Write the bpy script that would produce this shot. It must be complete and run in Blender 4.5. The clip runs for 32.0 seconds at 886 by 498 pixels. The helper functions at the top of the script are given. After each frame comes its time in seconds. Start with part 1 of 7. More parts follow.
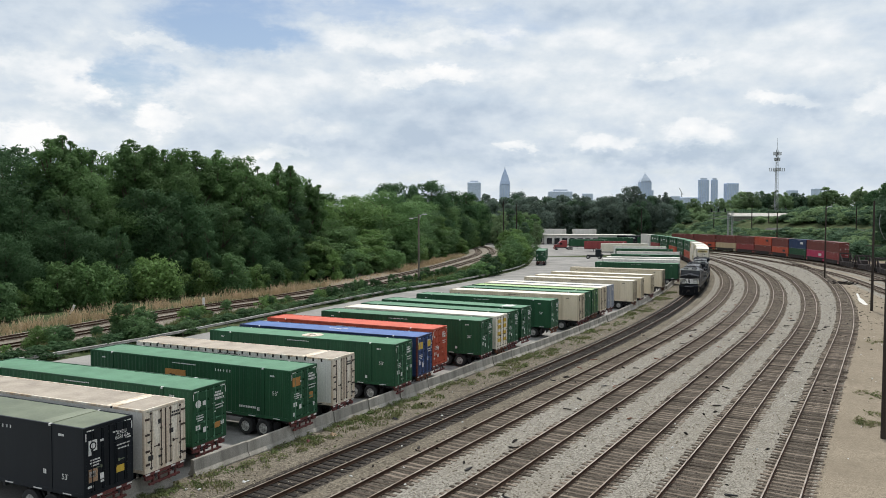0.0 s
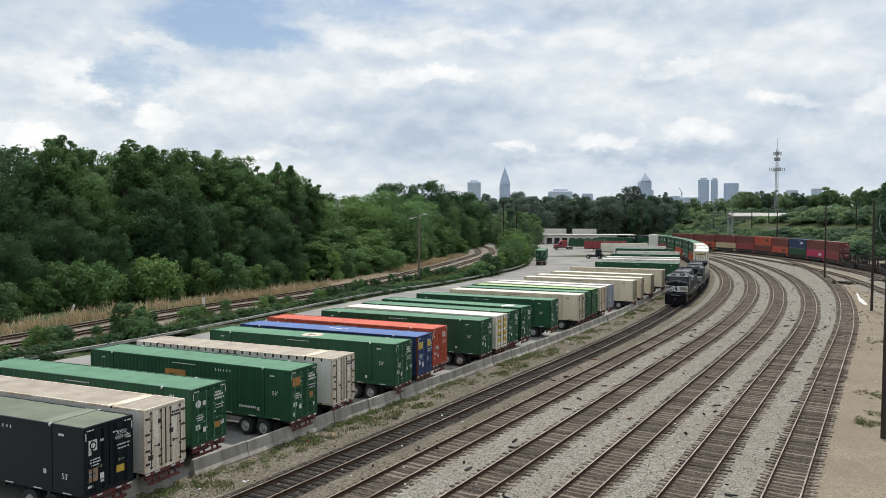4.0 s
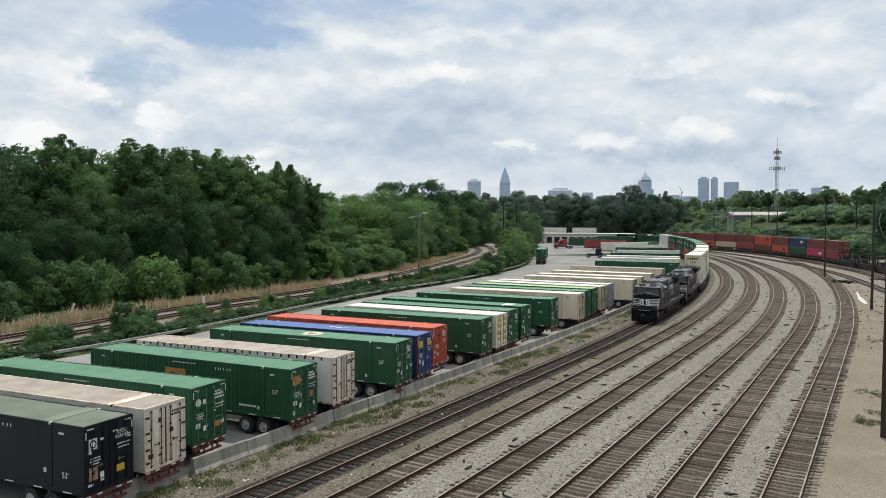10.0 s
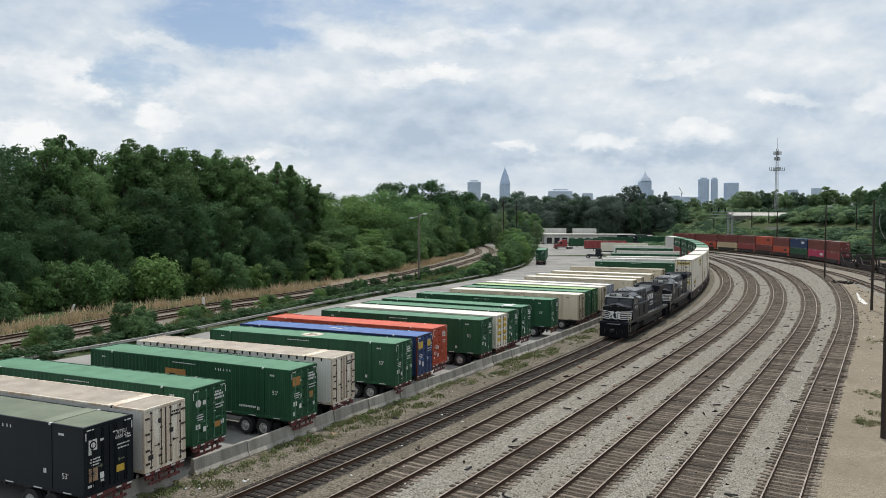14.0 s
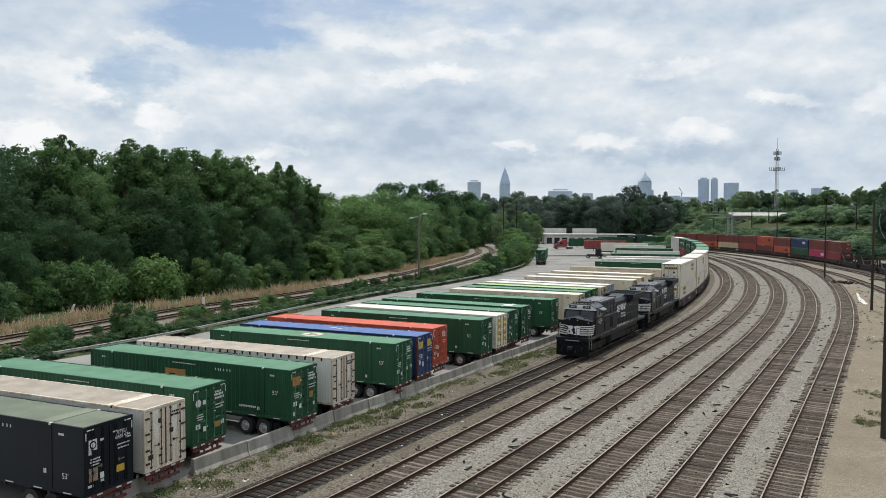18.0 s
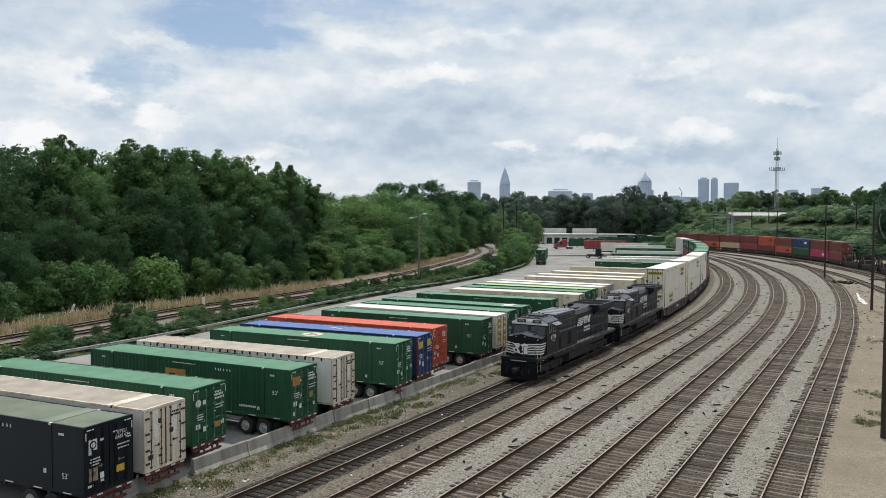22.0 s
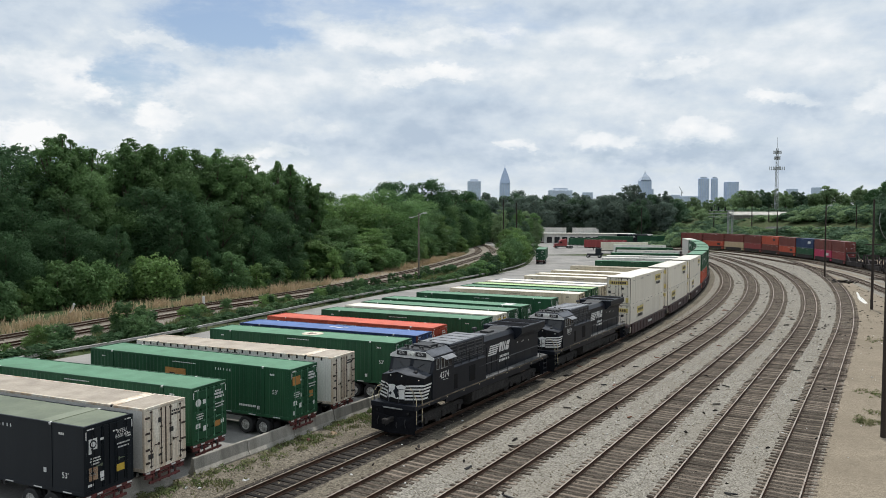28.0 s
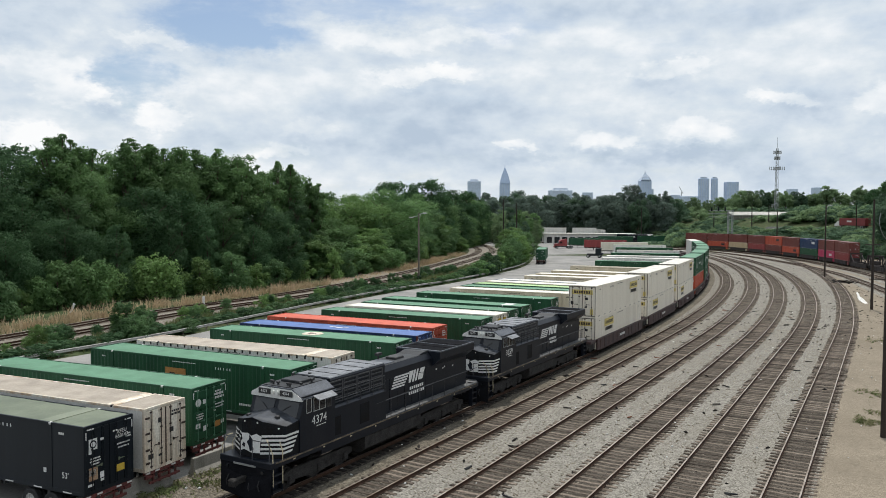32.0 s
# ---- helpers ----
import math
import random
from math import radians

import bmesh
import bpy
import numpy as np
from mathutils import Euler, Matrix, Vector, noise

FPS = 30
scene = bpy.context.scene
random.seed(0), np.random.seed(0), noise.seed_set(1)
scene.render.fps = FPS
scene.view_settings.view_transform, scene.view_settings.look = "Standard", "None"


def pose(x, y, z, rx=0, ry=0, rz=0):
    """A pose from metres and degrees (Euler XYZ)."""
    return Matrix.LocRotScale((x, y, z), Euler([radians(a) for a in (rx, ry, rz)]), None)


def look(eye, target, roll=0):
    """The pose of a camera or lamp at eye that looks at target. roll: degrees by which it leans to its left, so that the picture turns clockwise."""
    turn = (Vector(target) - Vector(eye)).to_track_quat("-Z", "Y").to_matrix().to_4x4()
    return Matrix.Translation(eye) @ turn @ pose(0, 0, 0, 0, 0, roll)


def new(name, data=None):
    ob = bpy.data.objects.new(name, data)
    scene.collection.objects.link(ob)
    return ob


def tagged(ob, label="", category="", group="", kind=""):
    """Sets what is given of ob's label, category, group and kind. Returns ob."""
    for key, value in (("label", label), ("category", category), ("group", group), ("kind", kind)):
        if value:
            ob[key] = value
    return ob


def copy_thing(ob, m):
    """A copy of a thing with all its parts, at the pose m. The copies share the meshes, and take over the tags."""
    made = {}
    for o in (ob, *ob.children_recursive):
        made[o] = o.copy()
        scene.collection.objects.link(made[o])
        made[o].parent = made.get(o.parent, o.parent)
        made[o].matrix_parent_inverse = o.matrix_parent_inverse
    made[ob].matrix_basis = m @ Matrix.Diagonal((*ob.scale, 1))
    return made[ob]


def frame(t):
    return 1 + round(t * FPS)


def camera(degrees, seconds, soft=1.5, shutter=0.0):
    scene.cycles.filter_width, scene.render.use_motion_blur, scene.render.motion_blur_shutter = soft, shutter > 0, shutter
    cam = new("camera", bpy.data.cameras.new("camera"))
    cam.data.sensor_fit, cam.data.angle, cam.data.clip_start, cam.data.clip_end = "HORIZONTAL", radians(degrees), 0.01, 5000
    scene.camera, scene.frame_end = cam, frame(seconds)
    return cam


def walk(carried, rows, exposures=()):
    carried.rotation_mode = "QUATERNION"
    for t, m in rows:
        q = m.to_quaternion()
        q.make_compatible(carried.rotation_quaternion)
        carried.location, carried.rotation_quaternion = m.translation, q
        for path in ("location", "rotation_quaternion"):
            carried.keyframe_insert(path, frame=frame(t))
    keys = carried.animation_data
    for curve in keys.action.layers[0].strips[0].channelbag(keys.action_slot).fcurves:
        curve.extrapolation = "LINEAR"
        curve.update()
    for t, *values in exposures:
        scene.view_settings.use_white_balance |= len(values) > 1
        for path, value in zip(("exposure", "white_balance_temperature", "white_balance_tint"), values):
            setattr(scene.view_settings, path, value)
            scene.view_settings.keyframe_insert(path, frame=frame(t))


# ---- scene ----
EXPO, CLOUD_GAIN, SUN_W, CLOUD_SHIFT = 0.0, 0.97, 3.2, (0.6, 0.2, 0.0)
# The camera stands still on a road bridge over the yard, held by hand.
EYE = (0.0, 0.0, 12.72)


def aim(up=0.0, turn=0.0):
    """The camera's pose: 2.30 degrees down, and a little more or less where the grip gives way."""
    return pose(*EYE, 90 - 2.30 + up, 0, turn) @ pose(0, 0, 0, 0, 0, 0.19)


cam = camera(59.75, 32.0, soft=0.8)
walk(cam, [(0.0, aim(0.04)), (3.5, aim(0.03)), (5.5, aim(0.0)), (7.0, aim(-0.05)), (10.0, aim(-0.05)), (11.2, aim(0.0, -0.05)),
           (12.3, aim(-0.04)), (14.0, aim(0.0)), (20.0, aim(0.0)), (25.0, aim(-0.02)), (29.0, aim(-0.06)), (32.0, aim(-0.05))],
     exposures=[(0.0, EXPO + 0.05, 6400, 9.5), (7.0, EXPO + 0.02, 6420, 9.5), (11.0, EXPO - 0.03, 6370, 9.3), (24.0, EXPO - 0.02, 6330, 9.2), (32.0, EXPO + 0.02, 6330, 9.2)])

# ---- world and sun ----
# bearing and slope of the clouds, their half width and height, and their weight
CLOUD_HEAPS = [(-0.441, 0.156, 0.037, 0.033, 0.26), (-0.499, 0.168, 0.034, 0.022, 0.16), (-0.496, 0.097, 0.042, 0.019, 0.3), (-0.349, 0.118, 0.036, 0.019, 0.28), (-0.415, 0.137, 0.016, 0.013, 0.2), (-0.363, 0.208, 0.061, 0.012, 0.22), (-0.166, 0.118, 0.036, 0.018, 0.16), (-0.018, 0.179, 0.059, 0.013, 0.26), (0.276, 0.186, 0.053, 0.014, 0.22), (0.306, 0.103, 0.052, 0.022, 0.3), (0.192, 0.094, 0.037, 0.016, 0.26), (0.103, 0.085, 0.022, 0.011, 0.3), (0.418, 0.139, 0.044, 0.011, 0.28), (0.509, 0.141, 0.029, 0.023, 0.3), (-0.018, 0.23, 0.125, 0.015, 0.16), (-0.212, 0.082, 0.035, 0.011, 0.2)]
CLOUD_SHADES = [(-0.47, 0.226, 0.111, 0.036, 0.13), (-0.018, 0.111, 0.125, 0.048, 0.17), (0.248, 0.072, 0.151, 0.014, 0.16), (0.454, 0.063, 0.101, 0.023, 0.1), (-0.12, 0.143, 0.079, 0.025, 0.1), (0.418, 0.114, 0.073, 0.015, 0.1)]
CLOUD_GAPS = [(-0.278, 0.238, 0.091, 0.042, 0.8), (-0.37, 0.161, 0.048, 0.029, 0.62), (-0.12, 0.268, 0.13, 0.019, 0.42), (0.078, 0.251, 0.087, 0.022, 0.3), (-0.219, 0.22, 0.091, 0.021, 0.35)]
SUN_AZ, SUN_EL = radians(14), radians(65)      # azimuth from the view's axis towards the right


def make_world():
    w = bpy.data.worlds.new("sky")
    scene.world = w
    w.use_nodes = True
    nt = w.node_tree
    nt.nodes.clear()
    N, K = nt.nodes.new, nt.links.new

    def math_node(op, a, b=None):
        n = N("ShaderNodeMath")
        n.operation = op
        for i, v in enumerate((a, b)):
            if v is None:
                continue
            if isinstance(v, (int, float)):
                n.inputs[i].default_value = v
            else:
                K(v, n.inputs[i])
        return n.outputs[0]

    sky = N("ShaderNodeTexSky")
    sky.sky_type, sky.sun_disc, sky.sun_elevation, sky.sun_rotation = "NISHITA", False, SUN_EL, SUN_AZ
    sky.air_density, sky.dust_density = 1.0, 1.5
    co = N("ShaderNodeTexCoord")
    sep = N("ShaderNodeSeparateXYZ")
    K(co.outputs["Generated"], sep.inputs[0])
    def fbm(scale, detail, rough, shift, lift=0.0, squash=1.7):
        m = N("ShaderNodeMapping")
        m.inputs["Location"].default_value = (shift[0], shift[1], shift[2] + lift)
        m.inputs["Scale"].default_value = (1.0, 1.0, squash)
        K(co.outputs["Generated"], m.inputs[0])
        n = N("ShaderNodeTexNoise")
        n.inputs["Scale"].default_value, n.inputs["Detail"].default_value, n.inputs["Roughness"].default_value = scale, detail, rough
        n.inputs["Distortion"].default_value = 0.05
        K(m.outputs[0], n.inputs["Vector"])
        return n.outputs["Fac"]

    def ranged(v, a, b, c, d):
        n = N("ShaderNodeMapRange")
        n.interpolation_type = "SMOOTHSTEP"
        for i, q in enumerate((a, b, c, d)):
            n.inputs[i + 1].default_value = q
        K(v, n.inputs[0])
        return n.outputs[0]

    # bearing and slope of each direction, pushed about by noise so that no outline stays even
    flat = math_node("SQRT", math_node("ADD", math_node("MULTIPLY", sep.outputs[0], sep.outputs[0]), math_node("MULTIPLY", sep.outputs[1], sep.outputs[1])))
    bearing, slope = math_node("ARCTAN2", sep.outputs[0], sep.outputs[1]), math_node("DIVIDE", sep.outputs[2], flat)

    def pushed(v, big, small, shift):
        a = math_node("SUBTRACT", fbm(7.0, 5, 0.6, shift), 0.5)
        b = math_node("SUBTRACT", fbm(26.0, 6, 0.65, shift), 0.5)
        return math_node("ADD", v, math_node("ADD", math_node("MULTIPLY", a, big), math_node("MULTIPLY", b, small)))

    place = N("ShaderNodeCombineXYZ")
    K(pushed(bearing, 0.16, 0.075, (3.1, 0.7, 2.2)), place.inputs[0])
    K(pushed(slope, 0.08, 0.045, (8.3, 4.1, 5.2)), place.inputs[1])

    def heaps_of(table, inner, crisp=0.0):
        """The sum of soft heaps: bearing, slope, half width, half height and weight of each."""
        total = None
        for a, e, w, h, k in table:
            d, m, n = N("ShaderNodeVectorMath"), N("ShaderNodeVectorMath"), N("ShaderNodeVectorMath")
            d.operation, m.operation, n.operation = "SUBTRACT", "MULTIPLY", "LENGTH"
            d.inputs[1].default_value, m.inputs[1].default_value = (a, e, 0), (1 / w, 1 / h, 0)
            K(place.outputs[0], d.inputs[0])
            K(d.outputs[0], m.inputs[0])
            K(m.outputs[0], n.inputs[0])
            v = ranged(n.outputs["Value"], inner, 1.3, k * (1 - crisp), 0.0)
            if crisp:
                v = math_node("ADD", v, ranged(n.outputs["Value"], 0.5, 0.86, k * crisp * 1.15, 0.0))
            total = v if total is None else math_node("ADD", total, v)
        return total

    gaps = heaps_of([(a, e, 1.2 * w, 1.2 * h, k) for a, e, w, h, k in CLOUD_GAPS], 0.25)
    white = heaps_of([(a, e, 1.3 * w, 1.25 * h, k) for a, e, w, h, k in CLOUD_HEAPS], 0.15, 0.45)
    grey = heaps_of(CLOUD_SHADES + [(a + 0.01, e - 1.25 * h, 1.4 * w, 1.1 * h, 0.55 * k) for a, e, w, h, k in CLOUD_HEAPS], 0.1)
    veil = fbm(9.0, 8, 0.6, CLOUD_SHIFT, 0.0, 4.2)
    mask = math_node("MAXIMUM", ranged(math_node("SUBTRACT", math_node("ADD", veil, math_node("MULTIPLY", white, 0.5)), gaps), -0.34, 0.56, 0.0, 1.0), ranged(slope, 0.0, 0.1, 0.9, 0.0))
    heap = math_node("SUBTRACT", fbm(6.0, 9, 0.52, (4.1, 1.7, 0.3)), fbm(6.0, 9, 0.52, (4.1, 1.7, 0.3), 0.035))
    fine = math_node("SUBTRACT", fbm(13.0, 8, 0.62, (2.1, 3.7, 0.3), 0.0, 1.9), 0.5)
    streak = math_node("SUBTRACT", fbm(3.2, 6, 0.55, (5.5, 2.2, 1.3), 0.0, 3.6), 0.5)
    tone = math_node("ADD", math_node("MULTIPLY", heap, 2.1), math_node("ADD", math_node("MULTIPLY", fine, 0.46), math_node("MULTIPLY", streak, 0.45)))
    hazy = ranged(slope, 0.015, 0.11, 0.13, 0.0)
    tone = math_node("ADD", math_node("SUBTRACT", math_node("SUBTRACT", math_node("ADD", tone, white), grey), hazy), 0.575)
    shade = N("ShaderNodeValToRGB")
    e = shade.color_ramp.elements
    e[0].position, e[0].color = 0.16, (0.50, 0.585, 0.69, 1)
    e[1].position, e[1].color = 0.98, (1.0, 0.99, 0.975, 1)
    for q, c in ((0.44, (0.655, 0.725, 0.80, 1)), (0.62, (0.755, 0.805, 0.845, 1)), (0.8, (0.885, 0.905, 0.92, 1))):
        shade.color_ramp.elements.new(q).color = c
    K(tone, shade.inputs[0])
    b1, b2, mix, out = N("ShaderNodeBackground"), N("ShaderNodeBackground"), N("ShaderNodeMixShader"), N("ShaderNodeOutputWorld")
    K(sky.outputs[0], b1.inputs[0])
    b1.inputs[1].default_value = 0.108
    K(shade.outputs[0], b2.inputs[0])
    b2.inputs[1].default_value = CLOUD_GAIN
    K(mask, mix.inputs[0])
    K(b1.outputs[0], mix.inputs[1])
    K(b2.outputs[0], mix.inputs[2])
    K(mix.outputs[0], out.inputs[0])


make_world()
sun = new("sun", bpy.data.lights.new("sun", "SUN"))
sun.data.energy, sun.data.angle, sun.data.color = SUN_W, radians(1.5), (1.0, 0.95, 0.87)
sun.matrix_world = look((0, 0, 0), (-math.sin(SUN_AZ) * math.cos(SUN_EL), -math.cos(SUN_AZ) * math.cos(SUN_EL), -math.sin(SUN_EL)))


# ---- materials ----
def material(name, color, rough=0.7, metal=0.0, spread=0.25, scale=3.0, grain=40.0, bump=0.15, second=None, streak=False, rand=0.0, translucent=0.0, spec=0.5):
    """A surface with stains at one scale and grain at another, both in metres of the thing's own space."""
    m = bpy.data.materials.new(name)
    m.use_nodes = True
    nt = m.node_tree
    N, K = nt.nodes.new, nt.links.new
    p = nt.nodes["Principled BSDF"]
    co = N("ShaderNodeTexCoord")
    mp = N("ShaderNodeMapping")
    if streak:
        mp.inputs["Scale"].default_value = (1.0, 1.0, 0.12)
    K(co.outputs["Object"], mp.inputs[0])
    n1, n2 = N("ShaderNodeTexNoise"), N("ShaderNodeTexNoise")
    n1.inputs["Scale"].default_value, n1.inputs["Detail"].default_value, n1.inputs["Roughness"].default_value = scale, 6, 0.65
    n2.inputs["Scale"].default_value, n2.inputs["Detail"].default_value = grain, 4
    K(mp.outputs[0], n1.inputs["Vector"])
    K(co.outputs["Object"], n2.inputs["Vector"])
    r = N("ShaderNodeValToRGB")
    c2 = second or tuple(c * (1 - spread) for c in color)
    r.color_ramp.elements[0].position, r.color_ramp.elements[0].color = 0.35, (*c2, 1)
    r.color_ramp.elements[1].position, r.color_ramp.elements[1].color = 0.62, (*color, 1)
    K(n1.outputs["Fac"], r.inputs[0])
    g = N("ShaderNodeMix")
    g.data_type, g.blend_type = "RGBA", "MULTIPLY"
    g.inputs["Factor"].default_value = 1.0
    gr = N("ShaderNodeMapRange")
    gr.inputs[1].default_value, gr.inputs[2].default_value, gr.inputs[3].default_value, gr.inputs[4].default_value = 0.3, 0.7, 1 - spread, 1 + spread * 0.6
    K(n2.outputs["Fac"], gr.inputs[0])
    K(r.outputs[0], g.inputs[6])
    K(gr.outputs[0], g.inputs[7])
    last = g.outputs[2]
    if rand:
        oi = N("ShaderNodeObjectInfo")
        h = N("ShaderNodeHueSaturation")
        mr = N("ShaderNodeMapRange")
        mr.inputs[3].default_value, mr.inputs[4].default_value = 1 - rand, 1 + rand
        K(oi.outputs["Random"], mr.inputs[0])
        K(mr.outputs[0], h.inputs["Value"])
        K(last, h.inputs["Color"])
        last = h.outputs[0]
    K(last, p.inputs["Base Color"])
    p.inputs["Roughness"].default_value, p.inputs["Metallic"].default_value, p.inputs["Specular IOR Level"].default_value = rough, metal, spec
    if bump:
        b = N("ShaderNodeBump")
        b.inputs["Strength"].default_value, b.inputs["Distance"].default_value = bump, 0.05
        K(n2.outputs["Fac"], b.inputs["Height"])
        K(b.outputs[0], p.inputs["Normal"])
    if translucent:
        tr, mx, out = N("ShaderNodeBsdfTranslucent"), N("ShaderNodeMixShader"), nt.nodes["Material Output"]
        K(last, tr.inputs[0])
        mx.inputs[0].default_value = translucent
        K(p.outputs[0], mx.inputs[1])
        K(tr.outputs[0], mx.inputs[2])
        K(mx.outputs[0], out.inputs[0])
    return m


def gravel(name, pale, dark, size=0.07, tint=None, patch=0.5, bump=0.8):
    """Loose stones: each its own tone between dark and pale, with wide stained patches of a tint."""
    m = bpy.data.materials.new(name)
    m.use_nodes = True
    nt = m.node_tree
    N, K = nt.nodes.new, nt.links.new
    p = nt.nodes["Principled BSDF"]
    co, vo, tone = N("ShaderNodeTexCoord"), N("ShaderNodeTexVoronoi"), N("ShaderNodeValToRGB")
    vo.inputs["Scale"].default_value = 1 / size
    K(co.outputs["Object"], vo.inputs["Vector"])
    sep = N("ShaderNodeSeparateColor")
    K(vo.outputs["Color"], sep.inputs[0])
    e = tone.color_ramp.elements
    e[0].position, e[0].color = 0.05, (*dark, 1)
    e[1].position, e[1].color = 0.95, (*pale, 1)
    K(sep.outputs[0], tone.inputs[0])
    wide, near = N("ShaderNodeTexNoise"), N("ShaderNodeTexNoise")
    for n, sc in ((wide, 0.16), (near, 1.3)):
        n.inputs["Scale"].default_value, n.inputs["Detail"].default_value, n.inputs["Roughness"].default_value = sc, 6, 0.62
        K(co.outputs["Object"], n.inputs["Vector"])
    last = tone.outputs[0]
    for n, lo, hi, col in ((wide, 0.42, 0.66, tint or dark), (near, 0.5, 0.78, tuple(0.5 * (a + b) * 0.6 for a, b in zip(pale, dark)))):
        r, mx = N("ShaderNodeMapRange"), N("ShaderNodeMix")
        r.inputs[1].default_value, r.inputs[2].default_value, r.inputs[4].default_value = lo, hi, patch
        mx.data_type = "RGBA"
        mx.inputs[7].default_value = (*col, 1)
        K(n.outputs["Fac"], r.inputs[0])
        K(r.outputs[0], mx.inputs["Factor"])
        K(last, mx.inputs[6])
        last = mx.outputs[2]
    K(last, p.inputs["Base Color"])
    p.inputs["Roughness"].default_value, p.inputs["Specular IOR Level"].default_value = 0.95, 0.08
    b = N("ShaderNodeBump")
    b.inputs["Strength"].default_value, b.inputs["Distance"].default_value = bump, size * 0.5
    b.invert = True
    K(vo.outputs["Distance"], b.inputs["Height"])
    K(b.outputs[0], p.inputs["Normal"])
    return m


M_DIRT = gravel("dry_dirt", (0.3, 0.255, 0.195), (0.175, 0.148, 0.112), 0.05, (0.17, 0.142, 0.107), 0.6, 0.35)
M_BALLAST = gravel("gravel", (0.335, 0.315, 0.275), (0.115, 0.106, 0.09), 0.07, (0.2, 0.178, 0.143), 0.4, 0.6)
M_DARKBALLAST = gravel("brown_gravel", (0.135, 0.118, 0.098), (0.03, 0.025, 0.02), 0.075, (0.048, 0.04, 0.031), 0.55)
M_MAINBED = gravel("tan_gravel", (0.33, 0.3, 0.255), (0.12, 0.105, 0.087), 0.08, (0.17, 0.145, 0.112), 0.5)
M_OILBED = gravel("oil_black_gravel", (0.115, 0.1, 0.085), (0.02, 0.018, 0.016), 0.08, (0.028, 0.024, 0.021), 0.7)
M_VERGE = gravel("brown_verge_dirt", (0.25, 0.222, 0.178), (0.075, 0.065, 0.05), 0.075, (0.09, 0.076, 0.057), 0.65)
M_STONE = material("gravel_stone", (0.36, 0.32, 0.25), 0.95, spread=0.3, scale=0.9, grain=30, bump=0.3, second=(0.2, 0.165, 0.12), spec=0.1)
M_ASPHALT = material("worn_yard_concrete", (0.31, 0.30, 0.285), 0.95, spread=0.16, scale=0.12, grain=12, bump=0.2, second=(0.2, 0.197, 0.19), spec=0.1)
M_SLAB = material("old_slab_concrete", (0.5, 0.485, 0.45), 0.9, spread=0.3, scale=0.3, grain=3, bump=0.2, second=(0.3, 0.28, 0.25))
M_TAR = material("dark_asphalt", (0.07, 0.07, 0.07), 0.9, spread=0.2, scale=0.3, grain=8, bump=0.2)
M_CONCRETE = material("barrier_concrete", (0.335, 0.315, 0.275), 0.9, spread=0.25, scale=1.0, grain=22, bump=0.3, second=(0.17, 0.157, 0.135), rand=0.15, streak=True)
M_TIE = material("old_timber_tie", (0.205, 0.17, 0.138), 0.95, spread=0.5, scale=2.5, grain=30, bump=0.6, second=(0.085, 0.066, 0.053), rand=0.6, spec=0.1)
M_TIEROW = material("far_timber_ties", (0.23, 0.195, 0.158), 0.95, spread=0.5, scale=0.5, grain=12, bump=0.4, second=(0.12, 0.1, 0.081), spec=0.1)
M_TIE_DARK = material("oily_timber_tie", (0.03, 0.026, 0.023), 0.9, spread=0.45, scale=2.5, grain=30, bump=0.6, second=(0.02, 0.017, 0.015), rand=0.4, spec=0.2)
M_RAIL = material("rusty_rail", (0.075, 0.04, 0.026), 0.8, 0.1, spread=0.3, scale=2, grain=30, second=(0.042, 0.026, 0.018), spec=0.2)
M_RAILTOP = material("worn_railhead", (0.4, 0.345, 0.295), 0.42, 0.6, spread=0.2, scale=0.6, grain=20, second=(0.2, 0.145, 0.105))
M_RUST = material("rust", (0.19, 0.075, 0.04), 0.85, 0.1, spread=0.4, scale=3, grain=30)
M_STEEL = material("galvanised_steel", (0.45, 0.46, 0.46), 0.45, 0.6, spread=0.2, scale=2, grain=20)
M_CHASSIS = material("black_chassis_paint", (0.03, 0.03, 0.032), 0.6, spread=0.4, scale=3, grain=30)
M_REDSTEEL = material("faded_red_steel", (0.165, 0.038, 0.034), 0.7, spread=0.5, scale=5, grain=30, second=(0.055, 0.018, 0.017))
M_TYRE = material("tyre_rubber", (0.022, 0.022, 0.023), 0.85, spread=0.3, scale=3, grain=30)
M_RIM = material("white_wheel_rim", (0.6, 0.6, 0.57), 0.5, 0.2, spread=0.5, scale=6, grain=30, second=(0.16, 0.15, 0.14))
M_WHITE = material("white_marking", (0.68, 0.68, 0.66), 0.6, spread=0.15, scale=4, grain=20, bump=0)
M_YELLOW = material("yellow_sign", (0.62, 0.42, 0.05), 0.6, spread=0.15, scale=4, grain=20, bump=0)
M_PALESIGN = material("faded_yellow_sign", (0.66, 0.53, 0.17), 0.6, spread=0.15, scale=4, grain=20, bump=0)
M_ORANGE_SIGN = material("orange_sign", (0.42, 0.2, 0.05), 0.6, spread=0.2, scale=4, grain=20, bump=0)
M_BLACK = material("black_enamel", (0.0078, 0.0105, 0.0168), 0.36, spec=0.2, spread=0.35, scale=1.2, grain=20, bump=0.03, second=(0.0135, 0.0155, 0.0205), streak=True)
M_BLACKROOF = material("dusty_black_roof", (0.03, 0.032, 0.037), 0.55, spread=0.4, scale=1.5, grain=15, bump=0.08, second=(0.015, 0.016, 0.018), spec=0.3)
M_GREYROOF = material("grey_cab_roof", (0.22, 0.23, 0.25), 0.5, spread=0.3, scale=1.5, grain=15, bump=0.08, second=(0.11, 0.115, 0.125))
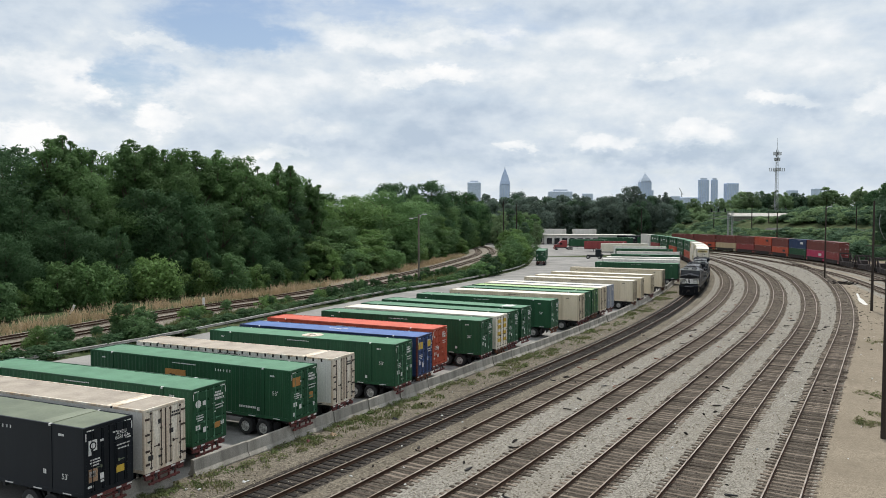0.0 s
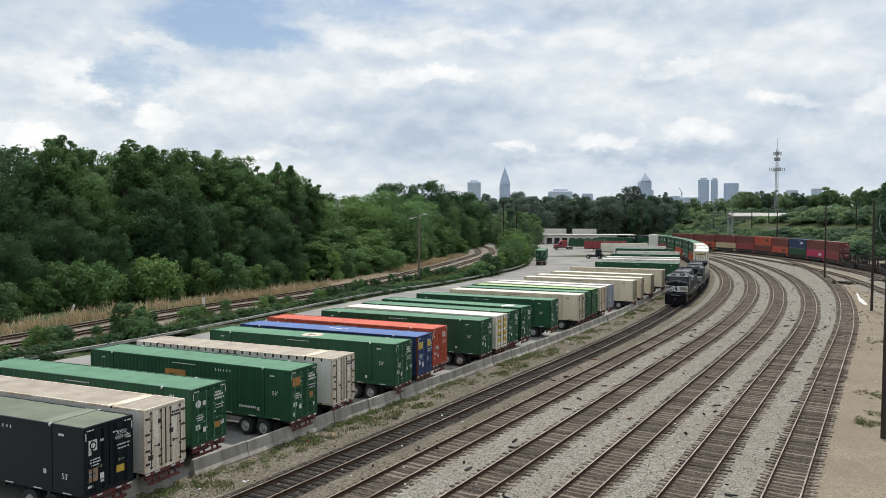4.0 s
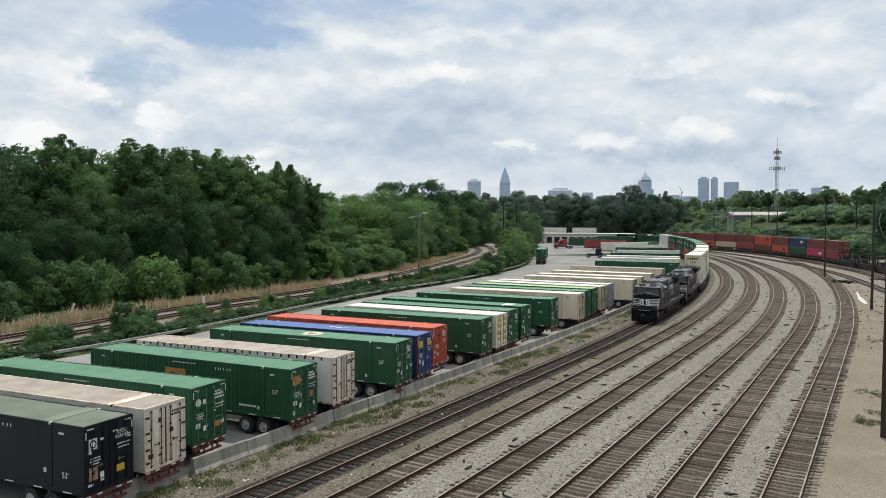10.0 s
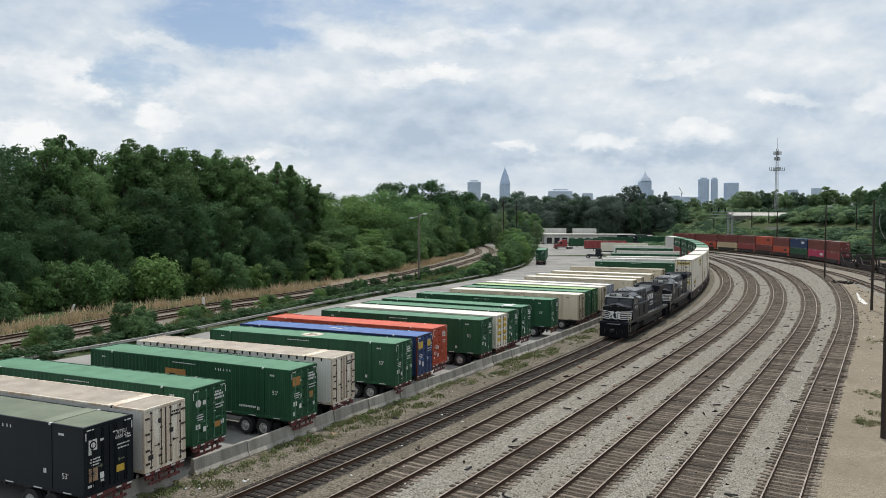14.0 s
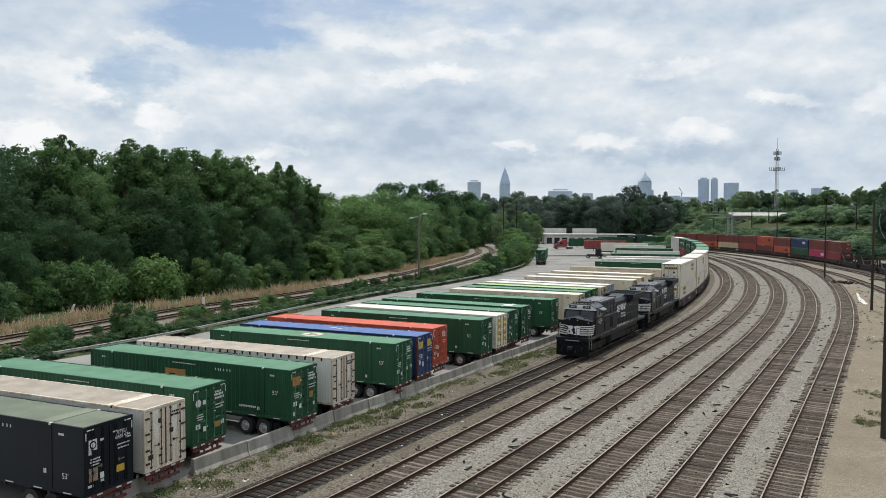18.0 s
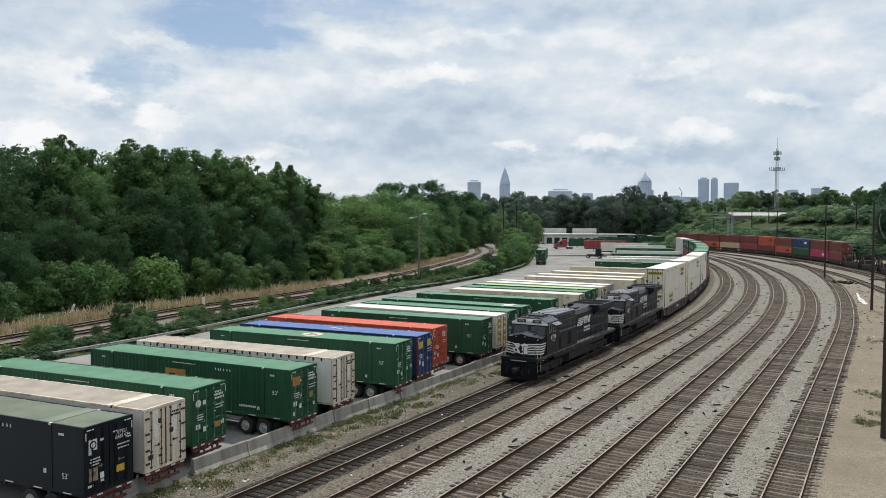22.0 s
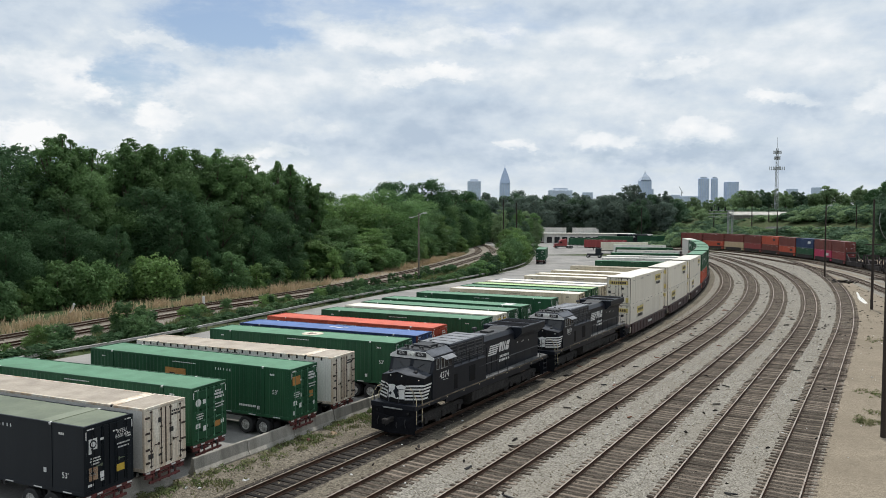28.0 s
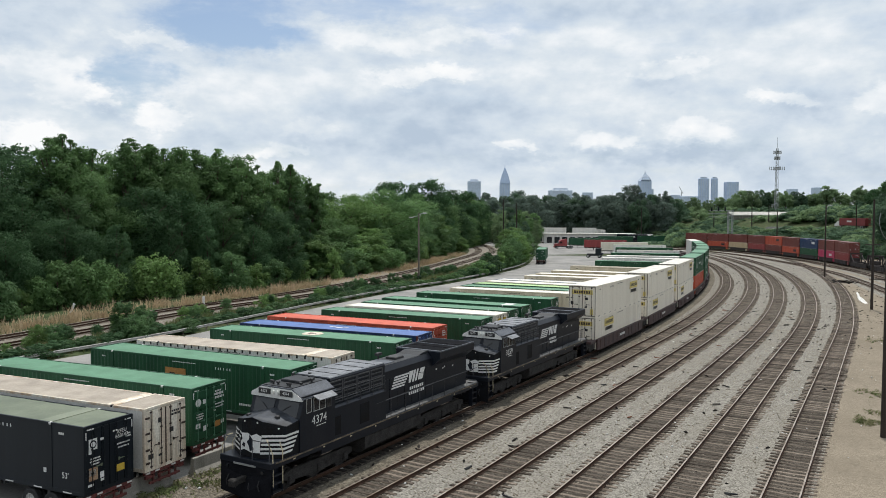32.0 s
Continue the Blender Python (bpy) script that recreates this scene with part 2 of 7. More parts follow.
M_UNDER = material("dusty_running_gear", (0.05, 0.047, 0.045), 0.9, spec=0.12, spread=0.5, scale=2, grain=20, bump=0.3)
M_GLASS = material("dark_window_glass", (0.02, 0.022, 0.025), 0.06, spread=0.05, scale=1, grain=5, bump=0)
M_LAMP = material("lamp_lens", (0.75, 0.75, 0.7), 0.15, spread=0.1, scale=5, grain=20, bump=0)
M_WOODPOLE = material("weathered_pole", (0.2, 0.17, 0.14), 0.9, spread=0.4, scale=2, grain=25, bump=0.3, streak=True)
M_DARKPOLE = material("creosoted_pole", (0.045, 0.033, 0.026), 0.9, spread=0.4, scale=2, grain=25, bump=0.3, streak=True)
M_BARK = material("bark", (0.11, 0.085, 0.06), 0.95, spread=0.4, scale=2, grain=18, bump=0.5, streak=True)
# the third green has the wood's shade in its colour, the fourth sunlight
LEAF = [material("leaf_deep_green", (0.124, 0.214, 0.09), 0.6, spread=0.35, scale=0.5, grain=5, bump=0, second=(0.072, 0.142, 0.058), rand=0.25, translucent=0.5, spec=0.12),
        material("leaf_fresh_green", (0.146, 0.255, 0.096), 0.6, spread=0.4, scale=0.5, grain=5, bump=0, second=(0.095, 0.175, 0.064), rand=0.22, translucent=0.5, spec=0.12),
        material("leaf_shaded_green", (0.08, 0.149, 0.069), 0.65, spread=0.35, scale=0.5, grain=5, bump=0, second=(0.05, 0.108, 0.046), rand=0.25, translucent=0.45, spec=0.1),
        material("leaf_sunlit_green", (0.168, 0.282, 0.096), 0.6, spread=0.4, scale=0.5, grain=5, bump=0, second=(0.135, 0.22, 0.07), rand=0.25, translucent=0.5, spec=0.12)]
# far leaves, paler and duller for the distance haze; the bluish one most
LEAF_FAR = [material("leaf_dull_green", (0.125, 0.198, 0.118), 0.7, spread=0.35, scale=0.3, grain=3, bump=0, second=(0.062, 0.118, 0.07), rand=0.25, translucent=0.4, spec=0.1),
            material("leaf_hazed_bluish_green", (0.14, 0.185, 0.15), 0.8, spread=0.2, scale=0.3, grain=3, bump=0, second=(0.115, 0.155, 0.125), rand=0.2, translucent=0.4, spec=0.05),
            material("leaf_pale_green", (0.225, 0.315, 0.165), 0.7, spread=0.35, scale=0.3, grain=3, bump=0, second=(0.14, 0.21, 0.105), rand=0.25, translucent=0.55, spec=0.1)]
M_GRASS = material("weeds", (0.125, 0.172, 0.064), 0.8, spread=0.4, scale=0.7, grain=6, bump=0, second=(0.2, 0.185, 0.1), translucent=0.3, spec=0.1)
M_DRYGRASS = material("dry_tall_grass", (0.57, 0.435, 0.29), 0.85, spread=0.35, scale=0.5, grain=6, bump=0, second=(0.36, 0.29, 0.17), translucent=0.3, spec=0.1)
M_FIELD = material("rough_grass_ground", (0.058, 0.082, 0.036), 0.95, spread=0.5, scale=0.2, grain=1.2, bump=0.6, second=(0.082, 0.09, 0.048), spec=0.05)
# skyline colours with the distance haze mixed in: pale and blue
M_HAZETOWER = [material("haze_blue_tower_%s" % k, c, 0.6, spread=0.12, scale=0.02, grain=0.15, bump=0)
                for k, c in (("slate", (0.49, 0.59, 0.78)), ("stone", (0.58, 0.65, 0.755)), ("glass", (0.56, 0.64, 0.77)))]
PAINT = {}
for key, c, c2 in (("green", (0.022, 0.085, 0.04), (0.014, 0.058, 0.028)), ("black", (0.0085, 0.0125, 0.0175), (0.006, 0.009, 0.013)),
                   ("white", (0.74, 0.725, 0.68), (0.62, 0.6, 0.56)), ("cream", (0.8, 0.745, 0.635), (0.71, 0.65, 0.54)),
                   ("sand", (0.68, 0.6, 0.455), (0.53, 0.45, 0.32)), ("blue", (0.03, 0.05, 0.125), (0.022, 0.036, 0.09)), ("orange", (0.5, 0.095, 0.05), (0.36, 0.07, 0.04)),
                   ("lime", (0.2, 0.4, 0.06), (0.14, 0.28, 0.05)), ("tan", (0.55, 0.43, 0.27), (0.42, 0.33, 0.21)),
                   ("maroon", (0.19, 0.055, 0.045), (0.13, 0.042, 0.036)), ("red", (0.28, 0.055, 0.055), (0.2, 0.045, 0.045)),
                   ("magenta", (0.5, 0.05, 0.12), (0.4, 0.04, 0.1)), ("navy", (0.03, 0.055, 0.13), (0.02, 0.04, 0.09)),
                   ("grey", (0.26, 0.29, 0.36), (0.2, 0.22, 0.28)), ("olive", (0.16, 0.182, 0.125), (0.11, 0.128, 0.088)),
                   # greenroof: the sky's reflection is put into this paler, greyer green
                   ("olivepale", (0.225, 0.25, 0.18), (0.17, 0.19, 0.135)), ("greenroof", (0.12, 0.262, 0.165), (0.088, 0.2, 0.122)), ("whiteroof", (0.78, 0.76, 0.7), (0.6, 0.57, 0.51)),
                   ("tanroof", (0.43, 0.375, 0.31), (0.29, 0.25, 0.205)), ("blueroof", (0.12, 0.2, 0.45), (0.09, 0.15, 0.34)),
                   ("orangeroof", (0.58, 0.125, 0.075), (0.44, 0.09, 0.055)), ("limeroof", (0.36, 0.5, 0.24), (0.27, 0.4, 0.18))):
    PAINT[key] = material("paint_" + key, c, 0.42 if "roof" not in key else 0.6, spread=0.13, scale=0.7, grain=14, bump=0.03, second=c2, streak="roof" not in key, rand=0.1, spec=0.25)
M_GUARD = material("dull_galvanised_beam", (0.43, 0.425, 0.4), 0.6, 0.1, spread=0.35, scale=1.5, grain=15, second=(0.25, 0.24, 0.22))
M_RUSTSTAIN = material("rust_stain", (0.42, 0.31, 0.2), 0.8, spread=0.4, scale=2.2, grain=14, second=(0.2, 0.1, 0.055), streak=True)
M_HINGE = material("rusty_hinge", (0.06, 0.04, 0.03), 0.8, spread=0.3, scale=5, grain=30)
M_DIRTYWHITE = material("stained_white_door", (0.76, 0.71, 0.61), 0.6, spread=0.2, scale=1.6, grain=9, bump=0.05, second=(0.47, 0.35, 0.235), streak=True, spec=0.2)


# ---- building blocks ----
class Geo:
    """Vertices and faces of one mesh."""

    def __init__(self):
        self.v, self.f = [], []

    def poly(self, pts, faces):
        n = len(self.v)
        self.v += [tuple(p) for p in pts]
        self.f += [[i + n for i in f] for f in faces]
        return self

    def box(self, x, y, z, sx, sy, sz, b=0.0):
        """A box by its centre and size; b: a chamfer along its four upright edges and round its top."""
        hx, hy, hz = sx / 2, sy / 2, sz / 2
        if not b:
            return self.poly([(x + i * hx, y + j * hy, z + k * hz) for k in (-1, 1) for j in (-1, 1) for i in (-1, 1)],
                             [(0, 2, 3, 1), (4, 5, 7, 6), (0, 1, 5, 4), (2, 6, 7, 3), (0, 4, 6, 2), (1, 3, 7, 5)])
        ring = [(hx, hy - b), (hx - b, hy), (-hx + b, hy), (-hx, hy - b), (-hx, -hy + b), (-hx + b, -hy), (hx - b, -hy), (hx, -hy + b)]
        s = (hx - b) / hx, (hy - b) / hy
        pts = [(x + a, y + c, z - hz) for a, c in ring] + [(x + a, y + c, z + hz - b) for a, c in ring] + [(x + a * s[0], y + c * s[1], z + hz) for a, c in ring]
        faces = [tuple(range(7, -1, -1)), tuple(range(16, 24))]
        for k in (0, 8):
            faces += [(k + i, k + (i + 1) % 8, k + 8 + (i + 1) % 8, k + 8 + i) for i in range(8)]
        return self.poly(pts, faces)

    def tube(self, p0, p1, r, n=10, r2=None):
        a, b = Vector(p0), Vector(p1)
        d = (b - a).normalized()
        s = d.orthogonal().normalized()
        t = d.cross(s)
        r2 = r if r2 is None else r2
        pts = [a + (s * math.cos(6.2832 * i / n) + t * math.sin(6.2832 * i / n)) * r for i in range(n)]
        pts += [b + (s * math.cos(6.2832 * i / n) + t * math.sin(6.2832 * i / n)) * r2 for i in range(n)]
        return self.poly(pts, [(i, (i + 1) % n, n + (i + 1) % n, n + i) for i in range(n)] + [tuple(range(n - 1, -1, -1)), tuple(range(n, 2 * n))])

    def sweep(self, profile, axis, a, b):
        """A closed profile of two coordinates drawn along the axis from a to b."""
        def at(p, s):
            return {"x": (s, p[0], p[1]), "y": (p[0], s, p[1]), "z": (p[0], p[1], s)}[axis]
        n = len(profile)
        return self.poly([at(p, a) for p in profile] + [at(p, b) for p in profile],
                         [(i, (i + 1) % n, n + (i + 1) % n, n + i) for i in range(n)] + [tuple(range(n - 1, -1, -1)), tuple(range(n, 2 * n))])

    def mesh(self, name):
        me = bpy.data.meshes.new(name)
        me.from_pydata(self.v, [], self.f)
        bm = bmesh.new()
        bm.from_mesh(me)
        bmesh.ops.recalc_face_normals(bm, faces=bm.faces)
        bm.to_mesh(me)
        bm.free()
        return me


MESHES = {}


def part(name, geo, mat, parent=None, label="", at=None):
    """One mesh object under a thing. geo: a Geo, a mesh, or (key, function) to share one mesh between alike parts."""
    if isinstance(geo, tuple):
        key, make = geo
        if key not in MESHES:
            MESHES[key] = make().mesh(name)
            MESHES[key].materials.append(mat)
        me = MESHES[key]
    else:
        me = geo if isinstance(geo, bpy.types.Mesh) else geo.mesh(name)
        if not me.materials:
            me.materials.append(mat)
    ob = new(name, me)
    if me.materials[0] is not mat:
        ob.material_slots[0].link = "OBJECT"
        ob.material_slots[0].material = mat
    if parent is not None:
        ob.parent = parent
    if at is not None:
        ob.matrix_basis = at if isinstance(at, Matrix) else Matrix.Translation(at)
    if label:
        ob["label"] = label
    return ob


def thing(name, label, category, at=None, group="", kind=""):
    e = new(name)
    e.empty_display_size = 0.3
    if at is not None:
        e.matrix_basis = at
    return tagged(e, label, category, group, kind)


def bars(geo, x, y, z, w, h, n, along="x", d=0.006):
    """Unreadable writing: n short bars in a row of width w and height h."""
    step = w / n
    for i in range(n):
        c = -w / 2 + step * (i + 0.5)
        sx, sy = (step * 0.72, d) if along == "x" else (d, step * 0.72)
        geo.box(x + (c if along == "x" else 0), y + (c if along == "y" else 0), z, sx, sy, h)
    return geo


def lettering(text, size, mat, parent, at, label="", name="number"):
    cu = bpy.data.curves.new("lettering", "FONT")
    cu.body, cu.size, cu.extrude, cu.align_x, cu.align_y = text, size, 0.004, "CENTER", "CENTER"
    tmp = bpy.data.objects.new("lettering", cu)
    me = bpy.data.meshes.new_from_object(tmp)
    bpy.data.objects.remove(tmp)
    me.materials.clear()
    me.materials.append(mat)
    return part(name, me, mat, parent, label, at)


# ---- the plan: u runs along the near tracks, n across them to the right ----
SU, CU = math.sin(radians(30)), math.cos(radians(30))


def plan(u, n):
    return u * SU + n * CU, u * CU - n * SU


def bend(s, n0, u0, r, off=0.0):
    """Place and heading (radians right of the view's axis) at s along a line that is straight to u0 and then bends left."""
    if s <= u0:
        return (*plan(s, n0 + off), radians(30))
    a = (s - u0) / r
    return (*plan(u0 + (r + off) * math.sin(a), n0 - r + (r + off) * math.cos(a)), radians(30) - a)


class Path:
    """A smooth line through a few points."""

    def __init__(self, pts):
        p = [Vector((*q, 0)) for q in pts]
        p = [2 * p[0] - p[1]] + p + [2 * p[-1] - p[-2]]
        self.p, self.s = [], [0.0]
        for i in range(1, len(p) - 2):
            a, b, c, d = p[i - 1:i + 3]
            for k in range(16):
                t = k / 16
                self.p.append(0.5 * (2 * b + (c - a) * t + (2 * a - 5 * b + 4 * c - d) * t * t + (3 * b - a - 3 * c + d) * t ** 3))
        self.p.append(p[-2])
        for a, b in zip(self.p, self.p[1:]):
            self.s.append(self.s[-1] + (b - a).length)
        self.end = self.s[-1]

    def at(self, s, off=0.0):
        """Place and heading at s; off: metres to the right."""
        i = min(max(int(np.searchsorted(self.s, s)) - 1, 0), len(self.p) - 2)
        d = self.p[i + 1] - self.p[i]
        q = self.p[i] + d * ((s - self.s[i]) / d.length)
        # the heading is blended over the joints
        j = min(max(i + (1 if (s - self.s[i]) > d.length / 2 else -1), 0), len(self.p) - 2)
        e = self.p[j + 1] - self.p[j]
        w = abs((s - self.s[i]) / d.length - 0.5)
        m = (d.normalized() * (1 - w) + e.normalized() * w)
        h = math.atan2(m.x, m.y)
        return q.x + off * math.cos(h), q.y - off * math.sin(h), h


RAIL_Z = 0.32
NEAR_TRACKS = [(-24.3, 65, 560), (-20.5, 80, 462), (-16.3, 80.5, 485), (-12.05, 80, 490), (-7.95, 85, 470), (-3.9, 88, 640)]
FAR_TRACKS = [Path([(40, 36), (58, 84), (75.4, 129), (90.5, 178), (98.5, 226), (101, 272), (96, 304), (82, 334), (56, 362)]),
              Path([(58, 70), (78, 120), (95.5, 172), (102.5, 205), (106.6, 228), (108.8, 275), (103.7, 307), (89, 341), (62, 371)])]
RED_PATH = Path([(62, 62), (87, 129), (102.3, 178), (107.6, 204), (112.2, 226.7), (114.7, 276), (110, 310.5), (95, 347), (68, 379), (20, 404)])
MAIN_LEFT = [Path([(-58, 47), (-45.5, 77), (-36.2, 103), (-24, 127.5), (-10, 168), (3.0, 223), (12.5, 277), (13, 330), (6, 385), (-20, 440)]),
             Path([(-54, 45), (-41.5, 75), (-32.2, 101), (-19.8, 125.5), (-5.8, 166), (7.4, 222), (17.5, 277), (19, 331), (13, 387), (-12, 445)])]
GUARD = Path([(-50, 38), (-36.8, 63.3), (-32.2, 71.6), (-26.6, 83.7), (-15.2, 113.6), (-7.6, 131), (1.8, 148.5), (13.6, 177), (22.6, 207), (31, 260)])


# ---- ground ----
def smooth(a, b, x):
    t = min(max((x - a) / (b - a), 0.0), 1.0)
    return t * t * (3 - 2 * t)


ROAD_R = 429.6       # radius of the road along the bank


def lie(x, y):
    """Height of the ground: level in the yard, a bank behind the far tracks, and a slope under the wood."""
    r = math.hypot(x + 260, y - 262)
    h = (13.5 * smooth(396, 452, r) + 5.0 * smooth(480, 600, r)) * smooth(-260, -60, x) * smooth(60, 150, y)
    h *= 1 - 0.5 * smooth(900, 2500, y)
    return h


def make_ground():
    def steps(lo, hi):
        a = [0.0]
        while a[-1] < hi:
            a.append(a[-1] + max(8.0, (a[-1]) * 0.06 - 10))
        b = [0.0]
        while b[-1] < -lo:
            b.append(b[-1] + max(8.0, b[-1] * 0.06 - 10))
        return [-q for q in b[:0:-1]] + a
    xs, ys = steps(-4900, 4900), steps(-900, 5600)
    g = Geo()
    pts = [(x, y, lie(x, y)) for y in ys for x in xs]
    n = len(xs)
    g.poly(pts, [(j * n + i, j * n + i + 1, (j + 1) * n + i + 1, (j + 1) * n + i) for j in range(len(ys) - 1) for i in range(n - 1)])
    tagged(part("ground", g, M_FIELD), "rough grassy ground rising to a bank behind the tracks", "ground", kind="structure")


def strip(name, lines, zs, mat, label, category, kind="structure"):
    """A long sheet across several lines of (x, y), one height a line."""
    g = Geo()
    m = len(lines)
    pts = [(*lines[j][i], zs[j]) for i in range(len(lines[0])) for j in range(m)]
    g.poly(pts, [(i * m + j, i * m + j + 1, (i + 1) * m + j + 1, (i + 1) * m + j) for i in range(len(lines[0]) - 1) for j in range(m - 1)])
    return tagged(part(name, g, mat), label, category, kind=kind)


def near_line(k, off, s):
    n0, u0, r = NEAR_TRACKS[k]
    return bend(s, n0, u0, r, off)[:2]


make_ground()
SS = [-30 + 4 * i for i in range(86)]
# dirt to the right of the tracks, gravel between and under them
strip("dirt_lot", [[near_line(5, o, s) for s in SS] for o in (1.22, 1.5, 2.6, 6, 16, 24, 32)], [0.098, 0.1, 0.05, 0.014, 0.03, 0.02, 0.012], M_DIRT, "bare tan dirt beside the yard tracks", "dirt")
gl, gz = [], []
for k in range(6):
    for off, z in ((-1.95, 0.06), (-1.35, 0.095), (1.35, 0.095), (1.95, 0.06)):
        if k == 5 and off > 1.5:
            continue
        gl.append([near_line(k, off, s) for s in SS])
        gz.append(z)
gl.insert(0, [near_line(0, -4.6, s) for s in SS])
gz.insert(0, 0.02)
strip("ballast", gl, gz, M_BALLAST, "grey and tan gravel ballast between the yard tracks", "ballast")
strip("oily_bed", [[near_line(0, o, s) for s in SS] for o in (-1.75, -1.3, 1.25, 1.5)], [0.08, 0.108, 0.108, 0.09], M_OILBED, "dark oily gravel under the train's track", "ballast")
for k in range(1, 6):
    strip("tie_bed", [[near_line(k, o, s) for s in SS] for o in (-1.2, -0.95, -0.5, 0.5, 0.95, 1.2)], [0.085, 0.1, 0.116, 0.116, 0.1, 0.085], M_DARKBALLAST, "dark brown gravel between a track's ties", "ballast")
strip("verge", [[near_line(0, o, s) for s in SS] for o in (-6.5, -4.6, -2.1, -1.6)], [0.012, 0.034, 0.072, 0.092], M_VERGE, "weedy dirt strip along the concrete barrier", "verge")
strip("verge", [[near_line(0, o, s) for s in SS] for o in (1.42, 1.9, 2.55)], [0.094, 0.099, 0.1], M_VERGE, "brown dirt between the train's track and the next", "verge")
# the trailer yard
gp = [GUARD.at(s)[:2] for s in np.linspace(0, GUARD.end, 60)]
bp = [near_line(0, -5.2, s) for s in np.linspace(-20, 262, 60)]
strip("yard_pavement", [gp, [((a[0] + b[0]) / 2, (a[1] + b[1]) / 2) for a, b in zip(gp, bp)], bp], [0.03, 0.045, 0.03], M_ASPHALT, "pale worn concrete paving of the trailer yard", "pavement")
far_edge = [((30 + 6 * i), 262 + 2 * i) for i in range(12)]
strip("yard_apron", [far_edge, [(x - 6, y + 60) for x, y in far_edge], [(x - 25, y + 160) for x, y in far_edge]], [0.034, 0.036, 0.02], M_ASPHALT, "far apron of the trailer yard", "pavement")


# ---- tracks ----
RAIL_PROFILE = [(-0.07, 0.0), (-0.07, 0.018), (-0.012, 0.035), (-0.012, 0.13), (-0.036, 0.14), (-0.036, 0.172), (0.036, 0.172), (0.036, 0.14), (0.012, 0.13), (0.012, 0.035), (0.07, 0.018), (0.07, 0.0)]


def rail_mesh(at, s0, s1, off, step, top):
    g = Geo()
    prof, n = RAIL_PROFILE, len(RAIL_PROFILE)
    ss = np.arange(s0, s1 + step, step)
    pts = []
    for s in ss:
        x, y, h = at(s, off)
        for a, z in prof:
            pts.append((x + a * math.cos(h), y - a * math.sin(h), top - 0.172 + z))
    g.poly(pts, [(i * n + j, i * n + (j + 1) % n, (i + 1) * n + (j + 1) % n, (i + 1) * n + j) for i in range(len(ss) - 1) for j in range(n)])
    me = g.mesh("rail")
    me.materials.append(M_RAIL)
    me.materials.append(M_RAILTOP)
    for p in me.polygons:
        if p.normal.z > 0.9 and p.center.z > top - 0.02:
            p.material_index = 1
    return me


TIE_GEO = ("tie", lambda: Geo().box(0, 0, -0.09, 2.6, 0.22, 0.18, 0.02))


def make_track(name, label, at, s0, s1, near_to, near_from, top, tie_mat, seed, bed=True):
    t = thing(name, label, "railway track", group="tracks")
    for off in (-0.755, 0.755):
        part("rail", rail_mesh(at, s0, s1, off, 2.5, top), M_RAIL, t)
    rnd = random.Random(seed)
    rest = Geo()
    s = s0
    ztop = top - 0.172
    while s < s1:
        x, y, h = at(s)
        j, side = rnd.gauss(0, 1.3), rnd.gauss(0, 0.05)
        m = pose(x + side * math.cos(h), y - side * math.sin(h), ztop - abs(rnd.gauss(0, 0.012)), rnd.gauss(0, 0.6), rnd.gauss(0, 0.4), -math.degrees(h) + j)
        if near_from <= s <= near_to:
            part("tie", TIE_GEO, tie_mat, t, at=m)
        else:
            c = [m @ Vector((a, b, z)) for z in (-0.12, 0) for b in (-0.115, 0.115) for a in (-1.3, 1.3)]
            rest.poly(c, [(4, 5, 7, 6), (0, 1, 5, 4), (2, 6, 7, 3), (0, 4, 6, 2), (1, 3, 7, 5)])
        s += 0.53 + rnd.uniform(-0.03, 0.03)
    if rest.v:
        tagged(part("tie_row", rest, M_TIEROW if tie_mat is M_TIE else tie_mat, t), kind="stuff")
    return t


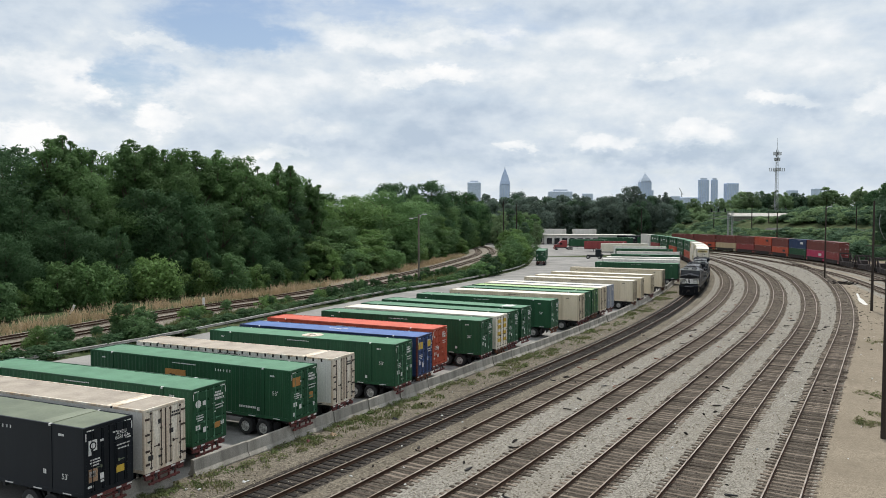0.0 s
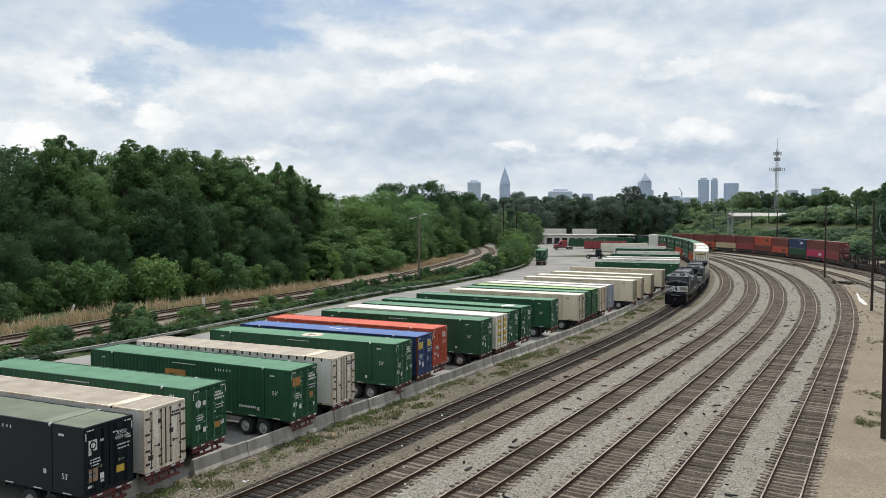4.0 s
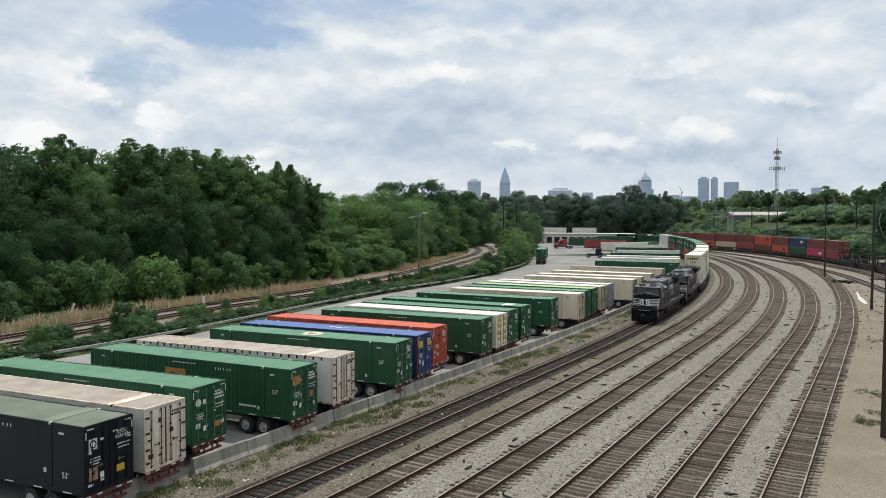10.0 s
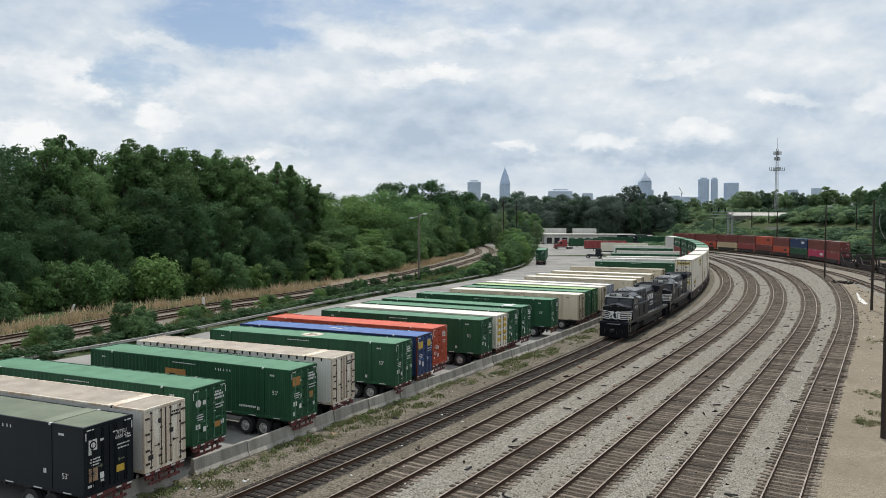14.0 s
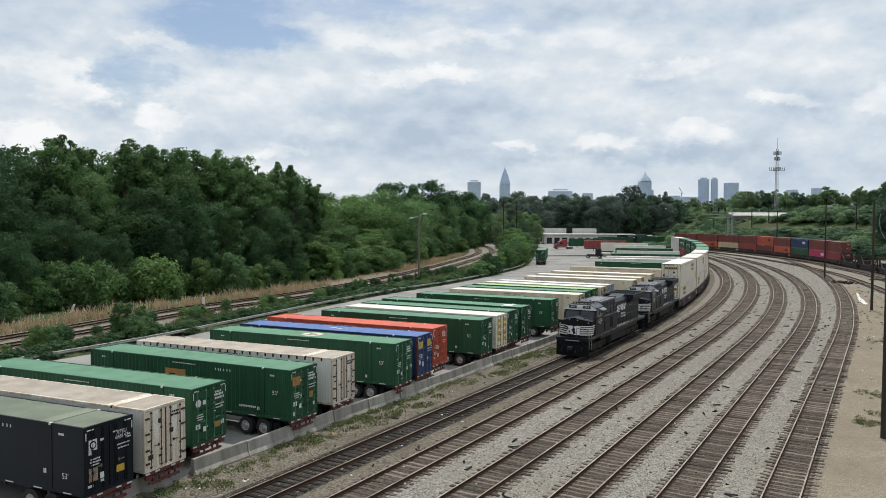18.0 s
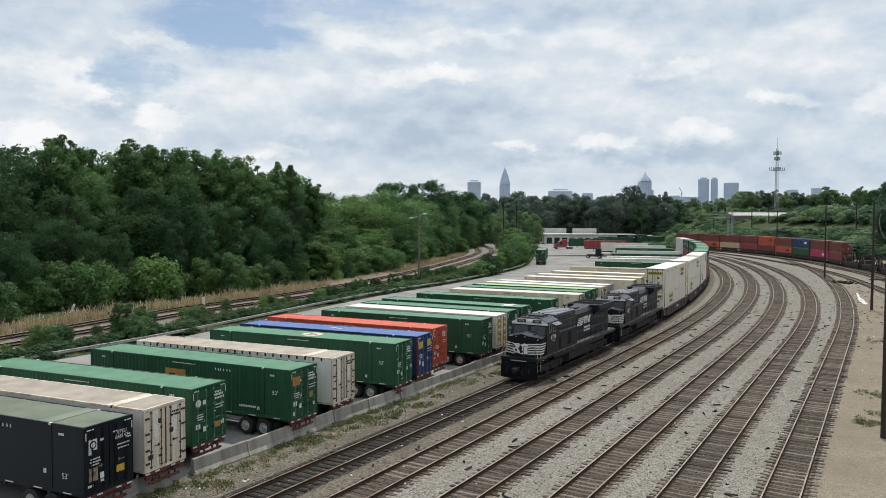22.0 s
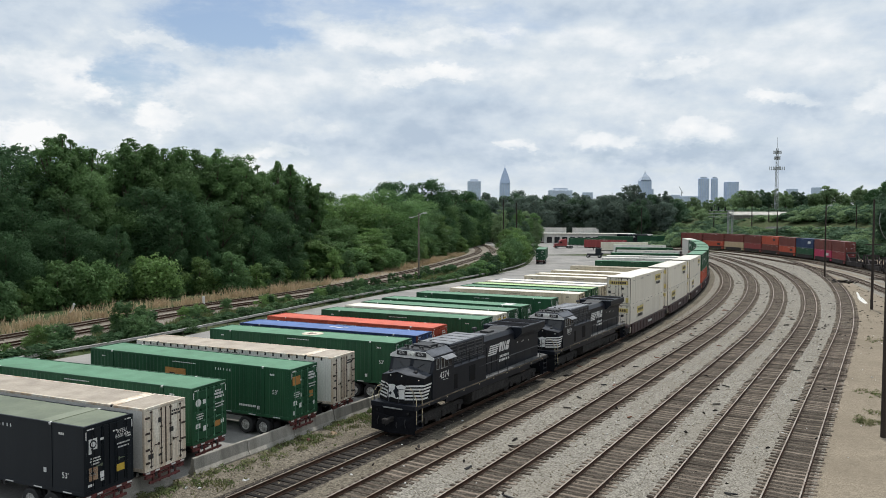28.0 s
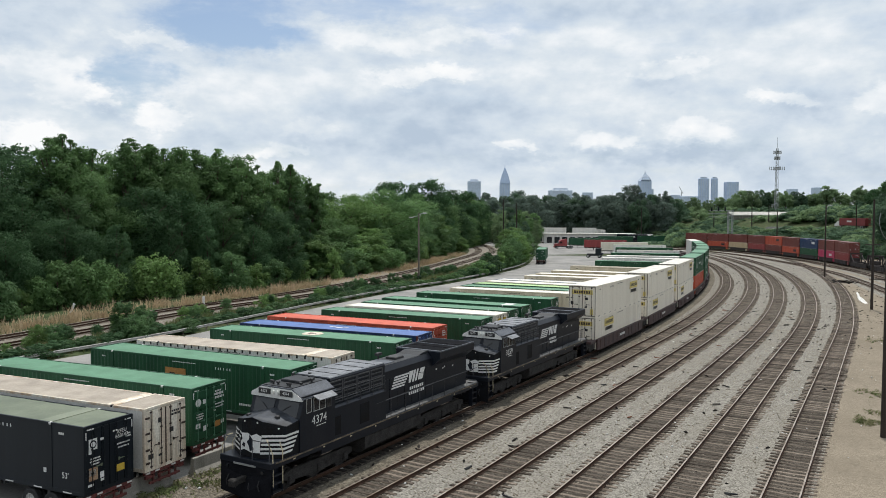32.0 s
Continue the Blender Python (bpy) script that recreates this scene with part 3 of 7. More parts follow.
def make_tracks():
    for k, (n0, u0, r) in enumerate(NEAR_TRACKS):
        make_track("railway_track", "oily dark yard track with black timber ties" if k == 0 else "rusty yard track on weathered timber ties in gravel",
                   lambda s, off=0.0: bend(s, n0, u0, r, off), -26, (420, 290, 280, 270, 262, 240)[k], 100, 14, RAIL_Z, M_TIE_DARK if k == 0 else M_TIE, k)
    for k, p in enumerate(FAR_TRACKS):
        make_track("railway_track", "rusty yard track curving behind the lot", p.at, 30, p.end, -1, 0, RAIL_Z, M_TIE, 20 + k)
    make_track("railway_track", "outer track on a low bank under the red container train", RED_PATH.at, 20, RED_PATH.end, -1, 0, 0.38, M_TIE_DARK, 30)
    for k, p in enumerate(MAIN_LEFT):
        make_track("railway_track", "main line track between the yard and the wood", p.at, 0, p.end, -1, 0, 0.42, M_TIE, 40 + k)
    # their beds
    for p, z, w in ((FAR_TRACKS[0], 0.11, 2.0), (FAR_TRACKS[1], 0.105, 2.0)):
        ss = np.linspace(20, p.end, 90)
        strip("ballast", [[p.at(s, o)[:2] for s in ss] for o in (-w - .5, -w + .5, w - .5, w + .5)], [0.03, z, z, 0.03], M_BALLAST, "gravel bed of the far tracks", "ballast")
    ss = np.linspace(10, RED_PATH.end, 120)
    strip("ballast", [[RED_PATH.at(s, o)[:2] for s in ss] for o in (-4.2, -1.7, 1.7, 4.2)], [0.0, 0.16, 0.16, -0.1], M_DARKBALLAST, "raised gravel bed of the outer track", "ballast")
    ss = np.linspace(0, MAIN_LEFT[0].end, 120)
    strip("ballast", [[MAIN_LEFT[0].at(s, o)[:2] for s in ss] for o in (-3.5, -1.6, 1.6)] + [[MAIN_LEFT[1].at(s, o)[:2] for s in ss] for o in (-1.6, 1.6, 3.5)],
          [0.0, 0.2, 0.2, 0.2, 0.2, 0.0], M_MAINBED, "brownish gravel bed of the main line", "ballast")
    # dirt between the far tracks
    ss = np.linspace(10, 250, 60)
    strip("dirt_lot", [[FAR_TRACKS[0].at(s, o)[:2] for s in ss] for o in (-14, -7, -2.4)], [0.02, 0.05, 0.036], M_DIRT, "bare dirt between the curving tracks", "dirt")



def make_clearing():
    p = MAIN_LEFT[0]
    ss = np.linspace(104, 192, 30)
    w = [math.sin((s - 104) / 88 * math.pi) ** 0.5 for s in ss]
    strip("dirt_clearing", [[p.at(s, -3.3 - 8.5 * k * q)[:2] for s, q in zip(ss, w)] for k in (1.0, 0.6, 0.0)], [0.012, 0.05, 0.03], M_DIRT, "bare tan dirt clearing beside the main line", "dirt")


make_tracks()
make_clearing()


# ---- barrier and guard rail ----
def make_barriers():
    prof = [(-0.30, 0), (-0.30, 0.08), (-0.16, 0.27), (-0.09, 0.80), (-0.07, 0.83), (0.07, 0.83), (0.09, 0.80), (0.16, 0.27), (0.30, 0.08), (0.30, 0)]
    L = 3.62
    rnd = random.Random(5)
    first = None
    for i in range(-5, 62):
        s = 27.2 + i * 3.68 + (0.9 if i >= 0 else -0.45)
        x, y, h = bend(s, -24.3, 65, 560, -5.05)
        m = pose(x + rnd.gauss(0, 0.03), y, 0.02, rnd.gauss(0, 0.3), 0, -math.degrees(h) + rnd.gauss(0, 0.5))
        if first is None:
            first = tagged(part("concrete_barrier", Geo().sweep(prof, "y", -L / 2, L / 2), M_CONCRETE), "weathered pale concrete road barrier beside the trailer yard", "barrier", group="barrier row")
            first.matrix_basis = m
        else:
            copy_thing(first, m)


make_barriers()


def make_guardrail():
    t = thing("guard_rail", "galvanised steel guard rail along the yard edge on short posts", "guard rail")
    prof = [(0, 0.40), (0.045, 0.45), (0.045, 0.50), (0, 0.555), (0.045, 0.61), (0.045, 0.66), (0, 0.71), (-0.02, 0.71), (0.022, 0.655), (0.022, 0.615), (-0.02, 0.555), (0.022, 0.495), (0.022, 0.455), (-0.02, 0.40)]
    n = len(prof)
    s = 4.0
    while s < 205:
        g = Geo()
        pts = []
        for d in (0.0, 3.81):
            x, y, h = GUARD.at(s + d, -0.6)
            pts += [(x + a * math.cos(h), y - a * math.sin(h), z) for a, z in prof]
        g.poly(pts, [(j, (j + 1) % n, n + (j + 1) % n, n + j) for j in range(n)])
        part("beam", g, M_GUARD, t)
        x, y, h = GUARD.at(s, -0.72)
        part("post", ("guardpost", lambda: Geo().box(0, 0, 0.35, 0.12, 0.16, 0.72, 0.01)), M_WOODPOLE, t, at=pose(x, y, 0, 0, 0, -math.degrees(h)))
        s += 3.81


make_guardrail()


# ---- containers and chassis ----
def corrugated(L, H, pitch, depth, y):
    """A trapezoid-ribbed side sheet with its thickness, rib by rib."""
    n = int((L - 0.3) / pitch)
    p = (L - 0.3) / n
    xs = []
    for i in range(n):
        x = 0.15 + i * p
        xs += [(x, 0), (x + p * 0.34, 0), (x + p * 0.5, 1), (x + p * 0.84, 1)]
    xs.append((L - 0.15, 0))
    g = Geo()
    sg = 1 if y > 0 else -1
    pts = []
    for x, d in xs:
        for z in (0.16, H - 0.11):
            pts.append((x, y - sg * depth * d, z))
    g.poly(pts, [(2 * i, 2 * i + 2, 2 * i + 3, 2 * i + 1) for i in range(len(xs) - 1)])
    return g


def container_meshes(L, H, W, ribs):
    k = (L, H, W, ribs)

    def roof():
        g = Geo()
        n = int(L / 0.6)
        pts = []
        for i in range(n + 1):
            x = 0.06 + (L - 0.12) * i / n
            up = 0.012 if i % 2 else 0.0
            for y in (-W / 2 + 0.05, W / 2 - 0.05):
                pts.append((x, y, H - 0.03 + up))
        return g.poly(pts, [(2 * i, 2 * i + 2, 2 * i + 3, 2 * i + 1) for i in range(n)])

    def under_frame():
        g = Geo()
        for y in (-W / 2 + 0.06, W / 2 - 0.06):
            g.box(L / 2, y, 0.08, L - 0.02, 0.11, 0.16, 0.01).box(L / 2, y, H - 0.055, L - 0.02, 0.10, 0.11, 0.012)
        for x in (0.06, L - 0.06):
            g.box(x, 0, 0.08, 0.1, W - 0.24, 0.16).box(x, 0, H - 0.06, 0.1, W - 0.22, 0.12)
        i = 0.8
        while i < L:
            g.box(i, 0, 0.09, 0.08, W - 0.26, 0.12)
            i += 1.6
        return g

    def inner():
        g = Geo()
        return g.box(L / 2, 0, 0.17, L - 0.1, W - 0.14, 0.03)

    def front():
        g = Geo()
        pts = []
        xs = np.linspace(-W / 2 + 0.1, W / 2 - 0.1, 25)
        for i, y in enumerate(xs):
            for z in (0.16, H - 0.1):
                pts.append((L - 0.03 - (0.04 if i % 2 else 0.0), y, z))
        return g.poly(pts, [(2 * i, 2 * i + 2, 2 * i + 3, 2 * i + 1) for i in range(24)])

    def door():
        # one leaf, hinged at y = 0, reaching to +y
        g = Geo()
        w = W / 2 - 0.13
        for j in range(5):
            g.box(0.03, w / 2, 0.16 + (H - 0.32) * (j + 0.5) / 5, 0.08, w - 0.06, (H - 0.32) / 5 - 0.12, 0.03)
        for y in (0.03, w / 2, w - 0.03):
            g.box(0.035, y, H / 2, 0.09, 0.06, H - 0.3)
        return g.box(0.08, w / 2, H / 2, 0.03, w, H - 0.3)

    def flat_door():
        g = Geo()
        w = W / 2 - 0.13
        for j in range(3):
            g.box(0.03, w * (j + 0.5) / 3, H / 2, 0.06, w / 3 - 0.03, H - 0.34, 0.01)
        return g.box(0.055, w / 2, H / 2, 0.03, w, H - 0.3)

    def rod():
        g = Geo().tube((-0.03, 0, 0.12), (-0.03, 0, H - 0.12), 0.019, 6)
        for z in (0.2, 0.9, 1.9, H - 0.22):
            g.box(-0.02, 0, z, 0.035, 0.11, 0.07)
        return g

    return {"side_n": (k + ("sn",), lambda: corrugated(L, H, ribs, 0.022 if ribs < 1 else 0.0015, -W / 2 + 0.02)),
            "side_f": (k + ("sf",), lambda: corrugated(L, H, ribs, 0.022 if ribs < 1 else 0.0015, W / 2 - 0.02)),
            "roof": (k + ("r",), roof), "frame": (k + ("f",), under_frame), "floor": (k + ("i",), inner), "front": (k + ("fr",), front),
            "door": (k + ("d",), flat_door if ribs > 1 and L > 13 else door), "rod": (k + ("ro",), rod),
            "post": (k + ("p",), lambda: Geo().box(0, 0, H / 2, 0.14, 0.14, H - 0.02, 0.015)),
            "casting": (k + ("c",), lambda: Geo().box(0, 0, 0, 0.13, 0.13, 0.1, 0.012)),
            "handle": (k + ("h",), lambda: Geo().box(-0.05, 0.12, 0, 0.025, 0.34, 0.04, 0.005).box(-0.04, 0.0, 0, 0.04, 0.07, 0.12))}


def make_container(paint, roof, label, at, L=16.15, H=2.9, W=2.59, door_mat=None, marks="white", text=True, group="containers", detail=2, smooth_sides=False):
    """Doors at x = 0, the closed end at x = L; it stands on z = 0."""
    ribs = 1.22 if door_mat is not None or smooth_sides else 0.31 if L > 13 else 0.28
    q = container_meshes(L, H, W, ribs)
    mt = PAINT[paint]
    t = thing("shipping_container", label, "container", at, group)
    part("side_panel", q["side_n"], mt, t)
    part("side_panel", q["side_f"], mt, t)
    part("roof", q["roof"], PAINT[roof], t, "roof sheet in its own colour")
    part("frame", q["frame"], M_DIRTYWHITE if door_mat is not None else mt, t)
    part("floor", q["floor"], M_UNDER, t)
    part("end_panel", q["front"], mt, t)
    dm = door_mat or mt
    d1 = part("door", q["door"], dm, t, at=pose(0.0, 0.01, 0))
    d2 = part("door", q["door"], dm, t, at=Matrix.Translation((0, -0.01, 0)) @ Matrix.Diagonal((1, -1, 1, 1)))
    for d, sg in ((d1, 1), (d2, 1)):
        for y in ((0.28, 0.9) if detail > 1 else (0.5,)):
            part("lock_rod", q["rod"], (M_HINGE if paint in ("cream", "white", "sand") else PAINT[roof]) if detail > 1 and paint != "black" else dm, d, at=(0, y, 0))
        if detail > 1:
            part("handle", q["handle"], M_HINGE if paint in ("cream", "white", "sand") else PAINT[roof], d, at=(0, 0.45, 1.15))
    for x in (0.07, L - 0.07):
        for y in (-W / 2 + 0.07, W / 2 - 0.07):
            part("corner_post", q["post"], dm if x < 1 else mt, t, at=(x, y, 0))
    if L > 13 and detail > 1:
        for x in (1.98, L - 1.98):
            for y in (-W / 2 + 0.055, W / 2 - 0.055):
                part("corner_casting", q["casting"], M_WHITE if paint != "white" else M_UNDER, t, at=(x, y, H - 0.045))
                part("support_post", (q["post"][0] + ("s",), lambda: Geo().box(0, 0, H / 2, 0.2, 0.11, H - 0.06)), mt, t, at=(x, y, 0))
    if detail:
        wm = M_WHITE if marks == "white" else M_CHASSIS
        g = Geo()
        rnd = random.Random(int(L * 7 + (at.translation.x * 13 if at is not None else 0)))
        for _ in range(7):
            z, y = rnd.uniform(0.35, 2.4), rnd.choice((-0.95, -0.35, 0.35, 0.95)) + rnd.uniform(-0.08, 0.08)
            g.box(-0.012, y, z, 0.01, rnd.uniform(0.1, 0.3), rnd.choice((0.06, 0.1, 0.22)))
        if paint != "black":
            bars(g, -0.012, -0.62, 2.45, 0.5, 0.09, 4, "y", 0.01)
            bars(g, -0.012, -0.62, 2.3, 0.62, 0.09, 7, "y", 0.01)
        tagged(part("door_marking", g, wm, t, "rows of small stencilled marks"), kind="stuff")
        g = Geo()
        for sg in (-1, 1):
            yy = sg * (W / 2 + 0.001)
            bars(g, 1.3, yy, 2.5, 0.34, 0.1, 3)
            if rnd.random() < 0.5:
                for i in (0, 1, 2.2, 3.2, 4.0, 5.0):
                    g.box(4.4 + i * 0.22, yy, 2.5, 0.06, 0.006, 0.14)
            if L > 13:
                bars(g, 8.0, yy, 2.64, 1.9, 0.05, 14)
                bars(g, 14.9, yy, 2.5, 0.3, 0.08, 3)
            for i in range(9):
                g.box(1.0 + i * (L - 2) / 8, yy, 0.06, 0.5, 0.006, 0.05)
        tagged(part("side_marking", g, wm, t, "small stencilled marks and reflective strips"), kind="stuff")
        if text and L > 13:
            lettering("53'", 0.34, wm, t, Matrix.Translation((1.1, W / 2 + 0.002, 1.5 if paint != 'black' else 0.75)) @ Euler((radians(90), 0, radians(180))).to_matrix().to_4x4(), "white length mark", "length_mark")
    return t


def wheel_tyre():
    g = Geo()
    n = 22
    prof = [(-0.14, 0.30), (-0.15, 0.45), (-0.11, 0.51), (0.11, 0.51), (0.15, 0.45), (0.14, 0.30)]
    pts = [(r * math.cos(6.2832 * i / n), y, r * math.sin(6.2832 * i / n)) for i in range(n) for y, r in prof]
    m = len(prof)
    return g.poly(pts, [(i * m + j, i * m + j + 1, ((i + 1) % n) * m + j + 1, ((i + 1) % n) * m + j) for i in range(n) for j in range(m - 1)])


def wheel_rim():
    g = Geo().tube((0, -0.13, 0), (0, -0.05, 0), 0.30, 22, 0.24)
    g.tube((0, -0.16, 0), (0, 0.0, 0), 0.11, 12)
    return g


def make_chassis(at, L=16.15, flap=True, bumper=None):
    t = thing("container_chassis", "black steel container chassis with tandem axles under a box", "trailer", at, "chassis")
    part("frame", ("chframe", lambda: Geo().box(8.0, -0.55, 0.98, 15.9, 0.12, 0.34, 0.01).box(8.0, 0.55, 0.98, 15.9, 0.12, 0.34, 0.01)), M_CHASSIS, t)
    for x in (0.12, 2.2, 5.0, 8.0, 11.0, 14.0, 16.0):
        part("cross_beam", ("chcross", lambda: Geo().box(0, 0, 1.08, 0.16, 2.44, 0.18, 0.01)), M_CHASSIS if x > 1 else (bumper or M_REDSTEEL), t, at=(x, 0, 0))
    g = ("bumper", lambda: Geo().box(0.1, 0, 0.6, 0.1, 1.9, 0.1, 0.01).box(0.12, -0.7, 0.78, 0.08, 0.09, 0.55).box(0.12, 0.7, 0.78, 0.08, 0.09, 0.55).box(0.1, -1.0, 0.88, 0.12, 0.35, 0.14).box(0.1, 1.0, 0.88, 0.12, 0.35, 0.14).box(0.12, -0.3, 0.8, 0.07, 0.07, 0.6).box(0.12, 0.3, 0.8, 0.07, 0.07, 0.6).box(0.12, 0, 0.86, 0.07, 2.3, 0.07))
    part("bumper", g, bumper or M_REDSTEEL, t, "rusty red rear bumper")
    for y in (-1.08, -0.5, 0.5, 1.08):
        part("reflector", ("tailplate", lambda: Geo().box(0.03, 0, 1.08, 0.015, 0.26, 0.07)), M_WHITE, t, "white tail plate", at=(0, y, 0))
    for x in (2.0, 3.3):
        part("axle", ("axle", lambda: Geo().tube((0, -1.0, 0.51), (0, 1.0, 0.51), 0.075, 8).box(0, -0.55, 0.66, 0.5, 0.1, 0.2).box(0, 0.55, 0.66, 0.5, 0.1, 0.2)), M_CHASSIS, t, at=(x, 0, 0))
        for y in (-1.12, -0.78, 0.78, 1.12):
            w = part("tyre", ("tyre", wheel_tyre), M_TYRE, t, at=pose(x, y, 0.54, 0, 0, 0 if y < 0 else 180))
            part("rim", ("rim", wheel_rim), M_RIM, w)
    if flap:
        for y in (-0.95, 0.95):
            part("mud_flap", ("flap", lambda: Geo().box(0, 0, 0.5, 0.02, 0.6, 0.62)), M_TYRE, t, at=(1.2, y, 0.1))
    for y in (-0.9, 0.9):
        part("landing_leg", ("leg", lambda: Geo().box(0, 0, 0.55, 0.12, 0.12, 1.0).box(0, 0, 0.06, 0.28, 0.26, 0.04)), M_CHASSIS, t, at=(12.6, y, 0))
    return t


# (rear end's centre in the plan, heading, paint, roof, doors, label)
TRAILERS = [
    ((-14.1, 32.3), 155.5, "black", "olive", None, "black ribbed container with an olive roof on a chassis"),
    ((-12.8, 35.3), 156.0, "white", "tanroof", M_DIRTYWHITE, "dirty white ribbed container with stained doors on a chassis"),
    ((-12.0, 39.4), 156.0, "green", "greenroof", None, "dark green ribbed container with a sheen-pale roof on a chassis"),
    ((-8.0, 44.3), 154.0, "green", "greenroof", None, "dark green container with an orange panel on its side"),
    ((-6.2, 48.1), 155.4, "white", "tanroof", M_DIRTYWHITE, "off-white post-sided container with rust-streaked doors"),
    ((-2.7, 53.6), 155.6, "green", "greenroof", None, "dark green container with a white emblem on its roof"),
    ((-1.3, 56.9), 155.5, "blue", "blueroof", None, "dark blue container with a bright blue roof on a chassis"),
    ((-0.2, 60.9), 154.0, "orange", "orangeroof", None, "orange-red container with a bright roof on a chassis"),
    ((3.8, 65.9), 154.6, "green", "greenroof", None, "dark green container with a sheen-pale roof on a chassis"),
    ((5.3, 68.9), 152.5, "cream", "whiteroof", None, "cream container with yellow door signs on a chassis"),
    ((6.6, 72.0), 152.5, "green", "greenroof", None, "dark green container with a sheen-pale roof on a chassis"),
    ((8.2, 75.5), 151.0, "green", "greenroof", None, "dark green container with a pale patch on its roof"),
    ((12.0, 82.3), 153.6, "green", "greenroof", None, "dark green container with a sheen-pale roof on a chassis"),
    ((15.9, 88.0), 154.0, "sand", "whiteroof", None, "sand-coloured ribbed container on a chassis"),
    ((17.2, 91.2), 153.0, "green", "greenroof", None, "dark green container with a sheen-pale roof on a chassis"),
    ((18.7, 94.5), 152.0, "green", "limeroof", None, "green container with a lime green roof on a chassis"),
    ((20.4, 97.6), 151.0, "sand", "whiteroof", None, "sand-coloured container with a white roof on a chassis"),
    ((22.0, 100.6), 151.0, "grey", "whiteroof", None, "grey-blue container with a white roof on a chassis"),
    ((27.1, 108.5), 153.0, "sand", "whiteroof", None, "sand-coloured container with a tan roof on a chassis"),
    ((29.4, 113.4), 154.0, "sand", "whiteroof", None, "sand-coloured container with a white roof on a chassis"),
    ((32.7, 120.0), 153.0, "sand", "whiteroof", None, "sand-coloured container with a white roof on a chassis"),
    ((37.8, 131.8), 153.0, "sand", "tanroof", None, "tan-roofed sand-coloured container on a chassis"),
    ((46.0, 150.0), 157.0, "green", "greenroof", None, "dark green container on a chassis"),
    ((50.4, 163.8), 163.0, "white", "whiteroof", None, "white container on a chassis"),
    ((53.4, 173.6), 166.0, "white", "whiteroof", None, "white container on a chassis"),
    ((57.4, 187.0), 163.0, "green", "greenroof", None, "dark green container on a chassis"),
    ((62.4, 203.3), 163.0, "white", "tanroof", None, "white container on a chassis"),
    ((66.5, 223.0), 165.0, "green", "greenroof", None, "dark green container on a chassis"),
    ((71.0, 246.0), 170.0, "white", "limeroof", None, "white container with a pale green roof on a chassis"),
]


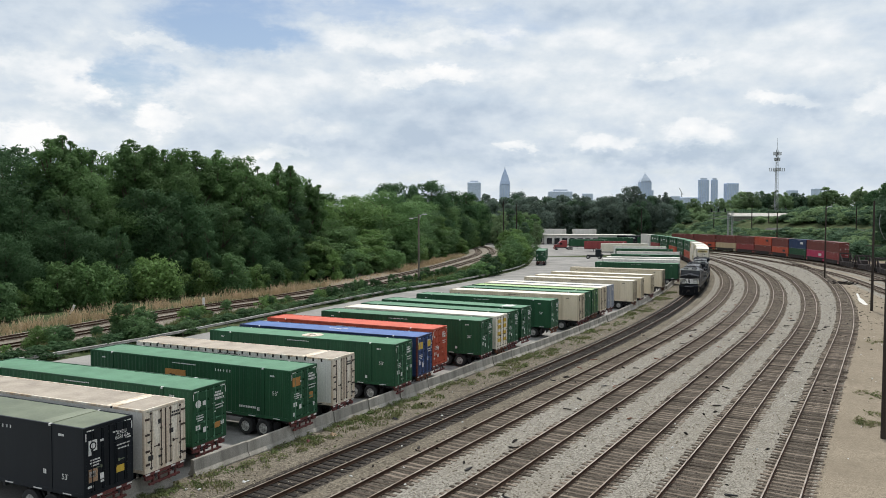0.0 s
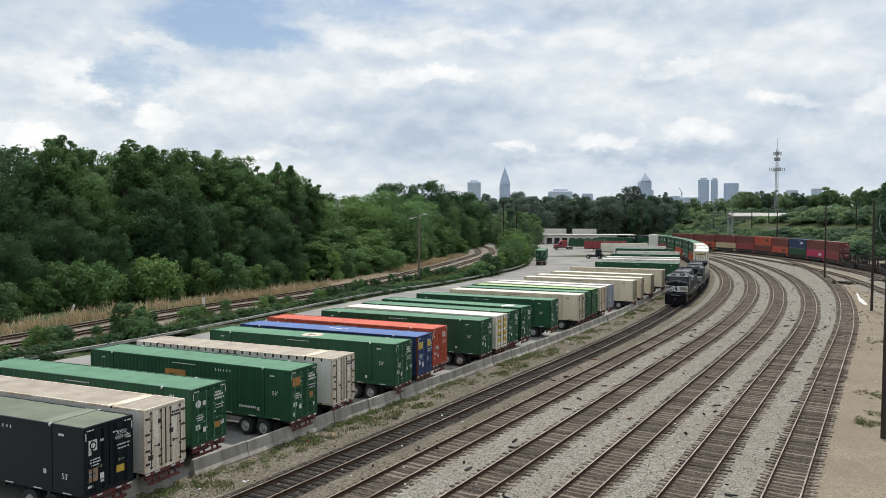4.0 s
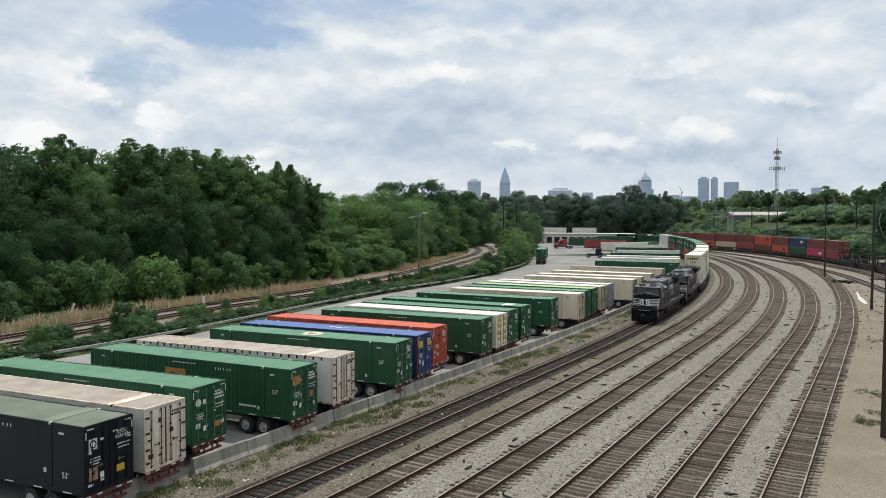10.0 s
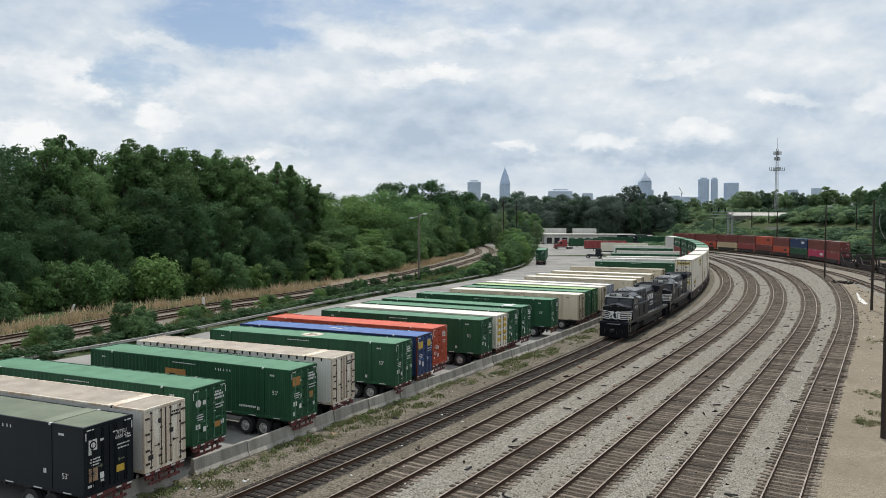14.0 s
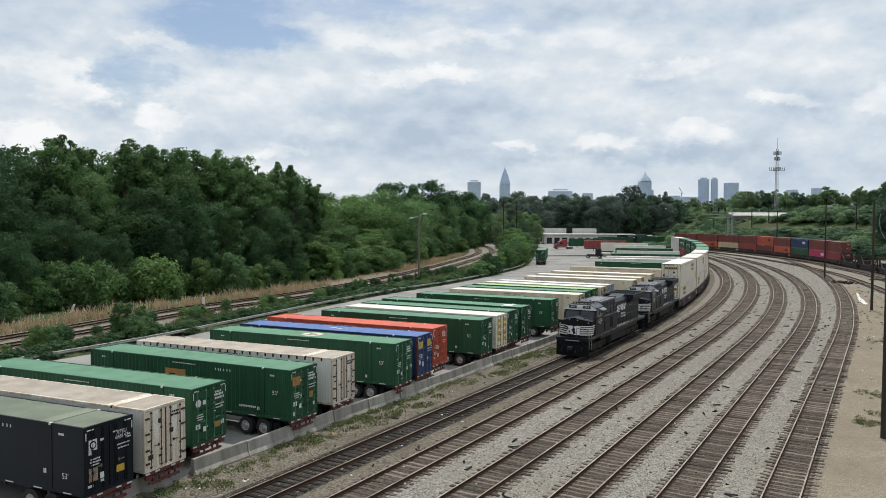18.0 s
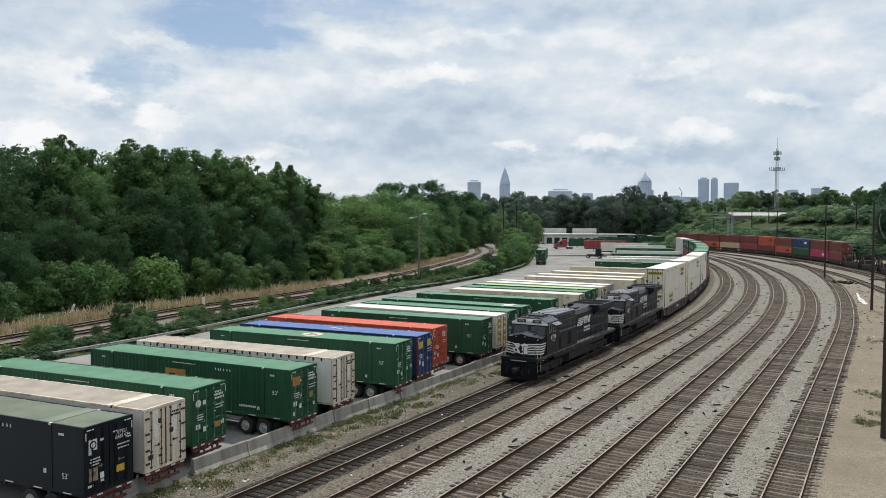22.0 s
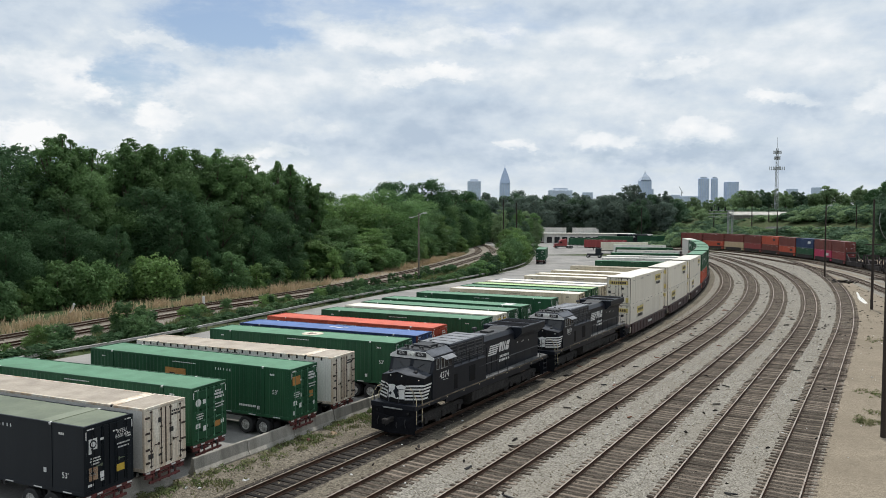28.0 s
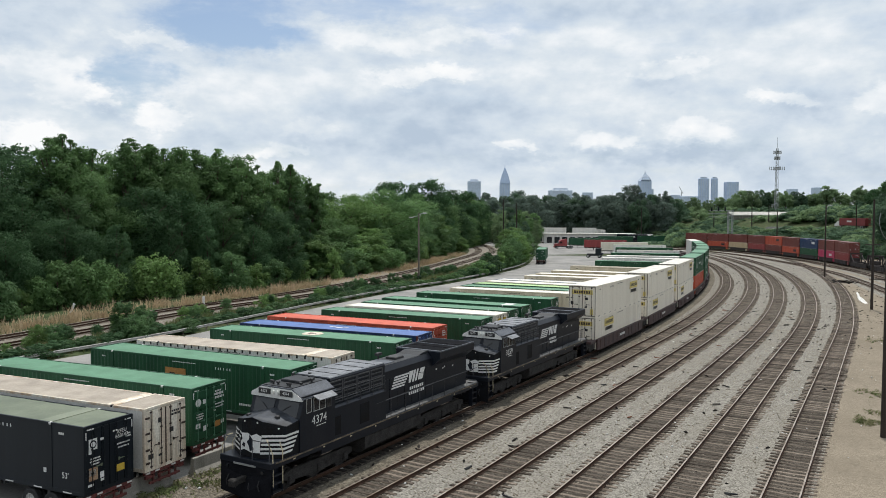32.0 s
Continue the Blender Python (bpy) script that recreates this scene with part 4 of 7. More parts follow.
def make_trailers():
    things = []
    for i, ((x, y), h, paint, roof, dm, label) in enumerate(TRAILERS):
        near = i < 22
        t = make_container(paint, roof, label, pose(x, y, 1.2, 0, 0, h), door_mat=dm, marks="black" if paint in ("white", "cream", "sand") else "white", text=i < 14 and paint in ("green", "black"), group="trailer row", detail=2 if near else 1, smooth_sides=paint == "black")
        make_chassis(pose(x, y, 0.045, 0, 0, h), bumper=M_REDSTEEL if i < 6 or i % 3 else M_RUST)
        things.append(t)
    # marks of single boxes
    sg = part("side_panel_sign", Geo().box(8.7, 1.30, 1.85, 1.65, 0.012, 0.8), M_ORANGE_SIGN, things[3], "faded orange sign")
    part("sign_shape", Geo().box(9.1, 1.308, 1.75, 0.14, 0.006, 0.45).box(8.9, 1.308, 1.9, 0.4, 0.006, 0.1).box(8.4, 1.308, 1.6, 0.6, 0.006, 0.1), M_UNDER, sg, "worn dark shape")
    disc = Geo().tube((7.6, 0, 2.895), (7.6, 0, 2.905), 0.8, 28)
    em = part("roof_emblem", disc, M_DIRTYWHITE, things[5], "worn white round emblem")
    part("emblem_figure", Geo().box(7.5, 0.1, 2.91, 0.7, 0.16, 0.008).box(7.7, -0.2, 2.91, 0.5, 0.12, 0.008).box(7.75, 0.35, 2.91, 0.3, 0.1, 0.008), M_REDSTEEL, em, "faded red bars")
    part("roof_patch", Geo().box(1.9, 0, 2.9, 1.1, 1.5, 0.012), M_WHITE, things[11], "pale repaired patch")
    part("roof_emblem", Geo().box(7.4, 0.1, 2.895, 0.5, 0.3, 0.012).box(8.1, -0.1, 2.895, 0.6, 0.2, 0.012).box(7.0, -0.25, 2.895, 0.4, 0.16, 0.012), M_WHITE, things[6], "worn pale marks")
    for ob in things[6].children:
        if ob.name.startswith("corner_post") and ob.location.x < 1:
            ob.material_slots[0].link, ob.material_slots[0].material = "OBJECT", M_REDSTEEL
    for k in (9,):
        g = Geo()
        for y in (-0.6, 0.6):
            for z in (0.7, 1.3, 1.9, 2.4):
                g.box(-0.02, y, z, 0.012, 0.75, 0.3)
        part("door_sign", g, M_YELLOW, things[k], "yellow door panels")
    for k, m in ((0, M_YELLOW), (2, M_ORANGE_SIGN)):
        part("door_plate", Geo().box(-0.02, -0.55, 0.75, 0.012, 0.42, 0.3), m, things[k], "square warning plate")
    # stencils, plates and reflectors on the nearer doors and sides
    for i in (0, 2, 3, 5, 6, 7, 8, 10, 11, 12):
        t = things[i]
        rnd = random.Random(60 + i)
        for sg in (-1, 1):
            part("reflector", Geo().box(-0.02, sg * 0.98, 2.74, 0.012, 0.34, 0.045), M_WHITE, t)
            part("reflector", Geo().box(-0.02, sg * 1.2, 2.5, 0.012, 0.045, 0.32), M_WHITE, t)
        if i in (0, 2):
            part("door_emblem", Geo().box(-0.022, 0.86, 2.1, 0.012, 0.42, 0.46) if i == 0 else Geo().tube((-0.028, 0.86, 2.1), (-0.016, 0.86, 2.1), 0.2, 18), M_WHITE, t, "plain white emblem")
        g = Geo()
        for z, w, n in (((2.3, 0.62, 5), (2.12, 0.72, 6)) if i else ()) + ((1.78, 0.7, 9), (1.62, 0.6, 8)):
            bars(g, -0.022, -0.72, z, w, 0.12 if z > 2 else 0.06, n, "y", 0.01)
        for z, w, n in ((1.5, 0.5, 7), (1.38, 0.55, 8), (1.26, 0.4, 6)):
            bars(g, -0.022, 0.75, z, w, 0.06, n, "y", 0.01)
        tagged(part("door_stencil", g, M_WHITE, t, "white stencilled data"), kind="stuff")
        part("door_plate", Geo().box(-0.022, 0.9, 0.92, 0.012, 0.32, 0.24), M_WHITE, t)
        part("door_plate", Geo().box(-0.022, 0.42, 0.72, 0.012, 0.2, 0.26), M_WHITE, t)
        if i in (3, 6):
            part("door_sign", Geo().box(-0.022, 0.78, 2.2, 0.012, 0.72, 0.5), M_YELLOW if i == 6 else M_ORANGE_SIGN, t, "square sign panel")
            part("door_sign", Geo().box(-0.022, -0.62, 2.2 if i == 6 else 1.2, 0.012, 0.6 if i == 6 else 0.34, 0.45 if i == 6 else 0.36), M_YELLOW if i == 6 else M_ORANGE_SIGN, t, "square sign panel")
        g = Geo()
        if i == 3:
            bars(g, 3.1, 1.302, 0.55, 1.25, 0.12, 10)
        bars(g, 2.3, 1.302, 0.85 if i == 0 else 0.5, 0.2, 0.2, 2)
        tagged(part("side_stencil", g, M_WHITE, t, "white stencilled data"), kind="stuff")
    for i in (1, 4):
        for sg in (-1, 1):
            for z in (0.4, 1.0, 1.75, 2.45):
                part("hinge", ("hinge", lambda: Geo().box(0, 0, 0, 0.05, 0.24, 0.09, 0.01)), M_HINGE, things[i], at=(-0.02, sg * 1.12, z))
        part("roof_strip", Geo().box(2.1, 0, 2.89, 0.6, 2.4, 0.012), M_DIRTYWHITE, things[i], "patched rust-stained roof strip")
        part("door_seal", Geo().box(-0.012, 0, 1.45, 0.02, 0.05, 2.6), M_HINGE, things[i])
    for z, txt in ((2.32, "XFEU"), (2.12, "668147")):
        lettering(txt, 0.23, M_WHITE, things[0], Matrix.Translation((-0.06, -0.6, z)) @ Euler((radians(90), 0, radians(-90))).to_matrix().to_4x4(), "white unit code", "unit_code")
    em = part("door_emblem", Geo().tube((-0.036, 0.86, 2.1), (-0.028, 0.86, 2.1), 0.17, 20), PAINT["black"], things[0], "plain dark ring")
    part("emblem_centre", Geo().tube((-0.044, 0.86, 2.1), (-0.036, 0.86, 2.1), 0.11, 18), M_WHITE, em)
    part("door_plate", Geo().box(-0.022, 0.86, 0.86, 0.012, 0.44, 0.55), M_RUSTSTAIN, things[0], "brownish worn panel")
    part("roof_strip", Geo().box(2.35, 0, 2.893, 0.7, 2.4, 0.014), PAINT["olivepale"], things[0], "paler strip across the roof")
    # post-sided box: the posts' shadows as dark dashes, then its rib posts
    g = Geo()
    for i in range(25):
        for sy in (-1.305, 1.305):
            g.box(0.8 + i * 0.61, sy, 2.76, 0.12, 0.012, 0.2)
    tagged(part("vent_slot", g, M_UNDER, things[4], "dark dashes for the posts' shadows under the roof edge"), kind="stuff")
    g = Geo()
    for i in range(26):
        for sy in (-1.31, 1.31):
            g.box(0.5 + i * 0.61, sy, 1.5, 0.07, 0.035, 2.6)
    part("outer_posts", g, PAINT["white"], things[4])


make_trailers()


# ---- the train ----
def rail_wheel():
    g = Geo().tube((0, -0.07, 0), (0, 0.07, 0), 0.52, 20)
    return g.tube((0, 0.03, 0), (0, 0.09, 0), 0.56, 20).tube((0, -0.12, 0), (0, 0, 0), 0.16, 10)


def make_truck(t, x, axles, name="truck", half=0.77):
    xs = [(i - (axles - 1) / 2) * (2.0 if axles == 3 else 1.78) for i in range(axles)]

    def under_frame():
        g = Geo()
        w = xs[-1] + 0.55
        for y in (-1.08, 1.08):
            g.sweep([(-w, 0.62), (-w, 0.86), (-w + 0.5, 0.98), (w - 0.5, 0.98), (w, 0.86), (w, 0.62), (w - 0.45, 0.5), (0.5, 0.38), (-0.5, 0.38), (-w + 0.45, 0.5)], "y", y - 0.08, y + 0.08)
            for a in xs:
                g.box(a, y * 1.08, 0.56, 0.36, 0.16, 0.36, 0.03)
        return g.box(0, 0, 0.7, 0.7, 2.0, 0.3)
    tr = part(name, ("truck%d" % axles, under_frame), M_UNDER, t, "dusty bogie frame", at=(x, 0, 0))
    for a in xs:
        for y in (-half, half):
            part("wheel", ("railwheel", rail_wheel), M_UNDER, tr, at=pose(a, y, 0.53, 0, 0, 0 if y < 0 else 180))
    return tr


def make_locomotive(at, number):
    t = thing("locomotive", "black diesel freight locomotive with white nose stripes" + (", leading" if number == "4374" else ", second in line"), "locomotive", at, "locomotives")
    part("deck", Geo().box(10.4, 0, 1.62, 19.4, 3.05, 0.26, 0.02).box(10.4, -1.49, 1.42, 12.5, 0.06, 0.3).box(10.4, 1.49, 1.42, 12.5, 0.06, 0.3), M_BLACK, t)
    part("deck_top", Geo().box(14.5, -1.25, 1.76, 10.4, 0.46, 0.02).box(14.5, 1.25, 1.76, 10.4, 0.46, 0.02).box(19.75, 0, 1.76, 0.7, 2.9, 0.02), M_DECKDUST, t, "dusty grey walkway")
    part("sill_stripe", Geo().box(10.4, -1.53, 1.70, 18.8, 0.012, 0.07).box(10.4, 1.53, 1.70, 18.8, 0.012, 0.07), M_SILL, t, "rust-worn edge of the walkway")
    part("fuel_tank", Geo().sweep([(-1.2, 1.48), (-1.45, 1.2), (-1.45, 0.62), (-1.1, 0.36), (1.1, 0.36), (1.45, 0.62), (1.45, 1.2), (1.2, 1.48)], "x", 7.7, 13.1), M_UNDER, t)
    part("pilot", Geo().sweep([(0.75, 0.95), (0.7, 1.72), (0.95, 1.72), (0.98, 0.95)], "y", -1.48, 1.48), M_SCREEN, t)
    part("plow", Geo().poly([(0.42, 0, 0.14), (0.72, -1.5, 0.14), (0.72, 1.5, 0.14), (0.66, 0, 0.95), (0.74, -1.5, 1.2), (0.74, 1.5, 1.2), (1.1, 0, 0.2), (1.1, 0, 0.95)],
                            [(0, 1, 4, 3), (0, 3, 5, 2), (1, 6, 7, 4), (2, 5, 7, 6), (3, 4, 7, 5), (0, 2, 6, 1)]), M_SCREEN, t)
    part("coupler", Geo().box(0.35, 0, 0.9, 0.75, 0.24, 0.24, 0.03).box(0.02, 0.03, 0.9, 0.3, 0.38, 0.3, 0.05), M_UNDER, t)
    part("coupler", Geo().box(20.35, 0, 0.9, 0.6, 0.24, 0.24, 0.03), M_UNDER, t)
    # nose: chamfered front, its top a low gable that falls to both corners
    w, f = 1.46, 0.6
    lo = [(1.0, -f, 1.75), (1.52, -w, 1.75), (2.75, -w, 1.75), (2.75, w, 1.75), (1.52, w, 1.75), (1.0, f, 1.75)]
    hi = [(1.2, -f, 3.34), (1.78, -w, 3.12), (2.75, -w, 3.24), (2.75, w, 3.24), (1.78, w, 3.12), (1.2, f, 3.34)]
    ridge = [(1.17, 0.0, 3.48), (2.75, 0.0, 3.6)]
    top_faces = [(12, 6, 7), (12, 7, 8), (12, 8, 13), (11, 12, 10), (10, 12, 9), (9, 12, 13)]
    nose = part("nose", Geo().poly(lo + hi + ridge, [(5, 4, 3, 2, 1, 0), (0, 5, 11, 12, 6), (8, 9, 13)] + top_faces + [(i, i + 1, 7 + i, 6 + i) for i in range(5)]), M_NOSE, t)
    tp = [(p[0] + 0.01, p[1] * 0.985, p[2] + 0.014) for p in hi + ridge]
    part("nose_top", Geo().poly(tp, [tuple(q - 6 for q in fc) for fc in top_faces]), M_NOSETOP, nose, "dusty dark nose top with sky sheen in its grey")
    for x, y, z in ((2.0, -0.72, 3.4), (1.9, 0.9, 3.32)):
        part("nose_hatch", Geo().box(x, y, z, 0.2, 0.2, 0.16, 0.03), M_CHASSIS, nose, "small black sand hatch")
    for y, z in ((-1.2, 3.13), (-0.3, 3.36), (0.45, 3.35)):
        part("nose_lamp", Geo().tube((1.2 + 0.62 * max(0.0, abs(y) - 0.6) - 0.04, y, z - 0.08), (1.3 + 0.62 * max(0.0, abs(y) - 0.6), y, z - 0.08), 0.035, 8), M_LAMP, nose)

    # stripes round the nose, and the plain emblem before them
    for k in range(5):
        z = 1.95 + k * 0.183
        q = (z - 1.75) / 1.45
        def mix(a, b):
            return tuple(a[i] + (b[i] - a[i]) * q for i in range(2))
        ring = [mix(lo[i], hi[i]) for i in (2, 1, 0, 5, 4, 3)]
        ring[0] = (2.12 + 0.11 * k, ring[0][1])
        ring[5] = (2.12 + 0.11 * k, ring[5][1])
        for side in ((0, 1, 2), (3, 4, 5)):
            pts = []
            for i in side:
                (x, y), (nx, ny) = ring[i], ((0, -1), (-0.75, -0.65), (-0.95, -0.3), (-0.95, 0.3), (-0.75, 0.65), (0, 1))[i]
                x, y = x + nx * 0.014, y + ny * 0.014
                pts += [(x, y, z), (x + (0.05 if i in (0, 5) else 0.0), y, z + 0.1)]
            part("nose_stripe", Geo().poly(pts, [(0, 2, 3, 1), (2, 4, 5, 3)]), M_WHITE, nose)
    def on_nose(pts, lift):
        return Geo().poly([(1.0 + 0.126 * (z - 1.75) - lift, y, z) for y, z in pts], [tuple(range(len(pts)))])
    em = part("nose_emblem", on_nose([(-0.6, 2.0), (-0.1, 1.96), (0.35, 2.06), (0.55, 1.98), (0.62, 2.3), (0.5, 2.5), (0.6, 2.74), (0.2, 2.78), (0.0, 2.68), (-0.3, 2.8), (-0.62, 2.72), (-0.56, 2.4)], 0.014), M_WHITE, nose, "plain ragged white emblem")
    part("emblem_figure", on_nose([(0.0, 2.0), (0.09, 2.22), (0.24, 2.4), (0.12, 2.5), (0.1, 2.74), (0.0, 2.62), (-0.14, 2.5), (-0.1, 2.3), (-0.22, 2.12)], 0.022), M_BLACK, em, "plain black shape")
    part("emblem_figure", on_nose([(0.34, 2.14), (0.5, 2.22), (0.42, 2.36), (0.3, 2.3)], 0.022), M_BLACK, em)

    # cab
    cabp = [(2.6, 1.75), (2.6, 3.3), (2.86, 4.0), (2.8, 4.25), (5.15, 4.25), (5.15, 1.75)]
    cab = part("cab", Geo().sweep(cabp, "y", -1.52, 1.52), M_BLACK, t)
    roofp = [(-1.55, 4.1), (-1.54, 4.16), (-0.95, 4.55), (0.95, 4.55), (1.54, 4.16), (1.55, 4.1)]
    part("cab_roof", Geo().sweep(roofp, "x", 2.75, 5.2), M_CABROOF, cab, "dusty chamfered cab roof with sky sheen in its grey")
    part("roof_cover", Geo().box(4.0, 0, 4.565, 2.3, 1.8, 0.03), M_BLACKROOF, cab, "dark flat top of the cab")
    for sg in (-1, 1):
        ws = part("windshield", Geo().poly([(2.585, sg * 0.12, 3.38), (2.585, sg * 1.32, 3.3), (2.83, sg * 1.32, 3.94), (2.83, sg * 0.12, 3.96),
                                       (2.65, sg * 0.12, 3.38), (2.65, sg * 1.32, 3.3), (2.9, sg * 1.32, 3.94), (2.9, sg * 0.12, 3.96)],
                                      [(0, 1, 2, 3), (4, 7, 6, 5), (0, 4, 5, 1), (3, 2, 6, 7), (0, 3, 7, 4), (1, 5, 6, 2)]), M_GLASS, cab, "dark windscreen")
        part("wiper", Geo().tube((2.6, sg * 0.3, 3.42), (2.72, sg * 0.85, 3.78), 0.012, 5), M_TYRE, ws)
        win = part("side_window", Geo().box(3.22, sg * 1.52, 3.78, 0.3, 0.03, 0.62), M_GLASS, cab, "dark side window")
        part("window_frame", Geo().box(3.22, sg * 1.53, 3.45, 0.38, 0.03, 0.035).box(3.22, sg * 1.53, 4.1, 0.38, 0.03, 0.035).box(3.05, sg * 1.53, 3.78, 0.035, 0.03, 0.66).box(3.39, sg * 1.53, 3.78, 0.035, 0.03, 0.66), M_STEEL, win)
        for x, ww in ((3.75, 0.34), (4.18, 0.38), (4.68, 0.3)):
            win = part("side_window", Geo().box(x, sg * 1.52, 3.74, ww, 0.03, 0.56), M_GLASS, cab, "dark side window")
            part("window_frame", Geo().box(x, sg * 1.53, 3.44, ww + 0.08, 0.03, 0.035).box(x, sg * 1.53, 4.04, ww + 0.08, 0.03, 0.035).box(x - ww / 2 - 0.02, sg * 1.53, 3.74, 0.035, 0.03, 0.6).box(x + ww / 2 + 0.02, sg * 1.53, 3.74, 0.035, 0.03, 0.6), M_STEEL if x < 4.5 else M_STEELDARK, win)
        part("sun_visor", Geo().poly([(3.5, sg * 1.53, 4.14), (4.9, sg * 1.53, 4.14), (4.85, sg * 1.92, 3.98), (3.55, sg * 1.92, 3.98), (3.5, sg * 1.53, 4.17), (4.9, sg * 1.53, 4.17), (4.85, sg * 1.92, 4.01), (3.55, sg * 1.92, 4.01)], [(0, 1, 2, 3), (7, 6, 5, 4), (0, 4, 5, 1), (1, 5, 6, 2), (2, 6, 7, 3), (3, 7, 4, 0)]), M_GREYROOF, cab, "grey hinged sun visor")
    part("number_panel", Geo().poly([(2.69, -1.52, 4.04), (2.69, 1.52, 4.04), (2.7, 1.5, 4.2), (2.7, 0.93, 4.5), (2.7, -0.93, 4.5), (2.7, -1.5, 4.2), (2.9, -1.52, 4.06), (2.9, 1.52, 4.06), (2.9, 1.4, 4.18), (2.9, 0.9, 4.46), (2.9, -0.9, 4.46), (2.9, -1.4, 4.18)],
                                    [(0, 1, 2, 3, 4, 5), (11, 10, 9, 8, 7, 6), (0, 6, 7, 1), (1, 7, 8, 2), (2, 8, 9, 3), (3, 9, 10, 4), (4, 10, 11, 5), (5, 11, 6, 0)]), M_WHITE, cab, "grey-white panel over the windscreen")
    for y in (-0.66, 0.66):
        nb = part("number_board", Geo().box(2.67, y, 4.32, 0.07, 0.72, 0.25, 0.02), M_CHASSIS, cab)
        lettering(number, 0.2, M_WHITE, nb, Matrix.Translation((2.628, y, 4.32)) @ Euler((radians(90), 0, radians(-90))).to_matrix().to_4x4(), "white road number", "board_number")
    for y in (-0.13, 0.13):
        part("headlight", Geo().tube((2.6, y, 4.32), (2.74, y, 4.32), 0.1, 14), M_LAMP, cab)
    part("roof_vent", Geo().box(4.25, 0.0, 4.64, 1.1, 1.2, 0.13, 0.03), M_BLACKROOF, cab, "low air-conditioner housing")
    for x, y, s in ((3.1, 0.5, 0.7), (3.1, 0.2, 0.6), (3.2, -0.3, 0.5), (3.0, -0.6, 0.7), (4.7, 0.7, 0.9), (3.3, 0.8, 0.5), (4.3, -0.8, 0.7), (3.6, -0.75, 0.4), (4.75, -0.3, 0.8), (5.6, 0.4, 0.4)):
        part("horn", Geo().tube((x, y, 4.53), (x, y, 4.55 + 0.2 * s), 0.05, 8).box(x, y, 4.57 + 0.2 * s, 0.14, 0.11, 0.08), M_CHASSIS, cab)

    # equipment hood, engine hood, radiator
    eq = part("equipment_cabinet", Geo().sweep([(-1.42, 1.75), (-1.42, 3.85), (-1.1, 4.4), (1.1, 4.4), (1.42, 3.85), (1.42, 1.75)], "x", 5.15, 5.3).sweep([(-1.12, 1.75), (-1.12, 4.5), (-1.06, 4.58), (1.06, 4.58), (1.12, 4.5), (1.12, 1.75)], "x", 5.3, 9.95), M_BLACK, t)
    part("cabinet_roof", Geo().sweep([(-1.07, 4.585), (-1.03, 4.63), (1.03, 4.63), (1.07, 4.585)], "x", 5.35, 9.9), M_GREYROOF, eq, "dusty grey roof hatch")
    for k in range(4):
        part("roof_seam", Geo().box(6.2 + k * 1.0, 0, 4.638, 0.05, 2.0, 0.02), M_BLACKROOF, eq)
    part("lower_cabinet", Geo().sweep([(-1.5, 1.76), (-1.5, 3.22), (-1.42, 3.3), (1.42, 3.3), (1.5, 3.22), (1.5, 1.76)], "x", 5.155, 9.5), M_BLACK, eq)
    for sg in (-1, 1):
        g = Geo()
        for x in (5.1, 6.2, 7.3, 8.4, 9.45):
            g.tube((x, sg * 1.46, 3.25), (x, sg * 1.46, 4.05), 0.022, 5)
        for z in (3.62, 4.05):
            g.tube((5.1, sg * 1.46, z), (9.45, sg * 1.46, z), 0.02, 5)
        part("cabinet_rail", g, M_BLACKRAIL, eq)
        part("cabinet_hatch", Geo().box(5.35, sg * 1.503, 2.35, 0.55, 0.02, 0.9, 0.006), M_NOSE, eq)
        part("cabinet_hatch", Geo().box(7.6, sg * 1.503, 2.5, 0.8, 0.02, 1.0, 0.006), M_NOSE, eq)
    for x0 in (5.15, 6.3, 7.45, 8.6):
        for sy in (-1.13, 1.13):
            lv = Geo()
            for k in range(4):
                lv.box(x0 + 0.55, sy, 3.6 + k * 0.2, 0.95, 0.04, 0.06)
            lv.box(x0 + 0.04, sy, 3.88, 0.07, 0.05, 1.0).box(x0 + 1.06, sy, 3.88, 0.07, 0.05, 1.0).box(x0 + 0.55, sy, 4.4, 1.1, 0.05, 0.06).box(x0 + 0.55, sy, 3.36, 1.1, 0.05, 0.06)
            part("louvre", lv, M_STEELDARK, eq, "slatted air intake")
    hood = part("engine_hood", Geo().sweep([(-0.98, 1.75), (-0.98, 4.05), (-0.75, 4.32), (0.75, 4.32), (0.98, 4.05), (0.98, 1.75)], "x", 9.95, 15.1), M_BLACK, t)
    part("hood_roof", Geo().sweep([(-0.74, 4.325), (-0.7, 4.345), (0.7, 4.345), (0.74, 4.325)], "x", 10.0, 14.1), M_BLACKROOF, hood)
    for i in range(7):
        for sy in (-0.99, 0.99):
            part("hood_door", ("hooddoor", lambda: Geo().box(0, 0, 0, 0.7, 0.02, 1.7, 0.004)), M_BLACK, hood, at=(10.2 + i * 0.75, sy, 2.75))
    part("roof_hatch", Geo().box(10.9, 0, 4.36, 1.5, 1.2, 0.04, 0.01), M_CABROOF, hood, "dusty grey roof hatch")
    part("hood_fairing", Geo().sweep([(14.0, 4.33), (14.6, 4.47), (15.1, 4.47), (15.1, 4.33)], "y", -0.72, 0.72), M_BLACKROOF, hood, "raised dark cover before the radiator")
    part("exhaust_stack", Geo().box(12.6, 0, 4.4, 0.9, 0.7, 0.16, 0.04), M_CHASSIS, hood, "sooty exhaust outlet")
    part("bell", Geo().tube((11.75, 0.55, 4.34), (11.75, 0.55, 4.62), 0.05, 8).box(11.75, 0.55, 4.66, 0.5, 0.2, 0.16, 0.03), M_CHASSIS, hood, "small dark roof fitting")
